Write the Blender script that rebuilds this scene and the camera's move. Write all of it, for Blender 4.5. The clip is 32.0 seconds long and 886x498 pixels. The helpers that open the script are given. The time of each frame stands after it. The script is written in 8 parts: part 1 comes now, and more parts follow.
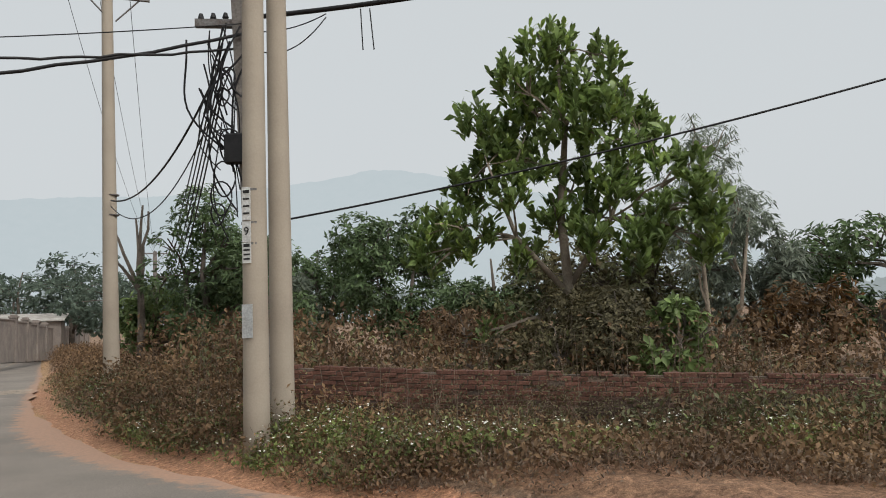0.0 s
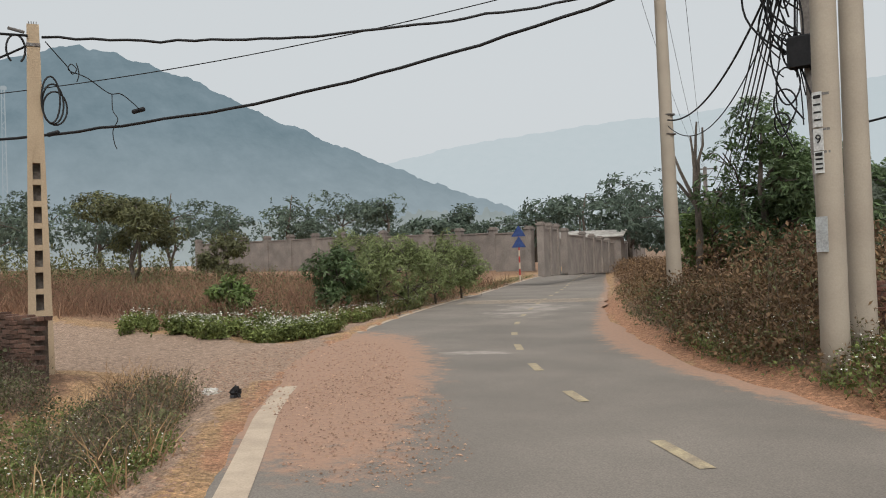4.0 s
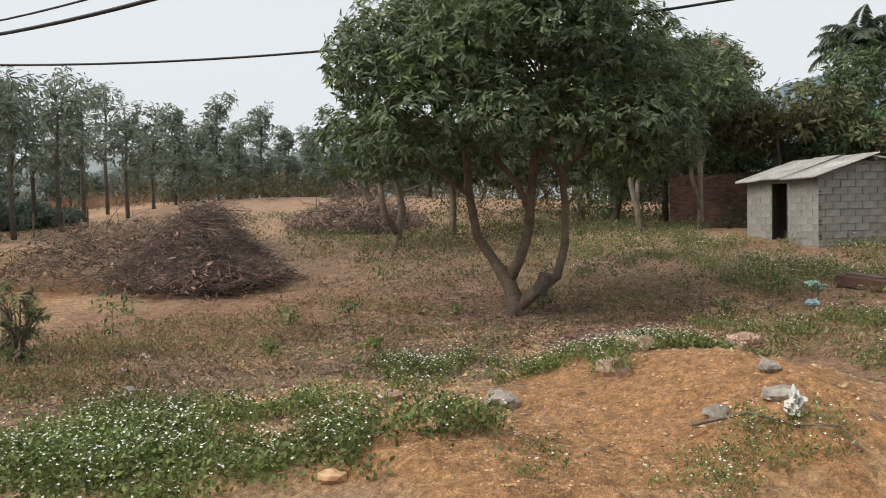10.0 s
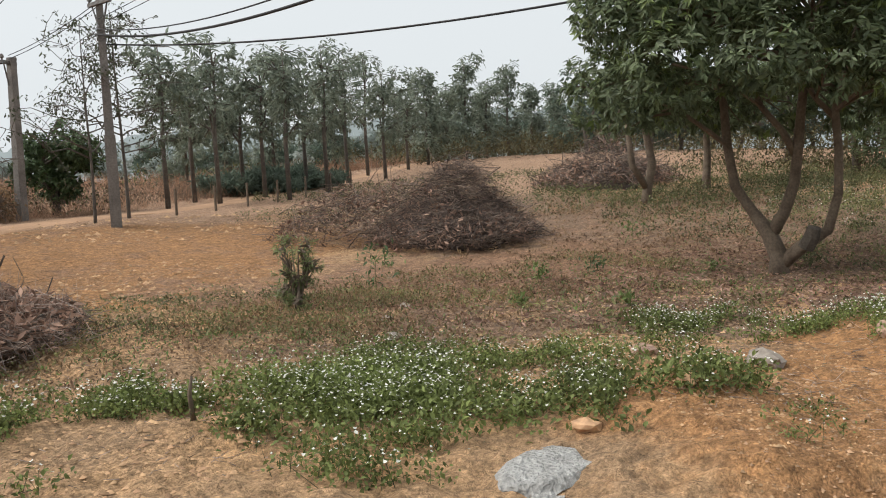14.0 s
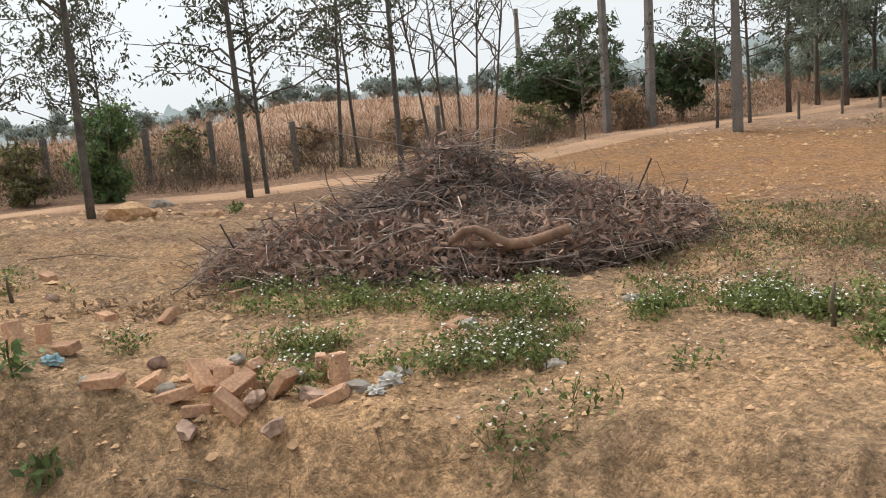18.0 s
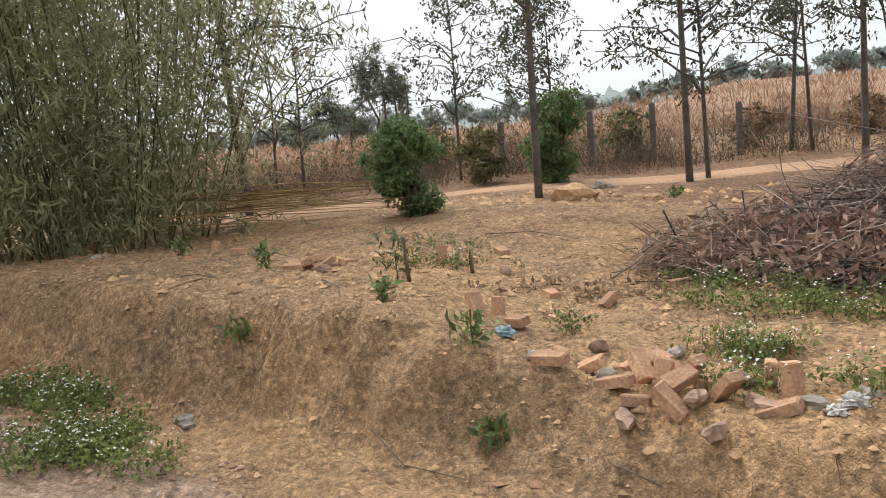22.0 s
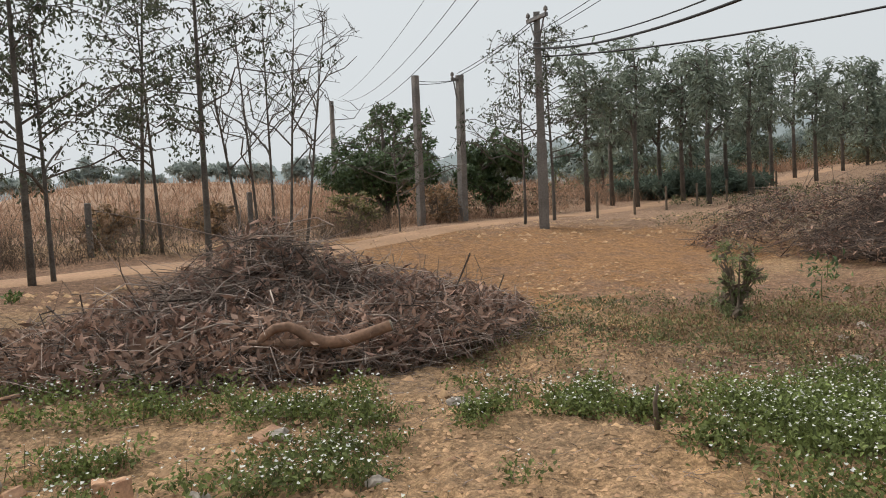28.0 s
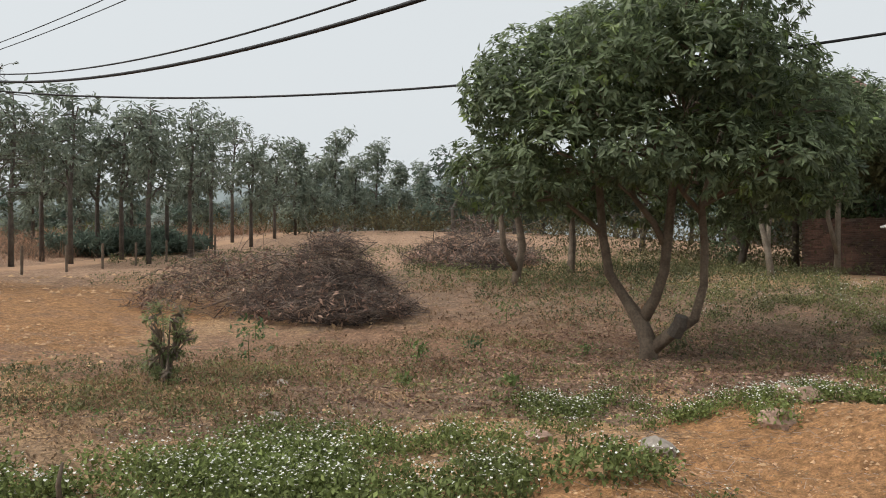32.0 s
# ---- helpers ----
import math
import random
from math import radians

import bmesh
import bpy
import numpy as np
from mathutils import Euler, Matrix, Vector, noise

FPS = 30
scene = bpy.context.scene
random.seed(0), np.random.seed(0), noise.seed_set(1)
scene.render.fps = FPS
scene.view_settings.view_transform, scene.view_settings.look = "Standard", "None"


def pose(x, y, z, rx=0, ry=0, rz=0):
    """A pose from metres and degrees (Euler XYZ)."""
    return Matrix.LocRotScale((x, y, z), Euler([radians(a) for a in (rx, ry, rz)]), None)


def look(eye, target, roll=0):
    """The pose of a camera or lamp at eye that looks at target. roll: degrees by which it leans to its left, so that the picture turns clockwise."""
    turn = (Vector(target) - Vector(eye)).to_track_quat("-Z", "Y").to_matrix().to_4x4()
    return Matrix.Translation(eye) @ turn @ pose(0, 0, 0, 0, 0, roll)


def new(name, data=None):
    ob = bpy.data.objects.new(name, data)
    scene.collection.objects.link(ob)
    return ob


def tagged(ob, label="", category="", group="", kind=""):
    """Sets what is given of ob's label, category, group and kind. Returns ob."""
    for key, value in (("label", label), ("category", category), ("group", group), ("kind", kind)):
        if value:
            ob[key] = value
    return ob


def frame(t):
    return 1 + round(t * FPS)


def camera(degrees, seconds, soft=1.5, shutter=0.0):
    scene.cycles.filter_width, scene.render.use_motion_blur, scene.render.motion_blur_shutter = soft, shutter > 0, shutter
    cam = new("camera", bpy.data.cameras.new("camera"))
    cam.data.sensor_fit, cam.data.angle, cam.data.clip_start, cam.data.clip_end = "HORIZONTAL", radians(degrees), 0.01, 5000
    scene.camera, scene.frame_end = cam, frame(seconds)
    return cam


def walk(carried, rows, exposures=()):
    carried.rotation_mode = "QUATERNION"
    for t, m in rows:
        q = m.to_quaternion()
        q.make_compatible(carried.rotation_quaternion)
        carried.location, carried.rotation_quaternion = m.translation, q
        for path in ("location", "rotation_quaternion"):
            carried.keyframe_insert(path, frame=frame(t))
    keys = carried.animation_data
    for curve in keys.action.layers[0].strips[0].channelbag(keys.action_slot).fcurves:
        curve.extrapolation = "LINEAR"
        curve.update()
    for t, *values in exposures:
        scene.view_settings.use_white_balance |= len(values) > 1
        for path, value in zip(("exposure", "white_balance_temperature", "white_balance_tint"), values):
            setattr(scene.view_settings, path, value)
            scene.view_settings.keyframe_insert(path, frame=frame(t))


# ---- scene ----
cam = camera(56.87, 32.0, 1.0)
PATH = [  # seconds, place, yaw, pitch, roll
    (0, -0.108, 0.596, 1.683, -0.00, 5.49, 2.04),
    (0.5, -0.128, 0.562, 1.693, 2.74, 5.61, 2.25),
    (1, -0.138, 0.546, 1.702, 7.12, 5.83, 2.44),
    (1.5, -0.139, 0.525, 1.708, 11.31, 5.74, 2.47),
    (2, -0.147, 0.513, 1.705, 15.47, 4.33, 2.61),
    (2.5, -0.175, 0.515, 1.693, 21.65, 3.21, 2.47),
    (4.5, -0.347, 0.309, 1.683, 41.67, 0.42, 1.82),
    (5, -0.406, 0.243, 1.686, 47.80, 0.29, 1.71),
    (5.5, -0.471, 0.200, 1.687, 58.58, 0.75, 1.76),
    (6, -0.448, 0.257, 1.700, 69.64, 0.85, 2.03),
    (6.5, -0.414, 0.252, 1.703, 78.01, -0.77, 2.63),
    (7, -0.412, 0.192, 1.699, 82.81, -0.74, 2.80),
    (7.5, -0.390, 0.136, 1.695, 86.84, -0.65, 2.74),
    (8, -0.356, 0.078, 1.707, 90.65, -0.66, 2.33),
    (8.5, -0.303, 0.035, 1.705, 94.69, -1.02, 1.89),
    (9, -0.287, -0.027, 1.702, 101.13, -1.18, 1.76),
    (9.5, -0.229, -0.084, 1.708, 107.27, -1.31, 1.37),
    (10, -0.188, -0.124, 1.698, 111.01, -2.38, 1.34),
    (10.5, -0.201, -0.144, 1.689, 113.19, -2.81, 1.51),
    (11, -0.187, -0.188, 1.688, 112.92, -3.72, 1.71),
    (11.5, -0.205, -0.159, 1.687, 112.99, -4.51, 2.84),
    (12, -0.227, -0.098, 1.694, 113.68, -4.58, 3.73),
    (12.5, -0.228, -0.097, 1.704, 116.01, -4.50, 4.15),
    (13, -0.226, -0.135, 1.687, 117.53, -4.33, 4.07),
    (13.5, -0.201, -0.177, 1.652, 123.16, -4.20, 3.16),
    (15.5, -0.085, -0.176, 1.662, 143.94, -8.04, 3.32),
    (16, -0.014, -0.084, 1.668, 153.38, -8.68, 3.60),
    (16.5, -0.005, -0.074, 1.666, 157.64, -8.88, 4.29),
    (17, 0.048, -0.069, 1.670, 161.94, -8.68, 4.86),
    (17.5, 0.090, -0.081, 1.679, 165.45, -8.95, 4.83),
    (18, 0.122, -0.105, 1.676, 168.84, -8.72, 4.55),
    (18.5, 0.147, -0.096, 1.679, 171.47, -8.60, 3.76),
    (19, 0.194, -0.111, 1.671, 176.88, -8.32, 3.82),
    (19.5, 0.241, -0.089, 1.686, 181.79, -8.21, 3.93),
    (20, 0.297, -0.104, 1.712, 185.85, -8.35, 4.72),
    (20.5, 0.313, -0.139, 1.718, 187.67, -8.39, 5.00),
    (21, 0.280, -0.193, 1.721, 189.13, -8.04, 5.07),
    (21.5, 0.245, -0.216, 1.718, 194.67, -7.68, 4.81),
    (22, 0.232, -0.214, 1.725, 198.55, -7.57, 4.95),
    (22.5, 0.272, -0.230, 1.727, 200.69, -6.72, 5.43),
    (23, 0.306, -0.239, 1.728, 200.94, -5.97, 5.41),
    (23.5, 0.317, -0.249, 1.739, 200.31, -4.82, 5.27),
    (24, 0.317, -0.285, 1.725, 196.77, -4.80, 4.46),
    (24.5, 0.303, -0.314, 1.717, 190.90, -5.18, 4.00),
    (25, 0.303, -0.311, 1.728, 184.31, -5.44, 3.28),
    (25.5, 0.321, -0.325, 1.713, 179.85, -5.70, 2.83),
    (27.5, 0.084, -0.448, 1.678, 164.16, -4.71, 2.74),
    (28, 0.042, -0.504, 1.686, 155.92, -3.27, 2.55),
    (28.5, 0.077, -0.479, 1.689, 149.76, -2.24, 2.31),
    (29, 0.071, -0.505, 1.689, 145.27, -2.38, 1.95),
    (29.5, 0.056, -0.543, 1.686, 139.84, -2.28, 0.70),
    (30, -0.043, -0.597, 1.682, 133.75, -1.05, 0.09),
    (30.5, -0.112, -0.601, 1.688, 129.21, -0.40, -0.22),
    (31, -0.140, -0.584, 1.676, 124.47, -0.27, -0.37),
    (31.5, -0.171, -0.562, 1.677, 120.92, -0.02, -0.18),
    (32, -0.173, -0.563, 1.675, 118.37, 0.24, -0.36),
]
walk(cam, [(t, pose(x, y, z, 90 + p, r, w)) for t, x, y, z, w, p, r in PATH],
     [(0, 0.2), (3.5, 0.2), (5.5, 0.22), (7, 0.43), (9, 0.54), (13, 0.54), (16, 0.50), (18, 0.66), (20, 0.74), (22.8, 0.78), (24, 0.58), (25.2, 0.40), (28, 0.33), (32, 0.42)])


# ---- light ----
world = bpy.data.worlds.new("hazy_sky")
scene.world = world
world.use_nodes = True
wn = world.node_tree
wn.nodes.clear()
sky = wn.nodes.new("ShaderNodeTexSky")
sky.sky_type = 'NISHITA'
sky.sun_disc = False
sky.sun_elevation, sky.sun_rotation = radians(48), radians(150)
sky.air_density, sky.dust_density, sky.ozone_density = 1.0, 6.0, 1.0
soft = wn.nodes.new("ShaderNodeHueSaturation")
soft.inputs["Saturation"].default_value = 0.25
soft.inputs["Value"].default_value = 0.07
veil = wn.nodes.new("ShaderNodeMix")
veil.data_type = 'RGBA'
veil.inputs[0].default_value = 0.85
veil.inputs[7].default_value = (0.600, 0.635, 0.655, 1)
bg = wn.nodes.new("ShaderNodeBackground")
bg.inputs[1].default_value = 1.0
wo = wn.nodes.new("ShaderNodeOutputWorld")
wn.links.new(sky.outputs[0], soft.inputs["Color"])
wn.links.new(soft.outputs[0], veil.inputs[6])
wn.links.new(veil.outputs[2], bg.inputs[0])
wn.links.new(bg.outputs[0], wo.inputs[0])
sun_data = bpy.data.lights.new("sun", 'SUN')
sun_data.energy, sun_data.angle, sun_data.color = 2.3, radians(40), (1.0, 0.95, 0.88)
sun = new("sun", sun_data)
sun.matrix_world = look((0, 0, 60), (-27, 30, 15.6))
tagged(sun, "pale sun behind thick haze", "sun", kind="structure")


# ---- materials ----
def mat(name, base, other=None, scale=4.0, rough=0.9, bump=0.3, fine=40.0, metal=0.0, spec=0.3, island=0.0, rand=0.0, translucent=0.0, dist=0.02, grit=0.55):
    """A surface with broad and fine colour noise and relief; island, rand: brightness spread between pieces or objects."""
    m = bpy.data.materials.new(name)
    m.use_nodes = True
    t = m.node_tree
    b = t.nodes["Principled BSDF"]
    out = t.nodes["Material Output"]
    co = t.nodes.new("ShaderNodeTexCoord")
    n1 = t.nodes.new("ShaderNodeTexNoise")
    n1.inputs["Scale"].default_value, n1.inputs["Detail"].default_value = scale, 6
    n2 = t.nodes.new("ShaderNodeTexNoise")
    n2.inputs["Scale"].default_value, n2.inputs["Detail"].default_value = fine, 4
    for n in (n1, n2):
        t.links.new(co.outputs["Object"], n.inputs["Vector"])
    r = t.nodes.new("ShaderNodeValToRGB")
    r.color_ramp.elements[0].position, r.color_ramp.elements[1].position = 0.35, 0.65
    o = other or tuple(c * 0.6 for c in base)
    r.color_ramp.elements[0].color, r.color_ramp.elements[1].color = (*o, 1), (*base, 1)
    t.links.new(n1.outputs[0], r.inputs[0])
    mul = t.nodes.new("ShaderNodeMix")
    mul.data_type, mul.blend_type = 'RGBA', 'MULTIPLY'
    mul.inputs[0].default_value = grit
    t.links.new(r.outputs[0], mul.inputs[6])
    r2 = t.nodes.new("ShaderNodeValToRGB")
    r2.color_ramp.elements[0].position, r2.color_ramp.elements[1].position = 0.3, 0.7
    r2.color_ramp.elements[0].color, r2.color_ramp.elements[1].color = (0.5, 0.5, 0.5, 1), (1.25, 1.25, 1.25, 1)
    t.links.new(n2.outputs[0], r2.inputs[0])
    t.links.new(r2.outputs[0], mul.inputs[7])
    last = mul.outputs[2]
    if island or rand:
        src = t.nodes.new("ShaderNodeNewGeometry").outputs["Random Per Island"] if island else t.nodes.new("ShaderNodeObjectInfo").outputs["Random"]
        k = island or rand
        mr = t.nodes.new("ShaderNodeMapRange")
        mr.inputs[3].default_value, mr.inputs[4].default_value = 1 - k, 1 + k
        t.links.new(src, mr.inputs[0])
        hsv = t.nodes.new("ShaderNodeHueSaturation")
        t.links.new(mr.outputs[0], hsv.inputs["Value"])
        mr2 = t.nodes.new("ShaderNodeMapRange")
        mr2.inputs[3].default_value, mr2.inputs[4].default_value = 0.5 - 0.04 * k, 0.5 + 0.04 * k
        t.links.new(n1.outputs[0], mr2.inputs[0])
        t.links.new(mr2.outputs[0], hsv.inputs["Hue"])
        t.links.new(last, hsv.inputs["Color"])
        last = hsv.outputs[0]
    t.links.new(last, b.inputs["Base Color"])
    b.inputs["Roughness"].default_value = rough
    b.inputs["Metallic"].default_value = metal
    b.inputs["Specular IOR Level"].default_value = spec
    if bump:
        bp = t.nodes.new("ShaderNodeBump")
        bp.inputs["Strength"].default_value, bp.inputs["Distance"].default_value = bump, dist
        t.links.new(n2.outputs[0], bp.inputs["Height"])
        t.links.new(bp.outputs[0], b.inputs["Normal"])
    if translucent:
        tr = t.nodes.new("ShaderNodeBsdfTranslucent")
        t.links.new(last, tr.inputs[0])
        mx = t.nodes.new("ShaderNodeMixShader")
        mx.inputs[0].default_value = translucent
        t.links.new(b.outputs[0], mx.inputs[1])
        t.links.new(tr.outputs[0], mx.inputs[2])
        t.links.new(mx.outputs[0], out.inputs[0])
    return m


def leafmat(name, base, other=None, rough=0.5, island=0.45, spec=0.35, translucent=0.3):
    return mat(name, base, other, 0.6, rough, 0, 8.0, 0, spec, island, translucent=translucent)


def zoned(name, zones, base, other, rough=0.95, bump=0.8, scale=0.7, fine=14.0, dist=0.05):
    """Base soil or paving with other materials' colours laid over it where the mesh's zone attributes say so, broken up by noise."""
    m = mat(name, base, other, scale, rough, bump, fine, dist=dist)
    t = m.node_tree
    b = t.nodes["Principled BSDF"]
    last = b.inputs["Base Color"].links[0].from_socket
    co = t.nodes.new("ShaderNodeTexCoord")
    for zone, c1, c2, grain in zones:
        at = t.nodes.new("ShaderNodeAttribute")
        at.attribute_name = zone
        nz = t.nodes.new("ShaderNodeTexNoise")
        nz.inputs["Scale"].default_value, nz.inputs["Detail"].default_value, nz.inputs["Roughness"].default_value = grain, 8, 0.7
        t.links.new(co.outputs["Object"], nz.inputs["Vector"])
        add = t.nodes.new("ShaderNodeMath")
        add.operation = 'ADD'
        t.links.new(at.outputs["Fac"], add.inputs[0])
        t.links.new(nz.outputs[0], add.inputs[1])
        st = t.nodes.new("ShaderNodeMapRange")
        st.interpolation_type = 'SMOOTHSTEP'
        st.inputs[1].default_value, st.inputs[2].default_value = 0.88, 1.12
        t.links.new(add.outputs[0], st.inputs[0])
        rp = t.nodes.new("ShaderNodeValToRGB")
        rp.color_ramp.elements[0].position, rp.color_ramp.elements[1].position = 0.35, 0.66
        rp.color_ramp.elements[0].color, rp.color_ramp.elements[1].color = (*c2, 1), (*c1, 1)
        nz2 = t.nodes.new("ShaderNodeTexNoise")
        nz2.inputs["Scale"].default_value, nz2.inputs["Detail"].default_value, nz2.inputs["Roughness"].default_value = grain * 5, 8, 0.75
        t.links.new(co.outputs["Object"], nz2.inputs["Vector"])
        t.links.new(nz2.outputs[0], rp.inputs[0])
        mx = t.nodes.new("ShaderNodeMix")
        mx.data_type = 'RGBA'
        t.links.new(st.outputs[0], mx.inputs[0])
        t.links.new(last, mx.inputs[6])
        t.links.new(rp.outputs[0], mx.inputs[7])
        last = mx.outputs[2]
    t.links.new(last, b.inputs["Base Color"])
    return m


SOIL = zoned("dry_soil", [("litter", (0.33, 0.22, 0.145), (0.16, 0.105, 0.072), 2.4), ("fresh", (0.44, 0.236, 0.105), (0.29, 0.152, 0.07), 1.2),
                          ("gravel", (0.47, 0.335, 0.25), (0.33, 0.23, 0.17), 2.5), ("drygrass", (0.43, 0.275, 0.18), (0.31, 0.195, 0.125), 0.5), ("shoulder", (0.52, 0.27, 0.155), (0.36, 0.195, 0.12), 1.8), ("redsoil", (0.37, 0.22, 0.135), (0.20, 0.115, 0.072), 1.5)],
             (0.525, 0.325, 0.172), (0.37, 0.242, 0.143), 0.95, 1.0, 0.8, 30.0, 0.04)


def crumble(m, sizes, depth):
    """Clods and grit over a soil: cell-wise brightness, pale grit and a cellular relief on top of the noise."""
    t = m.node_tree
    b = t.nodes["Principled BSDF"]
    last = b.inputs["Base Color"].links[0].from_socket
    old = b.inputs["Normal"].links[0].from_node
    co = t.nodes.new("ShaderNodeTexCoord")
    warp = t.nodes.new("ShaderNodeTexNoise")
    warp.inputs["Scale"].default_value, warp.inputs["Detail"].default_value = 7, 6
    t.links.new(co.outputs["Object"], warp.inputs["Vector"])
    wm = t.nodes.new("ShaderNodeMix")
    wm.data_type = 'VECTOR'
    wm.inputs[0].default_value = 0.10
    t.links.new(co.outputs["Object"], wm.inputs[4])
    t.links.new(warp.outputs["Color"], wm.inputs[5])
    height = None
    for k, (sc, lo, hi, amp) in enumerate(sizes):
        vo = t.nodes.new("ShaderNodeTexVoronoi")
        vo.inputs["Scale"].default_value = sc
        t.links.new(wm.outputs[1], vo.inputs["Vector"])
        sep = t.nodes.new("ShaderNodeSeparateColor")
        t.links.new(vo.outputs["Color"], sep.inputs[0])
        mr = t.nodes.new("ShaderNodeMapRange")
        mr.inputs[3].default_value, mr.inputs[4].default_value = lo, hi
        t.links.new(sep.outputs[0], mr.inputs[0])
        mul = t.nodes.new("ShaderNodeMix")
        mul.data_type, mul.blend_type = 'RGBA', 'MULTIPLY'
        mul.inputs[0].default_value = 1.0
        t.links.new(last, mul.inputs[6])
        t.links.new(mr.outputs[0], mul.inputs[7])
        last = mul.outputs[2]
        hh = t.nodes.new("ShaderNodeMath")
        hh.operation = 'MULTIPLY_ADD'
        hh.inputs[1].default_value = -amp
        t.links.new(vo.outputs["Distance"], hh.inputs[0])
        if height:
            t.links.new(height, hh.inputs[2])
        height = hh.outputs[0]
    fine = t.nodes.new("ShaderNodeTexNoise")
    fine.inputs["Scale"].default_value, fine.inputs["Detail"].default_value, fine.inputs["Roughness"].default_value = 16, 9, 0.72
    t.links.new(co.outputs["Object"], fine.inputs["Vector"])
    for src, lo, hi, a, b_ in ((fine.outputs[0], 0.36, 0.66, 0.55, 1.36), (warp.outputs[0], 0.35, 0.65, 0.84, 1.14)):
        mr = t.nodes.new("ShaderNodeMapRange")
        mr.inputs[1].default_value, mr.inputs[2].default_value, mr.inputs[3].default_value, mr.inputs[4].default_value = lo, hi, a, b_
        t.links.new(src, mr.inputs[0])
        mul = t.nodes.new("ShaderNodeMix")
        mul.data_type, mul.blend_type = 'RGBA', 'MULTIPLY'
        mul.inputs[0].default_value = 1.0
        t.links.new(last, mul.inputs[6])
        t.links.new(mr.outputs[0], mul.inputs[7])
        last = mul.outputs[2]
    hh = t.nodes.new("ShaderNodeMath")
    hh.operation = 'ADD'
    t.links.new(height, hh.inputs[0])
    t.links.new(fine.outputs[0], hh.inputs[1])
    old.inputs["Strength"].default_value, old.inputs["Distance"].default_value = 1.0, depth
    t.links.new(hh.outputs[0], old.inputs["Height"])
    t.links.new(last, b.inputs["Base Color"])


crumble(SOIL, [(8.0, 0.95, 1.04, 0.15), (26.0, 0.91, 1.08, 0.25), (75.0, 0.76, 1.24, 0.4)], 0.030)
ASPHALT = zoned("asphalt", [("dust", (0.42, 0.255, 0.175), (0.29, 0.19, 0.14), 3.0), ("pale", (0.42, 0.37, 0.33), (0.30, 0.26, 0.23), 0.9)],
                (0.240, 0.210, 0.182), (0.185, 0.163, 0.142), 0.85, 0.35, 0.5, 60.0, 0.01)
CONCRETE = mat("pole_concrete", (0.40, 0.35, 0.285), (0.32, 0.275, 0.225), 0.9, 0.9, 0.1, 45, grit=0.15)
OLDCONC = mat("weathered_concrete", (0.25, 0.23, 0.21), (0.165, 0.15, 0.14), 2.0, 0.95, 0.4, 25)
BRICK = mat("old_brick", (0.175, 0.080, 0.058), (0.075, 0.046, 0.038), 0.9, 0.95, 0.5, 30, rand=0.35)
# mossy brick, its colour also lowered for tree shade on the orchard wall
BRICKD = mat("mossy_shaded_brick", (0.145, 0.078, 0.058), (0.058, 0.042, 0.035), 1.1, 0.95, 0.5, 30, island=0.35)
MORTAR = mat("old_mortar", (0.16, 0.12, 0.095), (0.07, 0.055, 0.045), 2.0, 0.98, 0.5, 40)
LOOSE = mat("loose_brick", (0.60, 0.36, 0.225), (0.46, 0.27, 0.17), 6.0, 0.95, 0.4, 50, rand=0.2)
BLOCK = mat("concrete_block", (0.315, 0.30, 0.275), (0.235, 0.225, 0.205), 2.5, 0.95, 0.4, 35, rand=0.09)
BLOCKM = mat("block_mortar", (0.28, 0.265, 0.24), (0.21, 0.20, 0.18), 3, 0.98, 0.3, 40)
ROOF = mat("fibre_cement", (0.46, 0.44, 0.41), (0.28, 0.26, 0.235), 1.6, 0.9, 0.3, 20)
RED_ROOF = mat("tiled_roof", (0.20, 0.12, 0.095), (0.13, 0.08, 0.07), 2, 0.9, 0.3, 20)
# near-black: shade inside block holes as a colour; also on door posts
DARK = mat("dark_inside", (0.02, 0.019, 0.018), None, 3, 0.95, 0)
BLACK = mat("black_rubber", (0.018, 0.018, 0.020), None, 8, 0.55, 0)
STEEL = mat("galvanised_steel", (0.22, 0.22, 0.22), (0.14, 0.12, 0.11), 10, 0.6, 0.1, 40, 0.5)
PAINTW = mat("worn_white_paint", (0.53, 0.43, 0.33), (0.43, 0.34, 0.26), 3, 0.8, 0.1, 60, grit=0.25)
PAINTY = mat("worn_yellow_paint", (0.46, 0.375, 0.24), (0.30, 0.245, 0.18), 6, 0.8, 0.1, 60)
PAPER = mat("white_paper", (0.62, 0.63, 0.62), (0.50, 0.50, 0.49), 12, 0.8, 0)
INK = mat("black_ink", (0.03, 0.03, 0.03), None, 12, 0.8, 0)
BLUE = mat("blue_sign", (0.035, 0.07, 0.22), None, 12, 0.5, 0)
REDP = mat("red_paint", (0.45, 0.06, 0.05), None, 12, 0.6, 0)
PLASTER = mat("rough_plaster_wall", (0.27, 0.235, 0.21), (0.19, 0.165, 0.15), 1.2, 0.95, 0.3, 20)
PLASTIC_W = mat("white_plastic_bag", (0.66, 0.63, 0.58), (0.48, 0.46, 0.43), 8, 0.4, 0.2, 20)
PLASTIC_G = mat("green_plastic_bag", (0.36, 0.52, 0.44), (0.25, 0.38, 0.32), 8, 0.5, 0.2, 20)
PLASTIC_B = mat("blue_plastic_bag", (0.36, 0.52, 0.56), (0.24, 0.38, 0.44), 8, 0.5, 0.2, 20)
STONE = mat("grey_stone", (0.41, 0.36, 0.31), (0.27, 0.235, 0.20), 4, 0.95, 0.4, 25, rand=0.2)
CLOD = mat("soil_clod", (0.50, 0.315, 0.18), (0.36, 0.225, 0.13), 5, 0.98, 0.4, 25, island=0.45)
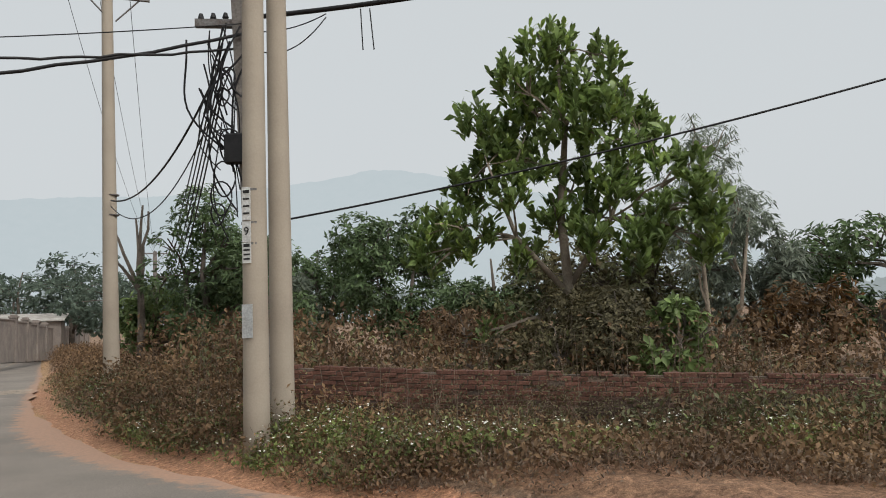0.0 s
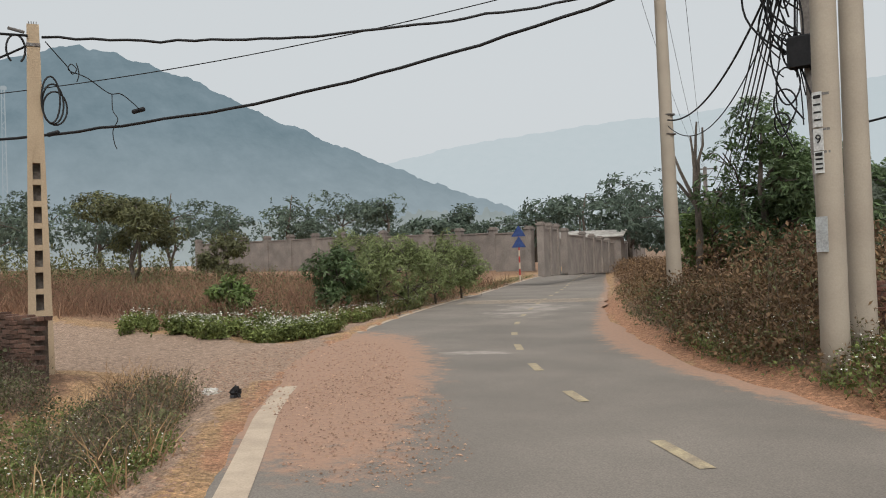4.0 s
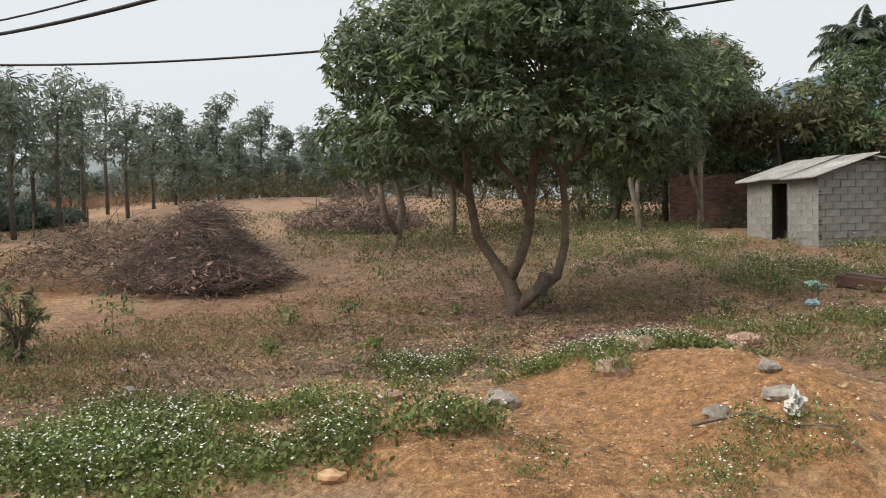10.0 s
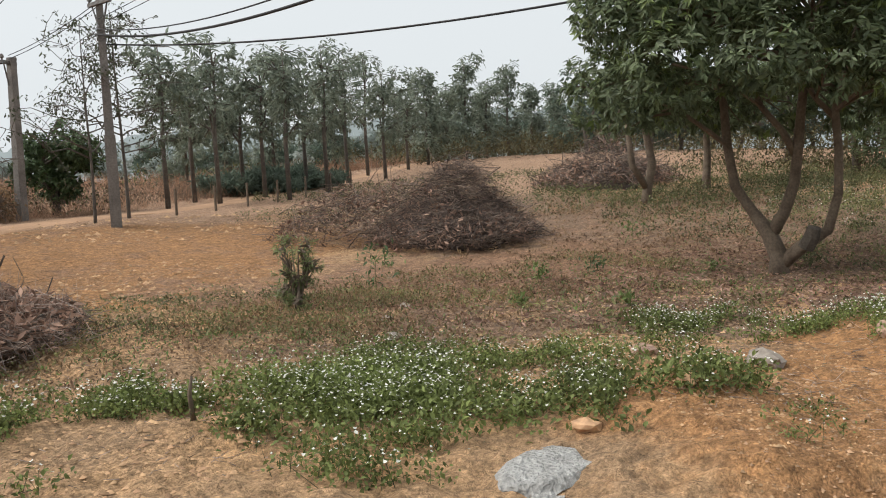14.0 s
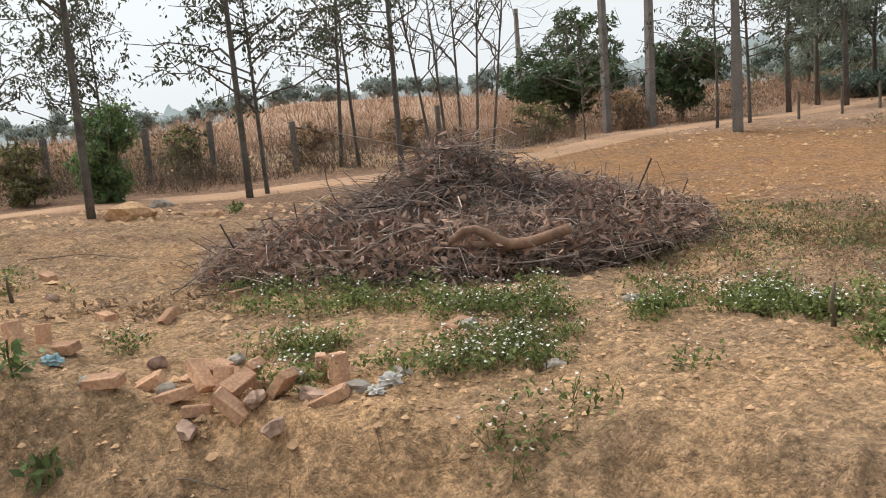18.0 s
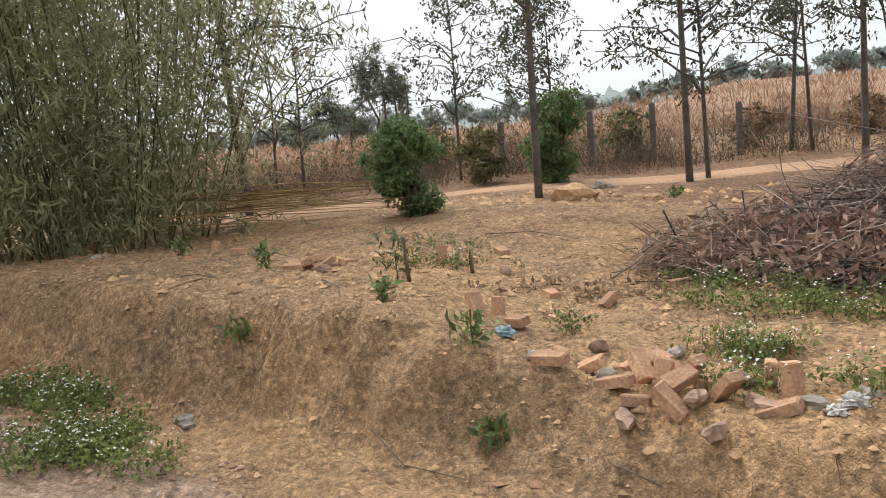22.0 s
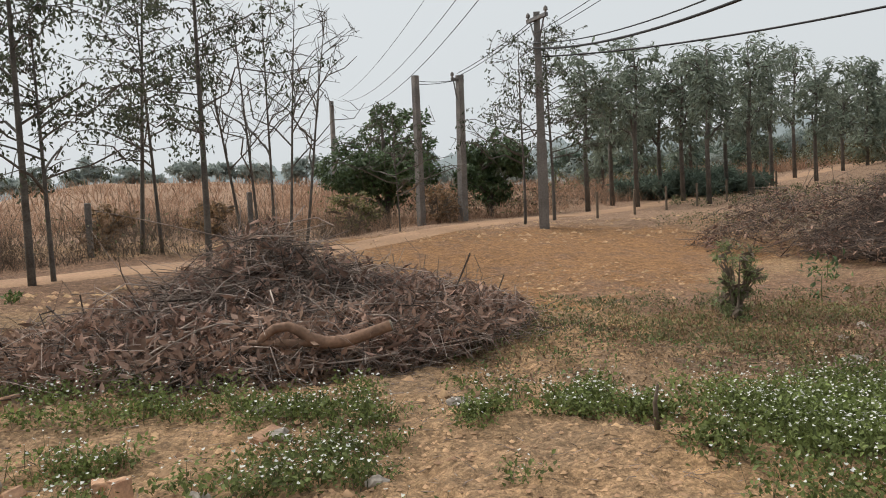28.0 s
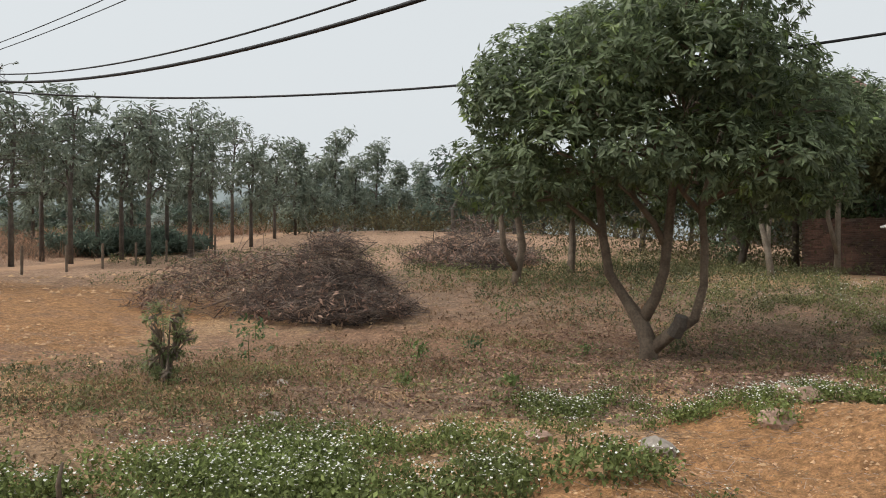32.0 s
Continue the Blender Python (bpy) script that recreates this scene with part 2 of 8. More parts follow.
BARK = mat("grey_brown_bark", (0.21, 0.165, 0.125), (0.13, 0.10, 0.075), 4, 0.95, 0.6, 30)
BARKD = mat("dark_bark", (0.14, 0.118, 0.098), (0.085, 0.072, 0.06), 4, 0.95, 0.6, 30)
PALEBARK = mat("pale_bark", (0.30, 0.255, 0.20), (0.19, 0.155, 0.12), 3, 0.95, 0.5, 30)
TWIG = mat("dead_twigs", (0.36, 0.285, 0.245), (0.165, 0.13, 0.11), 3, 0.95, 0, 20, island=0.75)
DEADLEAF = leafmat("dead_leaves", (0.44, 0.285, 0.22), (0.24, 0.15, 0.115), 0.8, 0.5, 0.2, 0.15)
MANGO = leafmat("mango_leaves", (0.19, 0.235, 0.125), (0.12, 0.158, 0.085), 0.5, 0.5, 0.35, 0.42)
MANGO2 = leafmat("new_mango_leaves", (0.210, 0.271, 0.088), (0.131, 0.184, 0.061), 0.45)
BROADL = leafmat("glossy_broad_leaves", (0.225, 0.31, 0.10), (0.145, 0.21, 0.07), 0.4, translucent=0.4)
BROADL2 = leafmat("fresh_broad_leaves", (0.30, 0.40, 0.10), (0.20, 0.285, 0.075), 0.4)
GREEN = leafmat("green_leaves", (0.125, 0.185, 0.078), (0.075, 0.115, 0.052), 0.55)
GREENL = leafmat("light_green_leaves", (0.184, 0.263, 0.084), (0.123, 0.175, 0.061), 0.55)
OLIVE = leafmat("olive_leaves", (0.184, 0.189, 0.084), (0.105, 0.112, 0.056), 0.6)
# eucalyptus grey-green, lightened further to paint in distance haze
EUC = leafmat("hazed_grey_green_leaves", (0.25, 0.29, 0.225), (0.18, 0.215, 0.165), 0.6, 0.35, 0.35, 0.45)
# far foliage with haze put into the leaf colour: bluish, then very pale
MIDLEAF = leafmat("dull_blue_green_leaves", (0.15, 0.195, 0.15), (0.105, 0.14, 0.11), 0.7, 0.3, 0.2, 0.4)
FARLEAF = leafmat("haze_paled_leaves", (0.37, 0.42, 0.39), (0.30, 0.345, 0.32), 0.7, 0.2, 0.2, 0.4)
TRACKBARK = mat("grey_track_bark", (0.165, 0.148, 0.128), (0.10, 0.088, 0.078), 4, 0.95, 0.6, 30)
BROWNW = leafmat("brown_weed_leaves", (0.235, 0.145, 0.080), (0.125, 0.084, 0.050), 0.8)
BUSHB = leafmat("brown_green_leaves", (0.150, 0.125, 0.060), (0.085, 0.080, 0.045), 0.7)
BUSHG = leafmat("fresh_bush_leaves", (0.21, 0.31, 0.125), (0.13, 0.20, 0.085), 0.5, 0.4, 0.35, 0.45)
FIELDG = leafmat("brown_field_grass", (0.33, 0.20, 0.135), (0.21, 0.13, 0.088), 0.8, 0.4, 0.2)
DRYWEED = leafmat("withered_weeds", (0.36, 0.24, 0.135), (0.22, 0.145, 0.085), 0.8)
SCRUB = leafmat("grey_brown_scrub", (0.27, 0.20, 0.145), (0.15, 0.11, 0.08), 0.8)
MIXWEED = leafmat("pale_olive_weeds", (0.25, 0.245, 0.105), (0.16, 0.15, 0.07), 0.7)
LITTER = leafmat("pale_leaf_litter", (0.36, 0.245, 0.155), (0.22, 0.145, 0.095), 0.8)
BRICKM = mat("blackened_brick", (0.20, 0.10, 0.07), (0.075, 0.055, 0.045), 1.0, 0.95, 0.5, 30, rand=0.4)
DRYG = leafmat("dry_grass", (0.46, 0.30, 0.165), (0.30, 0.185, 0.105), 0.8, 0.4)
REDG = leafmat("red_brown_dry_grass", (0.44, 0.28, 0.19), (0.30, 0.185, 0.125), 0.8, 0.35, 0.2)
BAMBOO = leafmat("bamboo_leaves", (0.40, 0.39, 0.235), (0.26, 0.26, 0.155), 0.6, 0.4, 0.35, 0.5)
CULM = mat("bamboo_culm", (0.15, 0.13, 0.06), (0.085, 0.075, 0.04), 3, 0.6, 0.1, 20, island=0.4)
FLOWER = mat("white_petals", (0.80, 0.80, 0.74), (0.68, 0.68, 0.62), 9, 0.7, 0, translucent=0.2)
FLOWERG = leafmat("flower_weed_leaves", (0.215, 0.255, 0.085), (0.135, 0.168, 0.058), 0.65, 0.5, 0.2)
# palm green greyed and lightened, the haze over the palms painted in
PALM = leafmat("palm_leaves", (0.27, 0.305, 0.235), (0.19, 0.22, 0.165), 0.5, 0.3, 0.35, 0.4)


# ---- mesh helpers ----
def mesh(name, v, f, material, parent=None, label="", smooth=False, attrs=None):
    """One mesh object from point and face arrays."""
    me = bpy.data.meshes.new(name)
    if isinstance(f, np.ndarray):
        v = np.asarray(v, np.float32)
        n, k = f.shape
        me.vertices.add(len(v))
        me.vertices.foreach_set("co", v.ravel())
        me.loops.add(n * k)
        me.loops.foreach_set("vertex_index", f.astype(np.int32).ravel())
        me.polygons.add(n)
        me.polygons.foreach_set("loop_start", np.arange(0, n * k, k, dtype=np.int32))
        me.polygons.foreach_set("loop_total", np.full(n, k, np.int32))
        me.update(calc_edges=True)
    else:
        me.from_pydata([tuple(p) for p in v], [], f)
    me.materials.append(material)
    if smooth:
        me.polygons.foreach_set("use_smooth", np.ones(len(me.polygons), bool))
    for key, val in (attrs or {}).items():
        a = me.attributes.new(key, 'FLOAT', 'POINT')
        a.data.foreach_set("value", np.asarray(val, np.float32))
    ob = new(name, me)
    if parent:
        ob.parent = parent
    if label:
        ob["label"] = label
    return ob


def part(name, geo, material, parent, label="", smooth=False):
    return mesh(name, geo[0], geo[1], material, parent, label, smooth)


def thing(name, at, label, category, group="", kind="", turn=0.0, size=1.0):
    """An empty at a thing's base, to hold its parts."""
    ob = new(name)
    ob.empty_display_size = 0.1
    ob.matrix_world = pose(*at, 0, 0, turn) @ Matrix.Scale(size, 4)
    return tagged(ob, label, category, group, kind)


def join(*geos):
    v, f = [], []
    for a, b in geos:
        k = len(v)
        v += [tuple(p) for p in a]
        f += [tuple(i + k for i in q) for q in b]
    return v, f


def tube(pts, radii, n=6, cap=True):
    """A round tube along points."""
    pts = [Vector(p) for p in pts]
    if not hasattr(radii, "__len__"):
        radii = [radii] * len(pts)
    v, f = [], []
    side = None
    for i, p in enumerate(pts):
        d = (pts[min(i + 1, len(pts) - 1)] - pts[max(i - 1, 0)]).normalized()
        if side is None:
            side = d.orthogonal().normalized()
        side = (side - d * side.dot(d)).normalized()
        up = d.cross(side)
        for k in range(n):
            a = 2 * math.pi * k / n
            v.append(p + (side * math.cos(a) + up * math.sin(a)) * radii[i])
    for i in range(len(pts) - 1):
        for k in range(n):
            f.append((i * n + k, i * n + (k + 1) % n, (i + 1) * n + (k + 1) % n, (i + 1) * n + k))
    if cap:
        f.append(tuple(range(n - 1, -1, -1)))
        f.append(tuple(range((len(pts) - 1) * n, len(pts) * n)))
    return v, f


def box(c, s, m=None, bevel=0.0):
    """A box of size s round c, its upright edges cut by bevel."""
    x, y, z = s[0] / 2, s[1] / 2, s[2] / 2
    if bevel:
        b = bevel
        ring = [(-x + b, -y), (x - b, -y), (x, -y + b), (x, y - b), (x - b, y), (-x + b, y), (-x, y - b), (-x, -y + b)]
        v = [Vector((p[0], p[1], -z)) for p in ring] + [Vector((p[0], p[1], z - b)) for p in ring]
        v += [Vector((p[0] * (1 - b / x), p[1] * (1 - b / y), z)) for p in ring]
        f = [tuple(range(7, -1, -1)), tuple(range(16, 24))]
        for r in (0, 8):
            f += [(r + k, r + (k + 1) % 8, r + 8 + (k + 1) % 8, r + 8 + k) for k in range(8)]
    else:
        v = [Vector((i, j, k)) for k in (-z, z) for j in (-y, y) for i in (-x, x)]
        f = [(0, 2, 3, 1), (4, 5, 7, 6), (0, 1, 5, 4), (2, 6, 7, 3), (0, 4, 6, 2), (1, 3, 7, 5)]
    if m:
        v = [m @ p for p in v]
    return [p + Vector(c) for p in v], f


def rock(r, seed, squash=0.6, jag=0.35):
    """A broken stone."""
    bm = bmesh.new()
    bmesh.ops.create_icosphere(bm, subdivisions=2, radius=1)
    for p in bm.verts:
        k = 1 + jag * noise.noise(p.co * 1.3 + Vector((seed * 7.1, seed * 3.3, 0))) + 0.3 * jag * noise.noise(p.co * 4 + Vector((seed, 0, 0)))
        p.co = Vector((p.co.x * k * r[0], p.co.y * k * r[1], p.co.z * k * r[2]))
    v, f = [p.co.copy() for p in bm.verts], [tuple(q.index for q in a.verts) for a in bm.faces]
    bm.free()
    return v, f


def unit(n, rng):
    d = rng.normal(size=(n, 3))
    return d / np.linalg.norm(d, axis=1)[:, None]


def leaves(base, way, length, width, fold=0.25, droop=0.0, face=None):
    """Folded pointed leaves, two triangles each, from base points along ways."""
    n = len(base)
    rng = np.random.default_rng(n)
    way = way / np.maximum(np.linalg.norm(way, axis=1), 1e-6)[:, None]
    ref = unit(n, rng)
    if face is not None:
        ref = face + 0.45 * ref
    side = np.cross(way, ref)
    side /= np.maximum(np.linalg.norm(side, axis=1), 1e-6)[:, None]
    nor = np.cross(side, way)
    length = np.broadcast_to(length, n)[:, None]
    width = np.broadcast_to(width, n)[:, None]
    tip = base + way * length
    tip[:, 2] -= droop * length[:, 0]
    mid = base + way * length * 0.5
    v = np.stack([base, mid + side * width / 2 + nor * width * fold, tip, mid - side * width / 2 + nor * width * fold], 1).reshape(-1, 3)
    i = np.arange(n)[:, None] * 4
    f = np.concatenate([i + np.array([[0, 1, 2]]), i + np.array([[0, 2, 3]])], 0)
    return v, f


def crown(rng, clumps, sprays, per, length, width, droop=0.5, spread=0.9, shell=0.55, out=0.6):
    """Leaf sprays over clumps (centre, radii): outward, drooping whorls at the ends of twigs."""
    vol = np.array([r[0] * r[1] * r[2] for _, r in clumps]) ** 0.67
    pick = rng.choice(len(clumps), sprays, p=vol / vol.sum())
    c = np.array([k for k, _ in clumps])[pick]
    r = np.array([k for _, k in clumps])[pick]
    d = unit(sprays, rng)
    p = c + d * r * (rng.random((sprays, 1)) ** 0.33 * (1 - shell) + shell)
    axis = d * 0.9 + np.array([0, 0, 0.45]) + 0.4 * unit(sprays, rng)
    axis /= np.linalg.norm(axis, axis=1)[:, None]
    axis = np.repeat(axis, per, 0)
    base = np.repeat(p, per, 0) - axis * (rng.random((sprays * per, 1)) * length * 0.8)
    ring = np.cross(axis, unit(sprays * per, rng))
    ring /= np.linalg.norm(ring, axis=1)[:, None] + 1e-6
    way = axis * (0.25 + 0.5 * out * rng.random((sprays * per, 1))) + ring * 0.9 + np.array([0, 0, -0.75 * droop]) + 0.3 * spread * unit(sprays * per, rng)
    ln = length * (0.65 + 0.7 * rng.random(sprays * per))
    return leaves(base, way, ln, ln * width / length, face=axis)


# ---- the lie of the land ----
EDGE = np.array([(-95, 190), (-62, 120), (-44, 78), (-30.5, 49), (-24.5, 37), (-19.2, 25.2), (-14, 15), (-9.1, 8.1), (-4.9, 3.9), (-1.2, 0.0), (2.6, -2.2), (9, -4.2), (20, -6.5), (45, -10), (120, -20)], float)
for _ in range(2):
    EDGE = np.concatenate([EDGE[:1], np.stack([EDGE[:-1] * 0.75 + EDGE[1:] * 0.25, EDGE[:-1] * 0.25 + EDGE[1:] * 0.75], 1).reshape(-1, 2), EDGE[-1:]])
TRACK = np.array([(40, -6), (22, -9.5), (12, -11.5), (6.2, -13.3), (2.4, -15.2), (-0.4, -16.6), (-4.9, -18.6), (-8.8, -20.6), (-12.6, -22.4), (-20, -25.4), (-33, -30.8), (-55, -39), (-90, -52)], float)
for _ in range(2):
    TRACK = np.concatenate([TRACK[:1], np.stack([TRACK[:-1] * 0.75 + TRACK[1:] * 0.25, TRACK[:-1] * 0.25 + TRACK[1:] * 0.75], 1).reshape(-1, 2), TRACK[-1:]])
SIDE = np.array([(-9.5, 11.5), (-14, 9.9), (-19, 9.3), (-26, 9.9), (-40, 12), (-80, 16)], float)


def off(line, x, y):
    """Signed distance from a line, positive to the right of its run."""
    best = np.full(np.shape(x), 1e9)
    sgn = np.zeros(np.shape(x))
    for a, b in zip(line[:-1], line[1:]):
        d = b - a
        k = np.clip(((x - a[0]) * d[0] + (y - a[1]) * d[1]) / (d @ d), 0, 1)
        ex, ey = x - a[0] - k * d[0], y - a[1] - k * d[1]
        q = np.hypot(ex, ey)
        s = np.sign(ex * d[1] - ey * d[0])
        m = q < best
        best, sgn = np.where(m, q, best), np.where(m, s, sgn)
    return best * sgn


def sm(a, b, x):
    k = np.clip((x - a) / (b - a), 0, 1)
    return k * k * (3 - 2 * k)


def vnoise(x, y, seed=0):
    """Smooth value noise, 0 to 1."""
    xi, yi = np.floor(x), np.floor(y)
    u, w = x - xi, y - yi
    u, w = u * u * (3 - 2 * u), w * w * (3 - 2 * w)

    def h(a, b):
        k = np.sin(a * 127.1 + b * 311.7 + seed * 74.7) * 43758.5453
        return k - np.floor(k)
    return (h(xi, yi) * (1 - u) + h(xi + 1, yi) * u) * (1 - w) + (h(xi, yi + 1) * (1 - u) + h(xi + 1, yi + 1) * u) * w


def fbm(x, y, scale, seed=0, octaves=4):
    return sum(vnoise(x * scale * 2 ** k + 13.7 * k, y * scale * 2 ** k, seed + k) * 0.5 ** (k + 1) for k in range(octaves))


def blob(x, y, cx, cy, rx, ry=None, turn=0.0):
    ry = ry or rx
    a = radians(turn)
    dx, dy = x - cx, y - cy
    return np.exp(-(((dx * math.cos(a) + dy * math.sin(a)) / rx) ** 2 + ((-dx * math.sin(a) + dy * math.cos(a)) / ry) ** 2))


ROADW = 6.15


def ground(x, y, rough=True):
    """Height of the ground; the road's west edge, the bank, the mound, the dug field and the far slopes."""
    x, y = np.asarray(x, float), np.asarray(y, float)
    s = off(EDGE, x, y)           # positive into the plot, negative over the road
    e = -s - ROADW                # positive past the road's east side
    w = off(SIDE, x, y)
    south = sm(3.0, -3.5, y) * sm(-6, 0.0, x + 0.0 * y)
    u = 0.95 * x - 0.3 * y
    gully = (0.42 * (fbm(u, u * 0 + 2.5, 0.9, 51) - 0.47) + 0.30 * (fbm(u, 0.6 * s, 2.6, 53) - 0.47)) * south
    z = np.zeros_like(s)
    z = z - 0.15 * sm(0.5, 1.3, s) * (1 - sm(2.3, 3.0, s))
    z = z + (0.12 + 0.20 * south + 0.14 * sm(0.5, 4, x) * south) * sm(2.35, 3.0, s + gully + 0.45 * (fbm(x, y, 0.8, 3) - 0.47) + 0.3 * (fbm(x, y, 3.1, 8) - 0.47))
    z = z + 0.20 * sm(2.45, 2.90, s + gully + 0.3 * (fbm(x, y, 1.1, 3) - 0.47) + 0.35 * (fbm(x, y, 3.1, 8) - 0.47)) * (1 - sm(3.2, 6.0, s)) * south * sm(0.8, 3.0, x)
    z = z + 0.030 * np.maximum(0, s - 4.0) * (1 - 0.6 * sm(60, 200, s))
    z = z - 0.30 * blob(x, y, -13.2, -2.8, 5.5, 5.0) + 0.34 * blob(x, y, -23.5, 1, 6) - 0.38 * blob(x, y, -12.5, -10.5, 7.5, 6) + 0.14 * blob(x, y, 3.5, -11.5, 4) + 0.25 * blob(x, y, -10, -21, 6)
    z = z + 1.2 * blob(x, y, -48, -30, 22) + 0.5 * blob(x, y, -60, -12, 30)
    # heaped soil beside the pit
    z = z + 0.36 * blob(x, y, -7.6, -0.3, 2.3, 0.9, 33) + 0.22 * blob(x, y, -5.1, -2.0, 1.6, 0.7, 30) + 0.2 * blob(x, y, -9.2, 1.4, 0.9, 0.7)
    z = z - 0.62 * blob(x, y, -6.8, 2.3, 1.25, 0.75, -44) - 0.42 * sm(0.34, 0.58, blob(x, y, -7.1, 2.45, 1.45, 0.9, -44) + 0.12 * (fbm(x, y, 2.5, 33) - 0.47))
    # verge on the far side of the road
    z = z + 0.34 * sm(0.1, 1.3, e) + 0.22 * sm(11, 18, y) * sm(0.1, 1.5, e) * sm(0, -6, x) + 0.02 * np.maximum(0, e - 2) * sm(6, 14, y) - 0.03 * np.clip(x + 2, 0, 8) * sm(0.5, 3, e)
    tr = -off(TRACK, x, y)
    z = z + 0.038 * np.clip(tr - 3.0, 0, 75) * sm(14, -4, x) * sm(-4, -12, y) * sm(-40, -14, x)
    flat = sm(3.2, 2.2, np.abs(w)) * sm(-8.5, -11.5, x)
    z = z * (1 - flat) + flat * (0.012 * np.maximum(0, -x - 12))
    if rough:
        k = sm(0.0, 1.2, s) + sm(0.0, 1.0, e)
        k = np.clip(k, 0, 1) * (1 - 0.9 * flat) * (1 - 0.95 * sm(1.9, 1.2, np.abs(off(TRACK, x, y))))
        near = 1 / (1 + (np.hypot(x, y) / 25) ** 2)
        z = z + k * ((fbm(x, y, 0.45, 1) - 0.47) * 0.22 + near * ((fbm(x, y, 2.2, 2) - 0.47) * 0.13 + (fbm(x, y, 7.0, 5, 3) - 0.44) * 0.11))
        z = z + 0.10 * (fbm(x, y, 4.2, 9, 3) - 0.44) * sm(2.3, 2.7, s) * sm(4.0, 3.3, s) * near
    return z


def gz(x, y):
    return float(ground(np.array([x]), np.array([y]))[0])


# one sheet of ground to the horizon
RAD = np.concatenate([np.linspace(0.5, 2.5, 6), 2.5 * 1.0105 ** np.arange(1, 200), 2.5 * 1.0105 ** 199 * 1.035 ** np.arange(1, 38), 2.5 * 1.0105 ** 199 * 1.035 ** 37 * 1.2 ** np.arange(1, 24)])
ang = np.radians(np.concatenate([np.linspace(88, 238, 640, endpoint=False), np.linspace(238, 448, 190, endpoint=False)]))
NA = len(ang)
gx = (RAD[:, None] * -np.sin(ang)[None, :]).ravel()
gy = (RAD[:, None] * np.cos(ang)[None, :]).ravel()
gh = ground(gx, gy)
gs = off(EDGE, gx, gy)
ge = -gs - ROADW
under = sm(0.25, -0.1, gs) * sm(0.25, -0.1, ge)
gh = gh - 0.07 * under
idx = np.arange(len(RAD) * NA).reshape(len(RAD), NA)
quads = np.stack([idx[:-1], np.roll(idx, -1, 1)[:-1], np.roll(idx, -1, 1)[1:], idx[1:]], -1).reshape(-1, 4)
ggr = np.hypot(gx, gy)
side_w = off(SIDE, gx, gy)
z_fresh = np.clip(1.0 * blob(gx, gy, -6.5, -12.0, 3.6, 2.6, 40) + 0.9 * blob(gx, gy, -9.5, -15.5, 7, 3.6, -25) + 0.9 * blob(gx, gy, -13, -19.5, 8, 3.0, -10) + 1.1 * blob(gx, gy, -7.2, -0.6, 2.8, 1.5, 33) + 0.9 * blob(gx, gy, -5.0, -1.9, 2.2, 1.3, 30)
                  + 0.55 * blob(gx, gy, 1.5, -9.5, 6, 3.5) + 0.5 * sm(1.9, 2.2, gs) * sm(2.75, 2.5, gs) * sm(0.5, 3, gx) * sm(0.36, 0.5, fbm(0.95 * gx - 0.3 * gy, gs, 0.7, 59)), 0, 1) * 0.8
g_u = 0.95 * gx - 0.3 * gy
z_litter = np.clip(0.46 * sm(2.6, 2.75, gs) * sm(3.25, 2.95, gs) * sm(0.40, 0.52, fbm(g_u, gs, 0.55, 57)) * sm(0, -2, gy) * sm(-1, 1.5, gx) + (0.9 * blob(gx, gy, -13.5, -4.5, 6.5, 4.2) + 0.6 * blob(gx, gy, -9, -6.2, 4.5, 3)) * (0.35 + 1.1 * sm(0.38, 0.58, fbm(gx, gy, 0.55, 83))) + 0.75 * sm(0.0, 0.5, ge) + 0.35 * blob(gx, gy, -8.2, 4.0, 2.8, 1.2, -44) + 0.5 * blob(gx, gy, -18, -15, 8, 5, 30) + 0.6 * blob(gx, gy, -20, 2, 8, 5) + 0.5 * blob(gx, gy, -22, -9, 9, 7), 0, 0.8)
z_grav = np.clip(sm(0.3, 0.7, gs) * sm(2.0, 1.5, gs) * 0.65 + 0.8 * sm(3.2, 2.6, np.abs(side_w)) * sm(-8, -10, gx), 0, 0.8)
z_dry = np.clip(sm(24, 30, gs) * 0.7 + sm(3.0, 4.0, side_w) * sm(-8, -12, gx) * sm(4, 9, gs) * 0.8 + 0.8 * sm(-10, -22, gy - 0.0) * sm(19, 22.5, gs), 0, 0.8)
z_red = np.clip(0.75 * sm(-1.2, 0.8, gy) * sm(-4.5, -6.0, gx) * sm(2.4, 3.2, gs) * sm(40, 20, gs) + 0.6 * blob(gx, gy, -9, -7.5, 5, 2.6) + 0.35 * blob(gx, gy, -6.6, 2.6, 2.0, 1.2, -44) + 0.7 * sm(0.4, 0.9, ge) * sm(14, 3, ge) + 0.45 * sm(-7.5, -9.5, gy) * sm(-4.5, -1, gx) * sm(12, 9, gx) * sm(19, 15, gs) + 0.42 * sm(9, 13, gs) * sm(40, 26, gs) * sm(2, -2, gy), 0, 0.7) * (1 - 0.8 * blob(gx, gy, -7.4, -0.4, 2.4, 1.0, 33)) * (1 - sm(3.6, 2.8, np.abs(side_w)) * sm(-8, -10, gx))
g_ob = mesh("ground", np.stack([gx, gy, gh], 1), quads, SOIL, smooth=True, attrs={"fresh": z_fresh, "litter": z_litter, "gravel": z_grav, "drygrass": z_dry, "redsoil": z_red, "shoulder": np.clip(0.75 * sm(-0.3, 0.0, ge) * sm(0.9, 0.4, ge) + 0.6 * sm(-0.1, 0.1, gs) * sm(0.6, 0.35, gs) * sm(3, 5, gy), 0, 0.7)})
tagged(g_ob, "dry orange-brown soil with litter, clods and gravel", "ground", kind="structure")


# ---- road ----
def arc(line):
    d = np.concatenate([[0], np.cumsum(np.hypot(*np.diff(line, axis=0).T))])
    return d


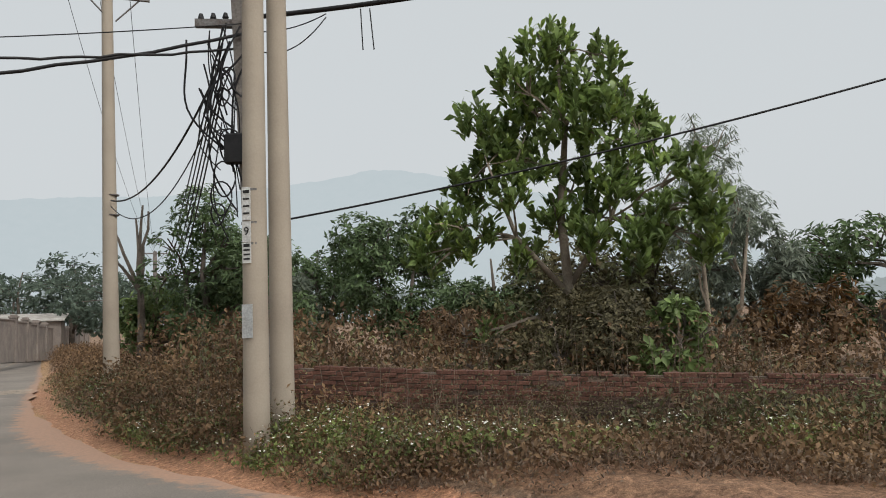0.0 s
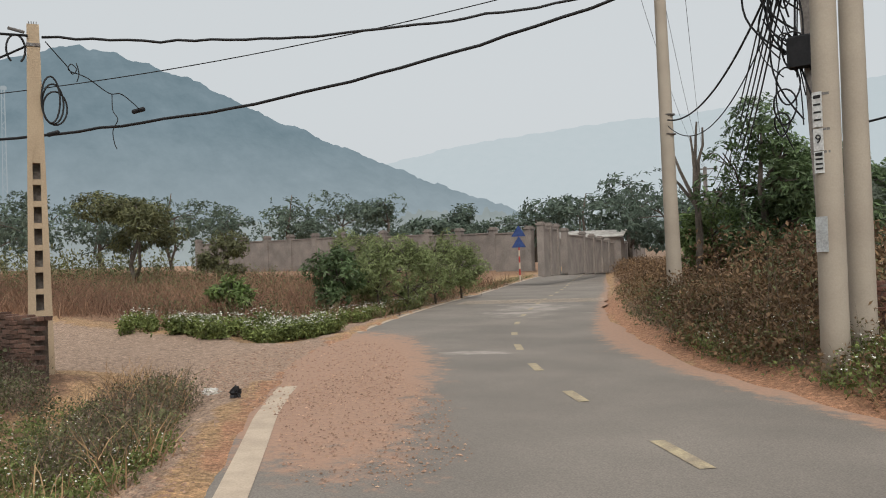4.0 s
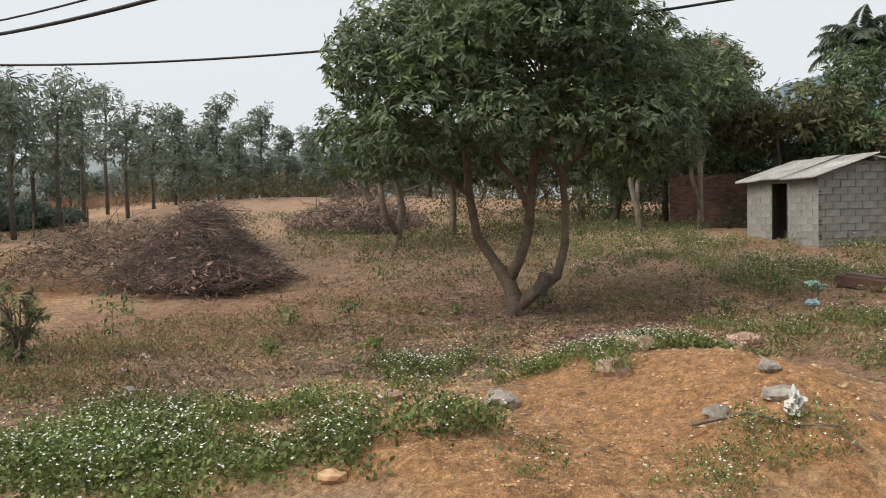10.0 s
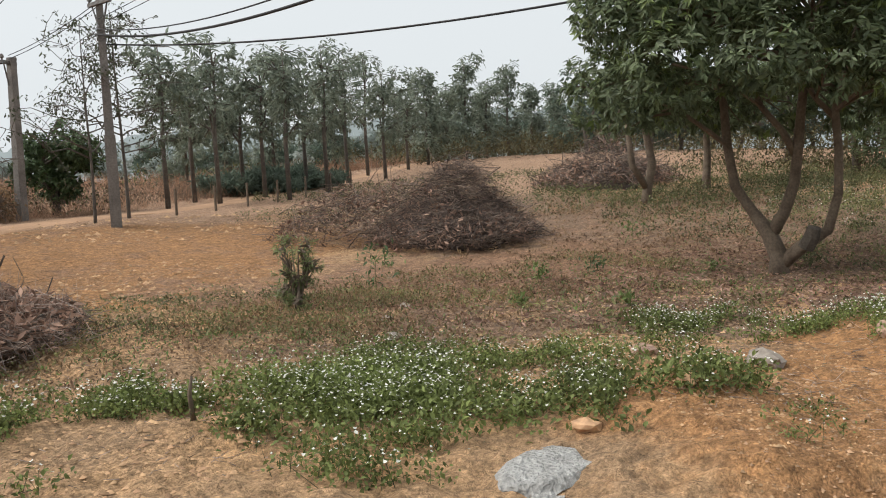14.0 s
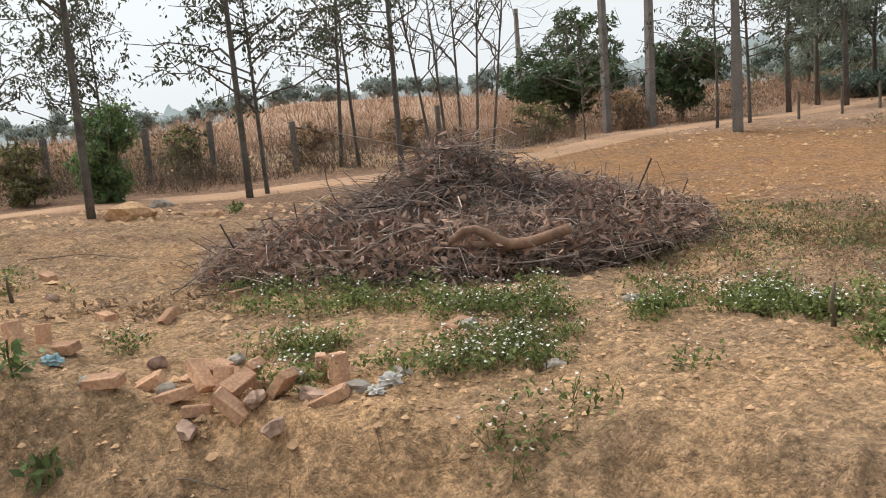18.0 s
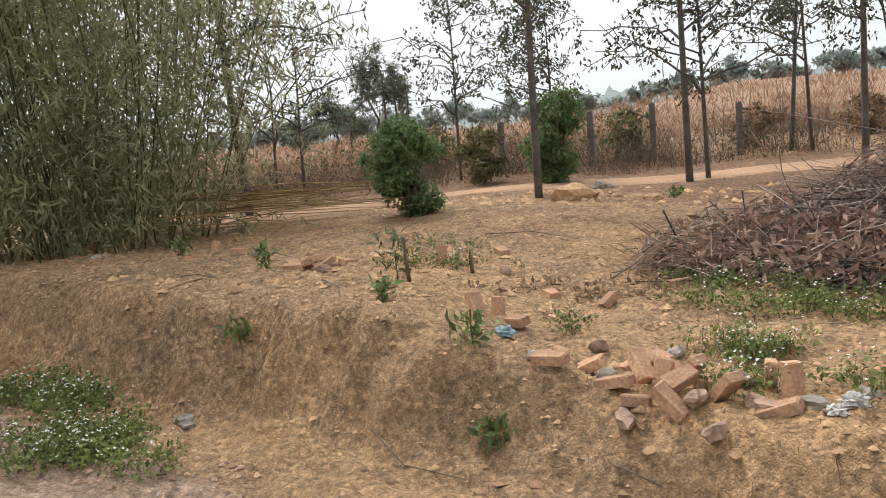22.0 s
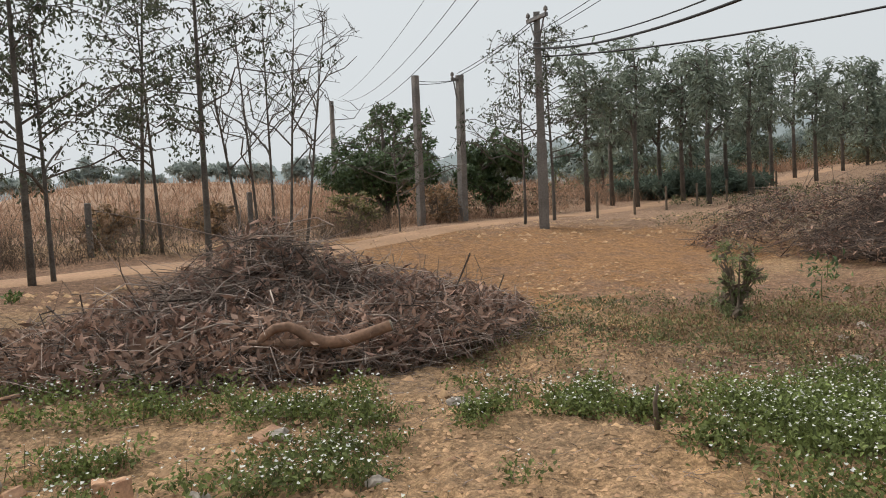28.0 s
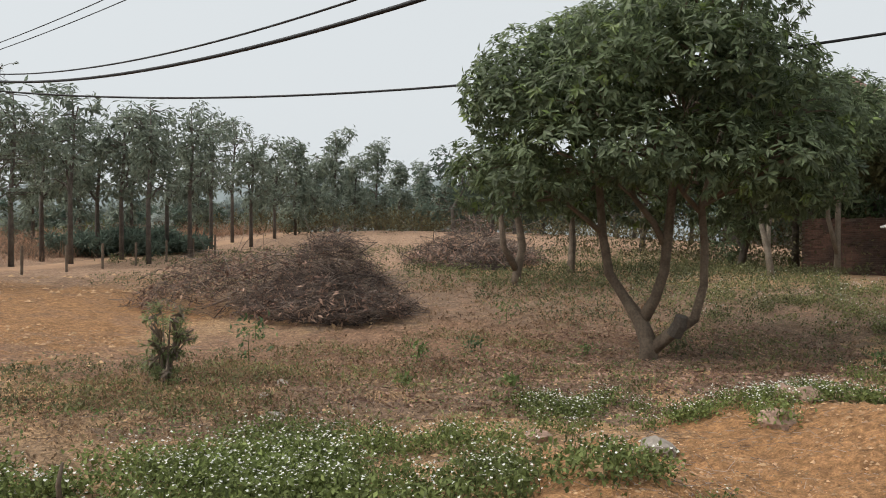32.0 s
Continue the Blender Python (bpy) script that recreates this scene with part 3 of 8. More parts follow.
def along(line, step):
    d = arc(line)
    q = np.arange(0, d[-1], step)
    p = np.stack([np.interp(q, d, line[:, 0]), np.interp(q, d, line[:, 1])], 1)
    g = np.gradient(p, axis=0)
    g /= np.hypot(g[:, 0], g[:, 1])[:, None]
    return q, p, np.stack([-g[:, 1], g[:, 0]], 1)


def strip(line, offs, step, z=0.0, lo=None, hi=None, ragged=0.0):
    """A ribbon beside a line: offsets across, to the line's left."""
    q, p, nrm = along(line, step)
    if lo is not None:
        k = (q >= lo) & (q <= hi)
        q, p, nrm = q[k], p[k], nrm[k]
    o = np.array(offs, float)[None, :] * np.ones((len(q), 1))
    if ragged:
        o[:, 0] += (fbm(q * 1.0, q * 0, 0.9, 11) - 0.47) * ragged
        o[:, -1] += (fbm(q * 1.0, q * 0, 0.8, 17) - 0.47) * ragged
    v = p[:, None, :] + nrm[:, None, :] * o[:, :, None]
    m = len(offs)
    i = np.arange(len(q) * m).reshape(len(q), m)
    f = np.stack([i[:-1, :-1], i[:-1, 1:], i[1:, 1:], i[1:, :-1]], -1).reshape(-1, 4)
    v = v.reshape(-1, 2)
    return np.column_stack([v, np.full(len(v), z)]), f, q


rv, rf, rq = strip(EDGE, np.linspace(-0.42, ROADW - 0.1, 31), 0.4, 0.004, ragged=0.5)
ro = off(EDGE, rv[:, 0], rv[:, 1])
q_edge = sm(-3.4, -0.6, ro) * sm(2.5, 6.0, rv[:, 1]) * sm(19, 14, rv[:, 1])
dust = np.clip(0.46 * q_edge + 0.75 * sm(-5.0, -6.4, ro) * sm(2, 7, rv[:, 1]) + 0.85 * blob(rv[:, 0], rv[:, 1], -11.2, 10.8, 4.2, 1.8, -40) + 0.30 * blob(rv[:, 0], rv[:, 1], -7.6, 7.6, 3.4, 0.9, -46) + 0.35 * blob(rv[:, 0], rv[:, 1], -7, 15, 6, 2.4, -60), 0, 0.72)
pale = np.clip(0.55 * blob(rv[:, 0], rv[:, 1], -8.8, 12.6, 1.6, 0.5, 20) + 0.5 * blob(rv[:, 0], rv[:, 1], -14.5, 24, 9, 3, -60), 0, 0.6)
road = mesh("road", rv, rf, ASPHALT, attrs={"dust": dust, "pale": pale}, smooth=True)
tagged(road, "grey asphalt road dusted with orange soil", "road", kind="structure")


def polar(b, d, z=None):
    """A place by bearing (degrees, anticlockwise from north) and distance."""
    x, y = -d * math.sin(radians(b)), d * math.cos(radians(b))
    return x, y, gz(x, y) if z is None else z


# painted lines
_, _, lq = strip(EDGE, [0.23, 0.40], 0.4, 0.010)
d_edge = arc(EDGE)
near_q = lq[np.argmin([math.hypot(a + 9.1, b - 8.2) for a, b in along(EDGE, 0.4)[1]])]
gap_q = lq[np.argmin([math.hypot(a + 14.0, b - 15.0) for a, b in along(EDGE, 0.4)[1]])]
for lo, hi, w in ((0, gap_q, (-0.30, -0.15)), (near_q, 400, (-0.12, 0.14))):
    v, f, _ = strip(EDGE, w, 0.3, 0.010, lo, hi)
    tagged(mesh("edge_line", v, f, PAINTW), "worn white painted edge line on asphalt", "road marking", kind="structure")
for k in range(-26, 12):
    a = near_q - 1.5 + k * 3.1
    if a < 0 or a > d_edge[-1]:
        continue
    v, f, _ = strip(EDGE, [3.57, 3.71], 0.1, 0.010, a, a + 1.0)
    if len(v) > 3:
        tagged(mesh("centre_dash", v[[0, 1, -2, -1]], np.array([[0, 1, 3, 2]]), PAINTY), "worn yellow centre dash on asphalt", "road marking", "centre dashes", "structure")
q0 = lq[np.argmin([math.hypot(a + 19.4, b - 25.6) for a, b in along(EDGE, 0.4)[1]])]
for k in range(5):
    v, f, _ = strip(EDGE, np.linspace(0.4, 6.0, 8), 0.05, 0.010, q0 - k * 0.55, q0 - k * 0.55 + 0.22)
    tagged(mesh("rumble_line", v, f, PAINTW), "worn white rumble line across the road", "road marking", "rumble lines", "structure")

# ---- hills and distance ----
# Glowing backdrop colour with haze painted in, paler towards the foot.
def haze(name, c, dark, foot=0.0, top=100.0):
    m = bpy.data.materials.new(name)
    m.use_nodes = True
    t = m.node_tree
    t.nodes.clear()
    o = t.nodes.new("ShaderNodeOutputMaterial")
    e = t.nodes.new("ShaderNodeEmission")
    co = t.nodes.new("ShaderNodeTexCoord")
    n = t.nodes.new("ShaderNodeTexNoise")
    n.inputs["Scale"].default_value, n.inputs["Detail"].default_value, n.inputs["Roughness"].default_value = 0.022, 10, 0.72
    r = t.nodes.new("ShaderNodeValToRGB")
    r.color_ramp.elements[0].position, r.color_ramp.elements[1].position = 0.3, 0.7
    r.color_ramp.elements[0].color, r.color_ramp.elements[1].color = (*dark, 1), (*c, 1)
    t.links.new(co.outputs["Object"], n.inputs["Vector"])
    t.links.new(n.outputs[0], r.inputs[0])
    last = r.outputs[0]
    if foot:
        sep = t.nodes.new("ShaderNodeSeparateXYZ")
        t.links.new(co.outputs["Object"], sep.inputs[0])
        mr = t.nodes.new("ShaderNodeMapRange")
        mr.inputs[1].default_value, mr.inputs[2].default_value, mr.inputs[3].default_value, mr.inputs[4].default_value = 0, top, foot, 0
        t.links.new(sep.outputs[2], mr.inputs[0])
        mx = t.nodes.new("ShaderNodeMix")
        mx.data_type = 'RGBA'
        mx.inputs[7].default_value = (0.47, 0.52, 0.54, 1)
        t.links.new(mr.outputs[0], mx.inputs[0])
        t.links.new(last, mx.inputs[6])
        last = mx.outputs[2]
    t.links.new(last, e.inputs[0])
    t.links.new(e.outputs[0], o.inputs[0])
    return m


def ridge(name, dist, prof, material, label, bump=1.0, depth=0.35):
    """A far hill range: crest elevations by bearing, with a rough wooded skyline, leaning back from its foot."""
    bs = np.arange(prof[0][0], prof[-1][0], 0.2)
    el = np.interp(bs, [p[0] for p in prof], [p[1] for p in prof])
    k = np.convolve(np.pad(el, 7, 'edge'), np.ones(15) / 15, 'valid')
    top = dist * 1.3 * np.tan(np.radians(k)) + bump * dist * 0.011 * (fbm(bs * 1.0, bs * 0, 1.3, 23) - 0.47) + bump * dist * 0.004 * (fbm(bs, bs * 0 + 5, 9.0, 29) - 0.47)
    rows = 14
    v = []
    for j in range(rows):
        u = j / (rows - 1)
        rr = dist * (1 + 0.3 * u)
        z = -30 + (top + 30) * u ** 0.9 + (0 if j in (0, rows - 1) else 1) * dist * 0.012 * (fbm(bs * 0.8 + j * 3.1, bs * 0 + j, 1.0, 31) - 0.47)
        v.append(np.stack([-rr * np.sin(np.radians(bs)), rr * np.cos(np.radians(bs)), z], 1))
    v = np.concatenate(v)
    i = np.arange(len(v)).reshape(rows, len(bs))
    f = np.stack([i[:-1, :-1], i[:-1, 1:], i[1:, 1:], i[1:, :-1]], -1).reshape(-1, 4)
    return tagged(mesh(name, v, f, material, smooth=True), label, "hill", kind="structure")


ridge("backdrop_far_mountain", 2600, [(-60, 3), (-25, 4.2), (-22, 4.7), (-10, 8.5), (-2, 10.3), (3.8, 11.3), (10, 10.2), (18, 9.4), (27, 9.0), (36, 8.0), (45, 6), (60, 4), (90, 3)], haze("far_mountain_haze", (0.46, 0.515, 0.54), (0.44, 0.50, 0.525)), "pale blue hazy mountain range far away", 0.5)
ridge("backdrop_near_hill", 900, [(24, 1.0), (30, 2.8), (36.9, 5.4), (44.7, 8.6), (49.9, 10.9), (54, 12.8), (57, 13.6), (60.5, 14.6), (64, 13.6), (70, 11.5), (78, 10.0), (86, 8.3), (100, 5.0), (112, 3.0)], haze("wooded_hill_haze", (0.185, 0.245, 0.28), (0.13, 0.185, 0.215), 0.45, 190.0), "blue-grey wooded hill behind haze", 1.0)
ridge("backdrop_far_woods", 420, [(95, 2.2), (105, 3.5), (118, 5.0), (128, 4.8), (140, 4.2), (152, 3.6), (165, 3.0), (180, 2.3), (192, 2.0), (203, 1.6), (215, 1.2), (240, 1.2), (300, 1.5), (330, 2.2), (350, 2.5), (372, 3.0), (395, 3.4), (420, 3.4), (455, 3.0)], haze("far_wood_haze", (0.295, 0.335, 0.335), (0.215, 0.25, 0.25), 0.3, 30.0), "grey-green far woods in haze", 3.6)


mast = new("lattice_mast")
mast.matrix_world = pose(*polar(65.0, 850, 60.0))
tagged(mast, "tall thin lattice mast on the hazy hill slope", "mast")
# mast in a glowing haze colour instead of lit steel
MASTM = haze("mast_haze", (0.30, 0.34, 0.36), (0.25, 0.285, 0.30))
for k in range(3):
    a = 2.1 * k
    part("mast_leg", tube([(2.6 * math.cos(a), 2.6 * math.sin(a), 0), (1.6 * math.cos(a), 1.6 * math.sin(a), 117)], 0.35, 5), MASTM, mast)
for k in range(24):
    a = 2.1 * (k % 3)
    part("mast_brace", tube([(2.1 * math.cos(a), 2.1 * math.sin(a), 4.7 * k), (2.1 * math.cos(a + 2.1), 2.1 * math.sin(a + 2.1), 4.7 * k + 4.5)], 0.22, 4), MASTM, mast)
part("antenna_head", box((0, 0, 115), (4.5, 4.5, 3.0), None, 0.5), MASTM, mast)


# ---- poles ----
def round_pole(at, height, r0, r1, label, lean=(0, 0), group="utility poles"):
    p = thing("utility_pole", at, label, "utility pole", group)
    n = 12
    pts = [(lean[0] * k / n, lean[1] * k / n, -0.5 + (height + 0.5) * k / n) for k in range(n + 1)]
    part("pole", tube(pts, [r0 + (r1 - r0) * k / n for k in range(n + 1)], 20), CONCRETE, p, smooth=True)
    return p


def crossarm(parent, z, turn, width=2.2, wires=3):
    m = pose(0, 0, 0, 0, 0, turn)
    part("crossarm", box((0, 0, z), (width, 0.09, 0.09), m), STEEL, parent)
    for s in (-1, 1):
        part("brace", tube([m @ Vector((s * width * 0.38, 0, z)), m @ Vector((s * 0.06, 0, z - 0.65))], 0.022, 5), STEEL, parent)
    for k in range(wires):
        x = (k / (wires - 1) - 0.5) * width * 0.92 if wires > 1 else 0
        c = m @ Vector((x, 0, z + 0.045))
        part("insulator", tube([c, c + Vector((0, 0, 0.05)), c + Vector((0, 0, 0.06)), c + Vector((0, 0, 0.13)), c + Vector((0, 0, 0.17))], [0.025, 0.025, 0.06, 0.05, 0.02], 8), OLDCONC, parent, "grey ceramic insulator")


def strap(parent, z, r, n=16):
    part("steel_band", tube([(0, 0, z), (0, 0, z + 0.03)], r, n), STEEL, parent)


TW1, TW2 = (-2.49, 11.03), (-2.27, 11.60)
tz = 0.3
twin_a = round_pole((TW1[0], TW1[1], tz), 11.0, 0.170, 0.115, "tall round concrete utility pole with paper notices strapped on", (0.04, 0.0))
twin_b = round_pole((TW2[0], TW2[1], tz + 0.02), 11.2, 0.165, 0.110, "tall round concrete utility pole paired close to another", (0.0, 0.0))
# notices on the front pole
for z0, h, bars in ((2.83, 0.42, "TREO"), (2.55, 0.26, "9"), (2.28, 0.26, "")):
    c = Vector((-0.06, -0.150, z0 + h / 2))
    m = pose(0, 0, 0, 0, 0, -12)
    no = part("notice", box(c, (0.115, 0.012, h), m, 0), PAPER, twin_a, "white paper notice with black print")
    if bars == "9":
        cu = bpy.data.curves.new("number", 'FONT')
        cu.body, cu.size, cu.align_x, cu.align_y, cu.extrude = "9", 0.15, 'CENTER', 'CENTER', 0.002
        tx = new("number", cu)
        me = bpy.data.meshes.new_from_object(tx)
        bpy.data.objects.remove(tx)
        me.materials.append(INK)
        tx = new("print", me)
        tx.parent = no
        tx.matrix_local = pose(c.x + 0.0, c.y - 0.012, c.z, 90, 0, -8)
    else:
        for k in range(4):
            part("print", box(c + Vector((0, -0.008, h * 0.36 - k * h * 0.22)), (0.085, 0.004, 0.022 if k else 0.04), m), INK, no)
    strap(twin_a, z0 + h * 0.9, 0.163 - 0.004)
pl = part("plate", box((-0.06, -0.165, 1.55), (0.14, 0.012, 0.42), pose(0, 0, 0, 0, 0, -12)), mat("pale_grey_plate", (0.42, 0.44, 0.45), (0.36, 0.37, 0.37), 8, 0.6, 0.1), twin_a, "pale grey painted plate")

P1 = polar(21.6, 22.2, 0.72)
pole_far = round_pole(P1, 10.6, 0.20, 0.125, "tall round concrete power pole with steel crossarm at the road bend", (-0.17, 0.0))
crossarm(pole_far, 9.62, 22, 1.75)
strap(pole_far, 4.0, 0.165)
strap(pole_far, 4.5, 0.16)

# square pole with the tangle of cables, behind the pair
P3 = (-2.92, 13.5, 0.45)
tang = thing("cable_pole", P3, "square concrete pole hung with a tangle of black cables", "utility pole", "utility poles")
n = 10
v, f = [], []
for k in range(n + 1):
    h = -0.4 + 8.6 * k / n
    w = 0.15 - 0.07 * k / n
    lx = -0.42 * k / n
    v += [(lx - w, -w, h), (lx + w, -w, h), (lx + w, w, h), (lx - w, w, h)]
for k in range(n):
    f += [(k * 4 + j, k * 4 + (j + 1) % 4, k * 4 + 4 + (j + 1) % 4, k * 4 + 4 + j) for j in range(4)]
f.append((n * 4, n * 4 + 1, n * 4 + 2, n * 4 + 3))
part("pole", (v, f), OLDCONC, tang)
part("crossarm", box((-0.62, 0, 6.28), (0.82, 0.12, 0.12), pose(0, 0, 0, 0, 0, 8)), STEEL, tang)
for k in range(4):
    c = Vector((-0.95 + k * 0.2, 0, 6.34))
    part("insulator", tube([c, c + Vector((0, 0, 0.04)), c + Vector((0, 0, 0.12))], [0.03, 0.055, 0.03], 8), BLACK, tang)
part("junction_box", box((-0.33, -0.24, 4.15), (0.36, 0.24, 0.46), None, 0.03), BLACK, tang, "black plastic junction box")
rng = np.random.default_rng(4)
for k in range(20):
    x0, y0 = -0.42 + rng.normal() * 0.10, -0.2 + rng.normal() * 0.08
    top = Vector((-0.55 + rng.normal() * 0.28, -0.15, 6.25 - abs(rng.normal()) * 0.8))
    low = Vector((x0, y0, 2.6 + rng.random() * 2.4))
    w1, w2, w3 = rng.normal(size=3) * 0.16
    mid = [top.lerp(low, q) + Vector(((w1 - 0.12) * math.sin(q * 3.14) + 0.5 * w2 * math.sin(q * 6.28), 0.4 * w3 * math.sin(q * 3.14), 0)) for q in np.linspace(0, 1, 14)]
    part("cable", tube(mid, 0.008 + 0.010 * rng.random(), 5), BLACK, tang)
for k in range(7):
    c, r = Vector((-0.55 + rng.normal() * 0.12, -0.25, 5.4 - 0.4 * k + rng.normal() * 0.1)), 0.14 + 0.16 * rng.random()
    part("cable_loop", tube([c + Vector((r * 0.6 * math.cos(a), 0.06 * math.sin(2 * a), r * math.sin(a))) for a in np.linspace(0, 6.2, 18)], 0.014, 5), BLACK, tang)

# square pole with window holes at the wall's end
HP = Vector((-12.82, 6.68, 0.12))
TANCONC = mat("tan_pole_concrete", (0.44, 0.345, 0.24), (0.34, 0.26, 0.18), 0.9, 0.9, 0.15, 45, grit=0.25)
hp = thing("utility_pole", HP, "square pale concrete pole with window holes beside the brick wall", "utility pole", "utility poles", turn=64)
HT = 5.42
def half(z):
    return 0.185 - 0.100 * max(0, z) / HT, 0.13 - 0.055 * max(0, z) / HT
holes = [(0.35 + 0.335 * k, 0.25) for k in range(9)]
zs = [-0.5] + [q for a, h in holes for q in (a, a + h)] + [3.62, HT]
for s in (-1, 1):
    v, f = [], []
    for z in zs:
        a, b = half(z)
        inner = 0.055 if z < 3.55 else 0.0
        x0, x1 = (s * inner, s * a)
        v += [(x0, -b, z), (x1, -b, z), (x1, b, z), (x0, b, z)]
    for k in range(len(zs) - 1):
        f += [(k * 4 + j, k * 4 + (j + 1) % 4, k * 4 + 4 + (j + 1) % 4, k * 4 + 4 + j) for j in range(4)]
    m4 = (len(zs) - 1) * 4
    f.append((m4, m4 + 1, m4 + 2, m4 + 3))
    part("pole_chord", (v, f), TANCONC, hp)
prev = -0.5
for a, h in holes + [(3.62, 0)]:
    z = (prev + a) / 2
    part("pole_web", box((0, 0, z), (0.112, half(z)[1] * 2 - 0.02, a - prev)), TANCONC, hp)
    prev = a + h
# panel of darker concrete added behind the holes so they look dark
part("back_panel", box((0, 0.07, 1.7), (0.116, 0.02, 3.9)), OLDCONC, hp)
for k in range(4):
    part("rebar_end", tube([(-0.05 + 0.033 * k, 0, HT), (-0.055 + 0.035 * k, 0.01, HT + 0.06)], 0.007, 5), STEEL, hp)
part("steel_band", box((0, 0, HT - 0.32), (0.20, 0.18, 0.05)), STEEL, hp)
part("clamp", tube([(-0.12, 0, HT - 0.12), (-0.34, 0.05, HT - 0.06)], 0.025, 6), STEEL, hp)
for k in range(3):
    c = Vector((0.22 + 0.03 * k, -0.16, 4.25 - 0.06 * k))
    part("cable_loop", tube([c + Vector(((0.13 + 0.02 * k) * math.sin(a), 0.03 * k, (0.36 - 0.05 * k) * math.cos(a))) for a in np.linspace(0, 6.28, 22)], 0.014, 6), BLACK, hp)
c = Vector((-0.24, -0.05, 5.02))
part("cable_loop", tube([c + Vector((0.13 * math.sin(a), 0, 0.22 * math.cos(a))) for a in np.linspace(-2.6, 2.6, 16)], 0.016, 6), BLACK, hp)


def square_pole(at, height, w0, w1, label, turn=0.0, lean=(0, 0), ladder=0):
    p = thing("utility_pole", at, label, "utility pole", "field poles", turn=turn)
    n = 8
    v, f = [], []
    z0 = ladder * 0.34
    for k in range(n + 1):
        h = (z0 if ladder else -0.5) + (height - (z0 if ladder else -0.5)) * k / n
        q = h / height
        w = w0 + (w1 - w0) * q
        v += [(lean[0] * q - w, lean[1] * q - w * 0.8, h), (lean[0] * q + w, lean[1] * q - w * 0.8, h), (lean[0] * q + w, lean[1] * q + w * 0.8, h), (lean[0] * q - w, lean[1] * q + w * 0.8, h)]
    for k in range(n):
        f += [(k * 4 + j, k * 4 + (j + 1) % 4, k * 4 + 4 + (j + 1) % 4, k * 4 + 4 + j) for j in range(4)]
    f += [(3, 2, 1, 0), (n * 4, n * 4 + 1, n * 4 + 2, n * 4 + 3)]
    part("pole", (v, f), OLDCONC, p)
    for s in (-1, 1) if ladder else ():
        part("pole_chord", box((s * w0 * 0.72, 0, z0 / 2 - 0.25), (w0 * 0.56, w0 * 1.6, z0 + 0.5)), OLDCONC, p)
    for k in range(ladder):
        part("pole_web", box((0, 0, k * 0.34 + 0.05), (w0 * 0.9, w0 * 1.4, 0.09)), OLDCONC, p)
    return p


EP = polar(149.7, 21.9, 0.75)
ep = square_pole(EP, 5.75, 0.16, 0.10, "weathered square concrete power pole with crossarm beside the dirt track", 60, (-0.25, 0), 7)
crossarm(ep, 5.55, 30, 0.95, 2)
C1 = polar(158.0, 25.2, 1.05)
C2 = polar(155.1, 26.4, 1.1)
c1 = square_pole(C1, 4.45, 0.11, 0.09, "plain weathered concrete pole beyond the dirt track", 20)
c2 = square_pole(C2, 4.55, 0.13, 0.10, "weathered concrete pole with a short crossarm beyond the dirt track", 20, (-0.1, 0))
crossarm(c2, 4.4, 10, 0.6, 2)
FP = polar(163.5, 58.0, 2.3)
fp = square_pole(FP, 6.7, 0.16, 0.12, "far concrete power pole with crossarm", 10)
crossarm(fp, 6.4, 70, 1.6, 3)
for b, d, h in ((15.3 + 3.9, 62, 6.6), (20.6, 85, 4.2)):
    q = polar(b, d, 1.2)
    fq = square_pole(q, h, 0.16, 0.12, "far concrete power pole with crossarm along the road", 10)
    crossarm(fq, h - 0.15, 15, 1.7, 3)
BP = polar(78.0, 23.6)
bp = square_pole(BP, 4.55, 0.13, 0.10, "weathered concrete pole beside the shed with stay hook", 0, (0.12, 0))
part("hook", tube([(0.0, 0, 4.5), (-0.1, 0, 4.65), (-0.02, 0, 4.7), (0.25, 0, 4.62)], 0.02, 5), STEEL, bp)


def cable(a, b, sag, r=0.02, n=24, label="black overhead cable between poles", kinks=0.0, group="overhead cables"):
    a, b = Vector(a), Vector(b)
    rr = np.random.default_rng(int(abs(a.x * 100 + b.y * 10)))
    pts = [a.lerp(b, k / n) - Vector((0, 0, 4 * sag * (k / n) * (1 - k / n) + kinks * rr.normal())) for k in range(n + 1)]
    v, f = tube([p - a for p in pts], r, 6)
    ob = mesh("overhead_cable", v, f, BLACK, smooth=True)
    ob.location = a
    return tagged(ob, label, "cable", group)


HPT = HP + Vector((0, 0, HT))
EPT = Vector((EP[0] - 0.05, EP[1] - 0.15, EP[2] + 5.5))
PT = Vector((-3.35, 13.35, 6.75))
TWT = Vector((-2.5, 11.2, 8.6))
cable((-11.30, -19.15, 5.37), (-12.78, 6.57, 5.35), 0.96, 0.022, 40)
cable((-11.09, -19.22, 5.6), (-2.85, 11.84, 6.59), 1.88, 0.026, 48)
cable((-11.0, -19.2, 5.72), (-2.9, 11.8, 7.05), 1.95, 0.014, 48)
for k in range(2):
    cable((-11.28 + 0.25 * k, -18.97, 5.92), (-4.66 + 0.3 * k, 12.38, 8.73), 0.91, 0.009, 40, "thin wire over the plot")
cable((-12.72, 6.77, 5.36), (-3.28, 13.5, 6.31), 0.54, 0.020, 44, kinks=0.012)
cable((-23.02, 4.96, 5.03), (-3.17, 13.35, 6.48), 1.35, 0.026, 48, kinks=0.012)
cable((-23.1, 4.9, 5.42), (-3.05, 13.43, 6.7), 0.76, 0.009, 40, "thin overhead wire between poles")
cable((-12.92, 6.6, 5.21), (-22.98, 4.91, 5.37), 0.40, 0.018)


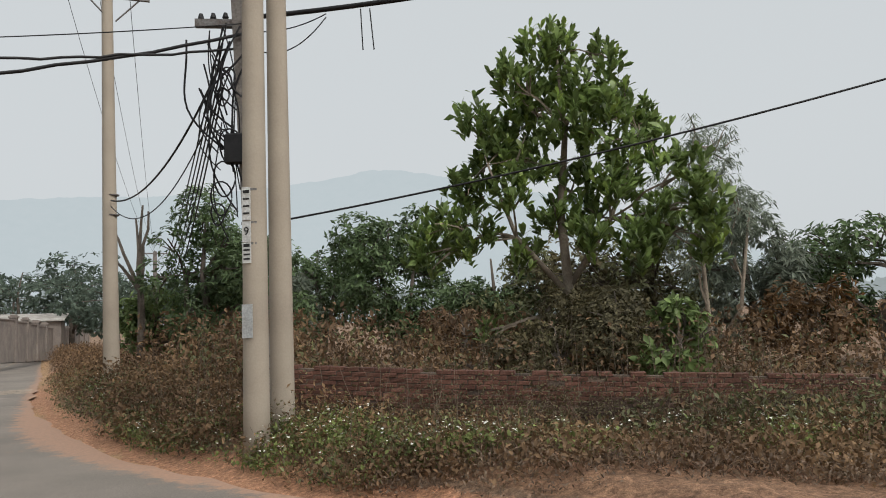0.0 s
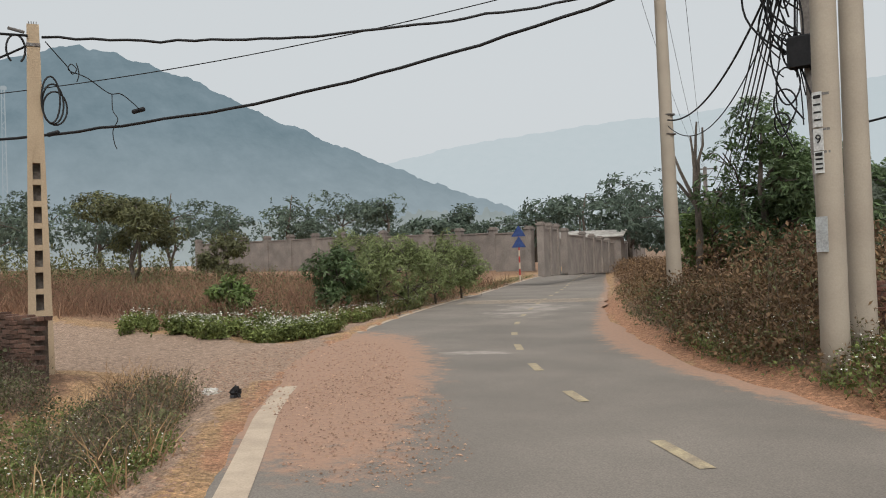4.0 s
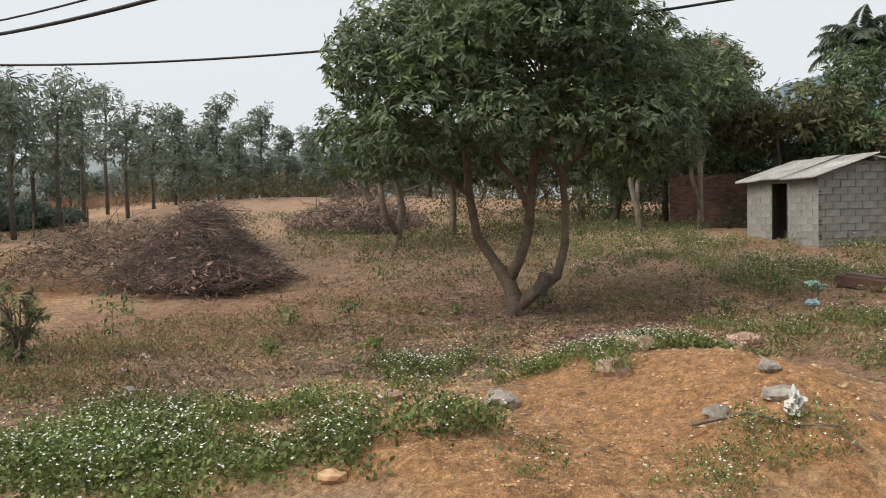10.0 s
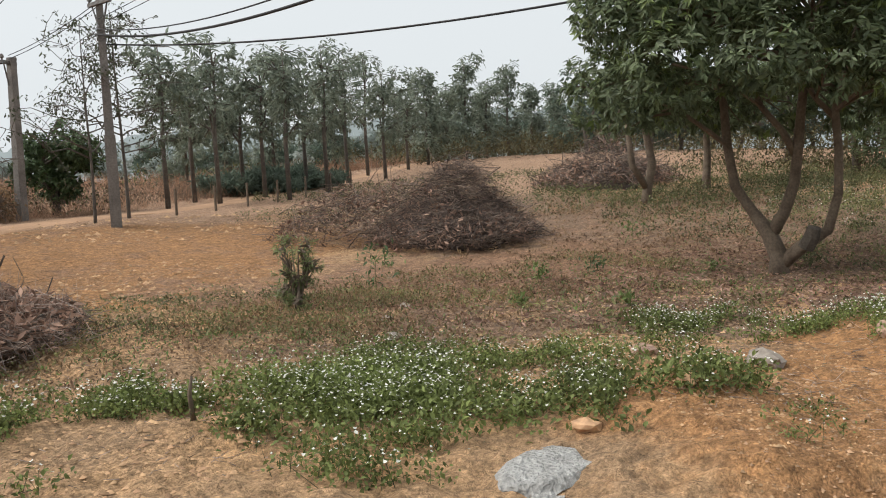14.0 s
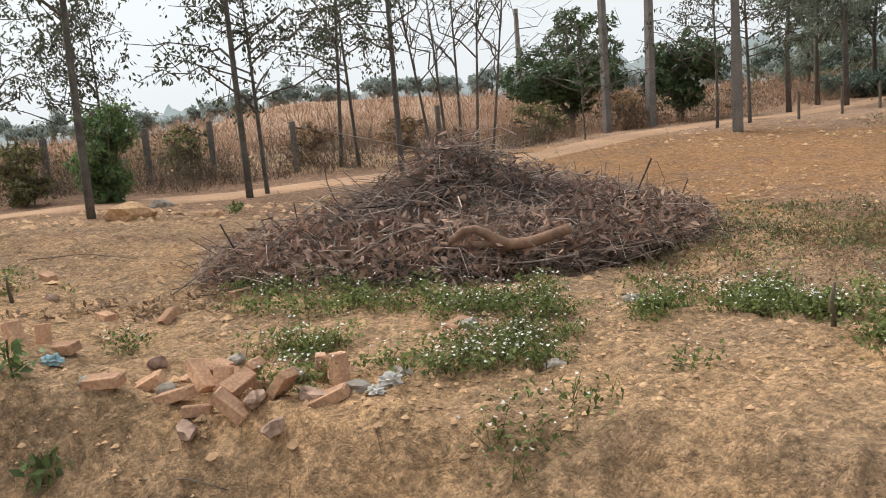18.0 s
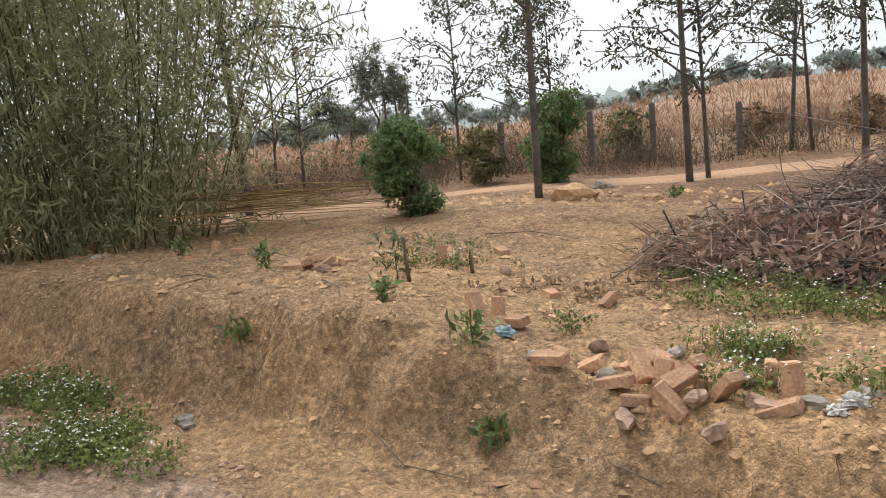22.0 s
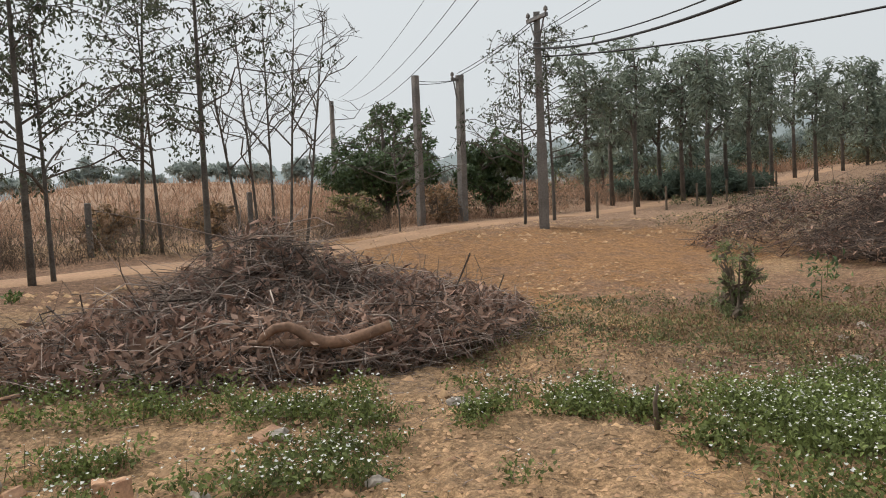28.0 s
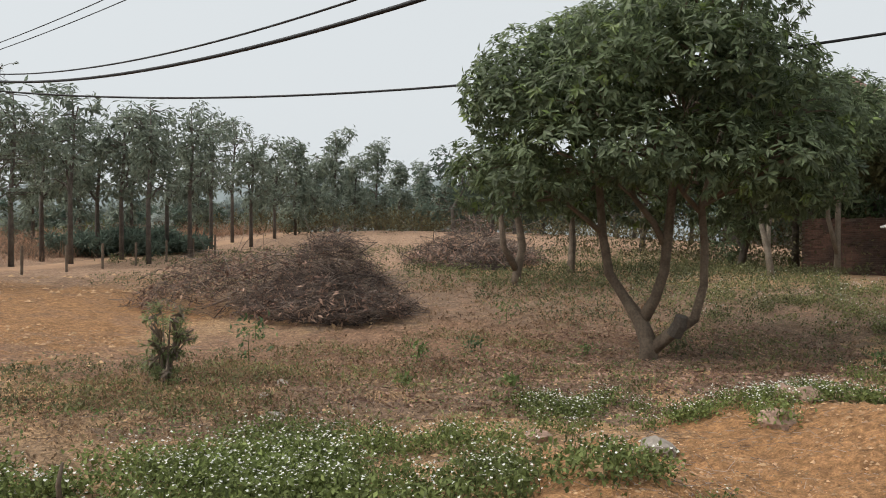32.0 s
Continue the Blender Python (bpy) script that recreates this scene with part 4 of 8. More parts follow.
def loose_wire(pts, r, label):
    """A wire bent freely through points."""
    pts = [Vector(p) for p in pts]
    fine = []
    for k in range(len(pts) - 1):
        a, b, c, d = pts[max(k - 1, 0)], pts[k], pts[k + 1], pts[min(k + 2, len(pts) - 1)]
        for q in np.linspace(0, 1, 6, endpoint=False):
            fine.append(0.5 * (2 * b + (c - a) * q + (2 * a - 5 * b + 4 * c - d) * q * q + (3 * b - a - 3 * c + d) * q ** 3))
    fine.append(pts[-1])
    v, f = tube([p - pts[0] for p in fine], r, 5)
    ob = mesh("loose_wire", v, f, BLACK, smooth=True)
    ob.location = pts[0]
    return tagged(ob, label, "wire", "loose wires")


def cable_joint(p):
    v, f = tube([(-0.12, -0.05, -0.02), (-0.1, -0.045, -0.018), (0.1, 0.045, 0.018), (0.12, 0.05, 0.02)], [0.02, 0.045, 0.045, 0.02], 8)
    ob = mesh("cable_joint", v, f, BLACK)
    ob.location = p
    return tagged(ob, "taped black joint on the overhead cable", "cable joint", "cable joints")


loose_wire([(-12.74, 6.83, 5.3), (-12.82, 7.06, 5.14), (-12.91, 7.26, 5.02), (-13.0, 7.4, 4.93), (-13.0, 7.47, 5.02), (-13.04, 7.4, 5.1), (-13.08, 7.39, 5.0), (-13.08, 7.69, 4.93), (-13.21, 8.16, 4.76), (-13.33, 8.48, 4.8), (-13.54, 8.97, 4.62)], 0.009, "thin loose wire curled between pole and cable")
loose_wire([(-14.01, 8.7, 4.95), (-14.0, 8.7, 4.65), (-13.91, 8.74, 4.47), (-14.01, 8.7, 4.27), (-13.99, 8.71, 4.05), (-13.94, 8.73, 3.93)], 0.009, "loose wire end hanging from the cable")
loose_wire([(-13.0, 7.47, 5.12), (-12.98, 7.5, 4.95), (-13.0, 7.47, 4.81)], 0.009, "loose wire end hanging from the cable")
cable_joint((-15.24, 8.23, 4.32))
cable_joint((-13.56, 8.94, 4.61))
cable((-3.35, 13.3, 6.35), (P1[0] + 0.05, P1[1] - 0.2, P1[2] + 4.35), 0.75, 0.020, 40, "sagging black cable to the pole at the road bend")
cable((-3.35, 13.3, 5.9), (P1[0] + 0.05, P1[1] - 0.2, P1[2] + 4.2), 1.1, 0.012, 40, "sagging black cable to the pole at the road bend")
for k, (dx, dz) in enumerate(((-0.8, 0.0), (0.0, 0.1), (0.8, 0.05))):
    cable((P1[0] - 0.4 + dx, P1[1], P1[2] + 9.8 + dz), polar(19.2, 62, 7.6 + dz), 0.9, 0.008, 24, "thin power line running along the road")
for k in range(5):
    q = Vector((P3[0] - 0.6, P3[1], P3[2] + 6.2 - 0.25 * k))
    cable(q, Vector(polar(19.3, 60, 6.4 - 0.2 * k)), 1.5 + 0.25 * k, 0.016, 24, "sagging black cable along the road")
cable(PT + Vector((0.2, 0, 0)), (9.0, 10.4, 7.7), 0.35, 0.04, 20, "thick black cable bundle at the pole")
for k in range(2):
    cable((-1.2 + 0.14 * k, 12.75, 6.6), (-1.18 + 0.17 * k, 12.75, 5.95), 0.0, 0.010, 6, "short cut cable end hanging down")
cable(PT + Vector((0.2, 0, -0.4)), (-1.75, 12.9, 6.55), 0.35, 0.010, 14, "slack loop of thin black cable")
cable(PT + Vector((0.2, 0, -0.2)), (-1.75, 12.9, 6.6), 0.12, 0.010, 14, "slack loop of thin black cable")
cable((-2.29, 11.68, 3.21), (14.08, 9.71, 6.94), 0.39, 0.014)
for a, b, s in (((-17.05, -55.73, 9.23), (-2.87, 11.29, 11.25), 2.0), ((-16.5, -55.5, 9.2), (-2.6, 11.27, 11.25), 3.6), ((-15.9, -55.4, 9.3), (-2.47, 11.45, 11.2), 4.6)):
    cable(a, b, s, 0.009, 60, "thin power line over the field")
for k in range(2):
    cable((C2[0], C2[1], C2[2] + 4.5 + 0.1 * k), (EPT.x, EPT.y, EPT.z + 0.1 * k), 0.1, 0.010, 12, "thin wire between field poles")
    cable((C1[0], C1[1], C1[2] + 4.2 + 0.1 * k), (C2[0], C2[1], C2[2] + 4.4), 0.05, 0.010, 12, "thin wire between field poles")


# ---- walls of brick ----
def bent_box(sx, sy, sz, seed):
    """A brick with worn corners."""
    rr = np.random.default_rng(seed)
    v, f = box((0, 0, 0), (sx, sy, sz), None, 0.006)
    return [p + Vector(rr.normal(size=3) * 0.0025) for p in v], f


BRK = []
for k in range(12):
    me = bpy.data.meshes.new("brick")
    bv, bf = bent_box(0.205, 0.10, 0.054, k)
    me.from_pydata([tuple(p) for p in bv], [], bf)
    me.materials.append(BRICK if k < 6 else BRICKM)
    BRK.append(me)


def brick_wall(name, p0, p1, base, top, label, limit, faces=(-1,), thick=0.21, kind_=0):
    """A wall of bricks in running bond over a mortar core; top(u), base(u): heights along it; the first bricks are objects, the rest one mesh."""
    p0, p1 = Vector((*p0, 0)), Vector((*p1, 0))
    L = (p1 - p0).length
    d = (p1 - p0) / L
    turn = math.degrees(math.atan2(d.y, d.x))
    w = new(name)
    w.empty_display_size = 0.1
    w.matrix_world = Matrix.Translation(p0) @ pose(0, 0, 0, 0, 0, turn)
    tagged(w, label, "wall", kind="structure")
    n = 40
    v, f = [], []
    for k in range(n + 1):
        u = L * k / n
        b, t = base(u), top(u) - 0.05
        y = thick / 2 - 0.012
        v += [(u, -y, b - 0.3), (u, y, b - 0.3), (u, y, t), (u, -y, t)]
    for k in range(n):
        f += [(k * 4 + j, k * 4 + 4 + j, k * 4 + 4 + (j + 1) % 4, k * 4 + (j + 1) % 4) for j in range(4)]
    f += [(0, 1, 2, 3), (n * 4 + 3, n * 4 + 2, n * 4 + 1, n * 4)]
    part("mortar_core", (v, f), MORTAR, w, "dark weathered mortar")
    rr = np.random.default_rng(len(name))
    spots = []
    lo = min(base(u) for u in np.linspace(0, L, 20))
    hi = max(top(u) for u in np.linspace(0, L, 20))
    for row in range(int((hi - lo) / 0.066) + 1):
        for col in range(int(L / 0.217) + 1):
            u = col * 0.217 + (0.108 if row % 2 else 0)
            z = top(u) - 0.035 - row * 0.066
            if u > L or z < base(u) - 0.02:
                continue
            if rr.random() < (0.25 if row == 0 else 0.02) and z > top(u) - 0.2:
                continue
            for s in faces:
                spots.append((u, s * (thick / 2 - 0.05 + 0.006 * rr.normal()), z, rr.normal() * 0.8, kind_ + int(rr.integers(6))))
            if z > top(u) - 0.12 and len(faces) == 1:
                spots.append((u, -faces[0] * (thick / 2 - 0.05), z, rr.normal() * 0.8, kind_ + int(rr.integers(6))))
    spots.sort(key=lambda s: -s[2] + 0.0)
    jv, jf = [], []
    for i, (u, y, z, tw, k) in enumerate(spots):
        m = pose(u, y, z, tw, 0, tw)
        if i < limit:
            o = new("brick", BRK[k])
            o.parent = w
            o.matrix_local = m
        else:
            me = BRK[k]
            b0 = len(jv)
            jv += [tuple(m @ q.co) for q in me.vertices]
            jf += [tuple(q + b0 for q in pf.vertices) for pf in me.polygons]
    if jv:
        tagged(mesh("brickwork", jv, jf, BRICKD, w), "more weathered red bricks of the same wall", kind="stuff")
    return w


# ---- shed of concrete blocks ----
SC, SG, SF = Vector((-20.6, 1.16, 0)), Vector((-0.56, 0.83, 0)), Vector((-0.83, -0.56, 0))
sz = 0.62
shed = thing("shed", (SC.x, SC.y, sz), "small grey concrete-block shed with corrugated roof and open dark doorway", "shed", turn=math.degrees(math.atan2(SF.y, SF.x)))
# local x runs along the front to the far corner, local y is minus the gable's way
GL, FL, EH, PH, RH, RM = 3.2, 2.75, 1.76, 2.16, 1.98, 0.43
BLK = []
for k in range(5):
    me = bpy.data.meshes.new("block")
    rr = np.random.default_rng(k)
    bv, bf = box((0, 0, 0), (0.385, 0.12, 0.158), None, 0.006)
    me.from_pydata([tuple(p + Vector(rr.normal(size=3) * 0.003)) for p in bv], [], bf)
    me.materials.append(BLOCK)
    BLK.append(me)


def gable_top(u):
    return EH + (PH - EH) * u / (GL * RM) if u < GL * RM else PH + (RH - PH) * (u - GL * RM) / (GL * (1 - RM))


def block_wall(name, m, L, top, skip=None):
    v, f = [], []
    spans = [(0, L)] if not skip else [(0, skip[0]), (skip[1], L)]
    for a, b in spans:
        n = 8
        k0 = len(v)
        for k in range(n + 1):
            u = a + (b - a) * k / n
            v += [(u, 0.02, -0.3), (u, 0.11, -0.3), (u, 0.11, top(u)), (u, 0.02, top(u))]
        for k in range(n):
            f += [(k0 + k * 4 + j, k0 + k * 4 + 4 + j, k0 + k * 4 + 4 + (j + 1) % 4, k0 + k * 4 + (j + 1) % 4) for j in range(4)]
        f += [(k0, k0 + 1, k0 + 2, k0 + 3), (k0 + n * 4 + 3, k0 + n * 4 + 2, k0 + n * 4 + 1, k0 + n * 4)]
    w = part(name, (v, f), BLOCKM, shed, "grey mortar and concrete blocks")
    w.matrix_local = m
    rr = np.random.default_rng(len(name))
    for row in range(15):
        z = 0.08 + row * 0.168
        for col in range(-1, 9):
            u = col * 0.395 + (0.197 if row % 2 else 0) + 0.19
            lo, hi = u - 0.19, u + 0.19
            cut0, cut1 = max(lo, 0.0), min(hi, L)
            if skip:
                if cut0 < skip[0] < cut1:
                    cut1 = skip[0]
                elif cut0 < skip[1] < cut1:
                    cut0 = skip[1]
                elif cut0 >= skip[0] and cut1 <= skip[1]:
                    continue
            if cut1 - cut0 < 0.06 or z + 0.085 > min(top(cut0), top(cut1)) + 0.03:
                continue
            o = new("block", BLK[int(rr.integers(5))])
            o.parent = w
            o.matrix_local = pose((cut0 + cut1) / 2, 0.06 + 0.003 * rr.normal(), z, 0, 0, rr.normal() * 0.3) @ Matrix.Diagonal(((cut1 - cut0) / 0.385, 1, 1, 1))
    return w



block_wall("front_wall", pose(0, -0.12, 0), FL, lambda u: EH, (1.10, 1.72))
block_wall("gable_wall", pose(0, 0, 0, 0, 0, -90), GL, gable_top)
part("back_wall", box((FL / 2, -GL + 0.06, RH / 2 - 0.15), (FL, 0.12, RH + 0.2)), BLOCKM, shed)
part("far_gable_wall", ([(FL - x, -u, z) for x in (0, 0.12) for u, z in ((0.12, -0.3), (GL - 0.12, -0.3), (GL - 0.12, RH - 0.02), (GL * RM, PH - 0.02), (0.12, EH - 0.02))], [(0, 1, 2, 3, 4), (9, 8, 7, 6, 5)] + [(k, 5 + k, 5 + (k + 1) % 5, (k + 1) % 5) for k in range(5)]), BLOCKM, shed)
part("lintel", box((1.41, -0.06, 1.70), (0.9, 0.13, 0.1)), OLDCONC, shed)
for x in (1.12, 1.70):
    part("door_post", box((x, -0.05, 0.80), (0.06, 0.08, 1.8)), DARK, shed, "dark timber door post")


def corrugated(x0, x1, ya, za, yb, zb, wave=0.09, t=0.012):
    """A wavy sheet between an upper and a lower line."""
    n = int((x1 - x0) / (wave / 4))
    v, f = [], []
    for k in range(n + 1):
        x = x0 + (x1 - x0) * k / n
        h = 0.022 * math.sin(2 * math.pi * x / wave)
        v += [(x, ya, za + h), (x, yb, zb + h), (x, yb, zb + h - t), (x, ya, za + h - t)]
    for k in range(n):
        f += [(k * 4 + j, k * 4 + (j + 1) % 4, k * 4 + 4 + (j + 1) % 4, k * 4 + 4 + j) for j in range(4)]
    f += [(3, 2, 1, 0), (n * 4, n * 4 + 1, n * 4 + 2, n * 4 + 3)]
    return v, f


ym = -GL * RM
part("roof_sheet", corrugated(-0.18, 1.05, ym - 0.12, PH + 0.12, 0.25, EH - 0.02), ROOF, shed, "weathered corrugated fibre-cement sheet")
part("roof_sheet", corrugated(1.0, 1.95, ym - 0.05, PH + 0.14, 0.20, EH + 0.01), ROOF, shed)
part("roof_sheet", corrugated(1.9, FL + 0.15, ym - 0.12, PH + 0.12, 0.25, EH - 0.02), ROOF, shed)
part("roof_sheet", corrugated(-0.1, FL + 0.2, ym + 0.05, PH + 0.06, -GL - 0.25, RH - 0.02), ROOF, shed)
part("ridge_beam", tube([(-0.2, ym, PH - 0.02), (FL + 0.2, ym, PH - 0.02)], 0.05, 6), BARKD, shed)
# solid near-black boxes stand for the shaded holes in end blocks
for z in np.arange(0.33, 1.6, 0.336):
    part("block_hole_marks", join(box((-0.012, -0.05, z), (0.03, 0.03, 0.03)), box((-0.012, -0.05, z + 0.07), (0.03, 0.03, 0.03))), DARK, shed, "near-black boxes painted as shaded holes of end blocks")

# gate wall along the road, far side wall of the field
def yard_wall(points, h, label, every=3.2, cap=True):
    w = new("wall_yard")
    w.empty_display_size = 0.1
    w.location = (points[0][0], points[0][1], 0)
    tagged(w, label, "wall", kind="structure")
    for a, b in zip(points[:-1], points[1:]):
        a, b = Vector((*a[:2], a[2])), Vector((*b[:2], b[2]))
        L = (b - a).length
        n = max(1, round(L / every))
        turn = math.degrees(math.atan2(b.y - a.y, b.x - a.x))
        for k in range(n + 1):
            c = a.lerp(b, k / n) - w.location
            part("pillar", join(box((c.x, c.y, c.z + h / 2 - 0.1), (0.42, 0.42, h + 0.5), pose(0, 0, 0, 0, 0, turn)), box((c.x, c.y, c.z + h + 0.20), (0.54, 0.54, 0.1), pose(0, 0, 0, 0, 0, turn)), box((c.x, c.y, c.z + h + 0.30), (0.38, 0.38, 0.1), pose(0, 0, 0, 0, 0, turn))), PLASTER, w)
            if k < n:
                d = a.lerp(b, (k + 0.5) / n) - w.location
                part("wall_panel", box((d.x, d.y, d.z + h / 2 - 0.25), (L / n - 0.4, 0.2, h + 0.3), pose(0, 0, 0, 0, 0, turn)), PLASTER, w)
                if cap:
                    part("coping", box((d.x, d.y, d.z + h - 0.06), (L / n - 0.4, 0.3, 0.08), pose(0, 0, 0, 0, 0, turn)), PLASTER, w)
    return w


def pz(b, d, el):
    q = polar(b, d, 0)
    return q[0], q[1], 1.68 + d * math.tan(radians(el))


yard_wall([pz(53.5, 72, 0.1), pz(49, 66, 0.05), pz(44, 60, 0.0), pz(38, 56, -0.2), pz(31.0, 51, -0.45)], 2.05, "long rough plastered boundary wall with capped pillars")
yard_wall([pz(30.2, 50.5, -0.85), pz(29.2, 54, -0.8)], 2.6, "gate pier wall of pale brick beside the road", 2.0)
yard_wall([pz(28.6, 55, -0.75), pz(27.4, 60, -0.8), pz(25.3, 78, -0.85), pz(23.3, 105, -0.7)], 2.3, "roadside boundary wall with capped pillars", 4.2)
hs = thing("farm_building", pz(27.2, 80, -0.55), "low farm building with pale sheet roof behind the wall", "building", turn=20)
part("wall", box((0, 0, 1.2), (7, 4, 2.6)), PLASTER, hs, "pale plastered wall")
part("roof", ([(-3.8, -2.4, 2.5), (3.8, -2.4, 2.5), (3.8, 2.4, 3.2), (-3.8, 2.4, 3.2), (-3.8, -2.4, 2.6), (3.8, -2.4, 2.6), (3.8, 2.4, 3.3), (-3.8, 2.4, 3.3)], [(3, 2, 1, 0), (4, 5, 6, 7), (0, 1, 5, 4), (1, 2, 6, 5), (2, 3, 7, 6), (3, 0, 4, 7)]), ROOF, hs)
hq = polar(95.5, 62)
ho = thing("house", hq, "house with dark tiled roof mostly hidden behind trees", "house", turn=10)
part("wall", box((0, 0, 4.5), (7, 9, 9.4)), PLASTER, ho)
part("roof", ([(-4.2, -5.2, 9.0), (4.2, -5.2, 9.0), (4.2, 5.2, 9.0), (-4.2, 5.2, 9.0), (0, -3.5, 11.6), (0, 3.5, 11.6)], [(0, 1, 4), (1, 2, 5, 4), (2, 3, 5), (3, 0, 4, 5), (3, 2, 1, 0)]), RED_ROOF, ho)

# road sign
SB = polar(31.75, 45.5, 0.45)
sg = thing("road_sign", SB, "two blue triangular road signs on a red and white post", "road sign", turn=28)
for k in range(8):
    part("post_band", tube([(0, 0, 0.0 + k * 0.34), (0, 0, 0.34 + k * 0.34)], 0.045, 8), REDP if k % 2 else PAINTW, sg)
for z in (1.85, 2.45):
    part("sign_plate", ([(-0.40, -0.06, z), (0.40, -0.06, z), (0, -0.06, z + 0.62), (-0.40, -0.04, z), (0.40, -0.04, z), (0, -0.04, z + 0.62)], [(0, 1, 2), (5, 4, 3), (0, 3, 4, 1), (1, 4, 5, 2), (2, 5, 3, 0)]), BLUE, sg, "blue triangular plate")


# ---- plants ----
def sticks(p, d, length, r, bend=0.25, seed=1, rings=4, taper=0.35):
    """Many thin bent sticks, three-sided, as arrays."""
    rr = np.random.default_rng(seed)
    n = len(p)
    d = d / np.maximum(np.linalg.norm(d, axis=1), 1e-6)[:, None]
    s = np.cross(d, unit(n, rr))
    s /= np.maximum(np.linalg.norm(s, axis=1), 1e-6)[:, None]
    u = np.cross(d, s)
    length = np.broadcast_to(length, n)[:, None]
    r = np.broadcast_to(r, n)[:, None]
    bd = unit(n, rr) * bend * length
    v = []
    for k in range(rings):
        q = k / (rings - 1)
        c = p + d * length * q + bd * (q - q * q) * 1.0
        w = r * (1 - (1 - taper) * q)
        for a in (0, 2.094, 4.189):
            v.append(c + (s * math.cos(a) + u * math.sin(a)) * w)
    v = np.stack(v, 1).reshape(-1, 3)
    i = np.arange(n)[:, None] * (rings * 3)
    f = []
    for k in range(rings - 1):
        for j in range(3):
            f.append(i + np.array([[k * 3 + j, k * 3 + (j + 1) % 3, k * 3 + 3 + (j + 1) % 3, k * 3 + 3 + j]]))
    return v, np.concatenate(f)


def limb(a, b, r0, r1, rng, wob=0.08, n=4, sides=4):
    a, b = Vector(a), Vector(b)
    L = (b - a).length
    pts, rad = [], []
    for k in range(n + 1):
        q = k / n
        w = Vector(rng.normal(size=3)) * wob * L * (q * (1 - q)) * 1.5
        pts.append(a.lerp(b, q) + w + Vector((0, 0, 0.10 * L * math.sin(math.pi * q))) * (0.6 if wob else 0))
        rad.append(r0 + (r1 - r0) * q)
    return tube(pts, rad, sides, False)


def tree(at, label, trunk, clumps, leaf, sprays, per, length, width, seed, bark=BARK, droop=0.5, spread=0.9, shell=0.5, extra=None, name="tree", category="tree", group="", base=None, out=0.6, arrays=True):
    """A tree: stems as lists of (point, radius), limbs to each clump of the crown, then sprays of leaves over the clumps."""
    rng = np.random.default_rng(seed)
    t = thing(name, at, label, category, group)
    ends = []
    for stem in trunk:
        part("trunk", tube([s[0] for s in stem], [s[1] for s in stem], 9), bark, t, smooth=True)
        ends.append(stem)
    gl = []
    for c, r in clumps:
        best = min((s for stem in ends for s in stem[1:]), key=lambda s: (Vector(s[0]) - Vector(c)).length + 0.6 * max(0, s[0][2] - c[2] + 0.2))
        gl.append(limb(best[0], c, min(best[1] * 0.6, 0.10), 0.018, rng))
        for k in range(3 if length < 0.32 else 0):
            dd = unit(1, rng)[0] * np.array(r) * 0.85
            gl.append(limb(Vector(best[0]).lerp(Vector(c), 0.65), Vector(c) + Vector(dd), 0.028, 0.008, rng, 0.1, 3, 3))
    tagged(part("branching", join(*gl), bark, t), kind="stuff")
    v, f = crown(rng, clumps, sprays, per, length, width, droop, spread, shell, out)
    mesh("crown", v, f, leaf, t)
    if extra:
        m2, n2 = extra
        v, f = crown(rng, clumps, n2, per, length, width, droop, spread, 0.8, out)
        mesh("young_leaves", v, f, m2, t, "lighter young leaves")
    return t


def round_clumps(rng, c, r, n, size=0.45, low=-0.5):
    """Clumps over an uneven dome."""
    out = []
    for k in range(n):
        d = unit(1, rng)[0]
        while d[2] < low:
            d = unit(1, rng)[0]
        q = 0.38 + 0.42 * rng.random()
        s = size * (0.45 + 0.55 * rng.random())
        out.append(((c[0] + d[0] * r[0] * q, c[1] + d[1] * r[1] * q, c[2] + d[2] * r[2] * q), (r[0] * s, r[1] * s, r[2] * s * 0.85)))
    return out


def simple_tree(b, d, h, wide, leaf, label, seed, sprays=500, per=6, length=0.28, width=0.09, low=0.35, bark=BARKD, name="tree", category="tree", group="", z=None, stem=0.12, droop=0.5, extra=None, n=12, shell=0.5):
    rng = np.random.default_rng(seed)
    at = polar(b, d, z)
    if d < 60:
        sprays, length, width = int(sprays * 1.05), length * 0.88, width * 0.88
    if z is None and d > 14:
        h = max(h - max(0.0, at[2]), 0.55 * h)
    cz = h * (low + 1) / 2
    cl = round_clumps(rng, (0, 0, cz), (wide / 2, wide / 2, h * (1 - low) / 2), n + (6 if low < 0.12 else 0), 0.45, -0.5 if low >= 0.12 else -1.0)
    k = rng.normal(size=(3, 2)) * 0.045 * h
    tr = [[((0, 0, -0.3), stem * 1.4), ((k[0, 0] * 0.4, k[0, 1] * 0.4, h * 0.10), stem * 1.05), ((k[0, 0], k[0, 1], h * 0.25), stem * 0.95), ((k[1, 0], k[1, 1], cz), stem * 0.6), ((0, 0, h * 0.82), stem * 0.25)]]
    if h > 4 and low > 0.02:
        s = 1 if rng.random() < 0.5 else -1
        tr.append([((k[0, 0] * 0.4, k[0, 1] * 0.4, h * 0.09), stem * 0.85), ((s * 0.09 * h, -0.03 * h, h * 0.24), stem * 0.75), ((s * 0.13 * h, -s * 0.06 * h, cz), stem * 0.45)])
    return tree(at, label, tr, cl, leaf, sprays, per, length, width, seed, bark, droop, extra=extra, name=name, category=category, group=group, shell=shell)


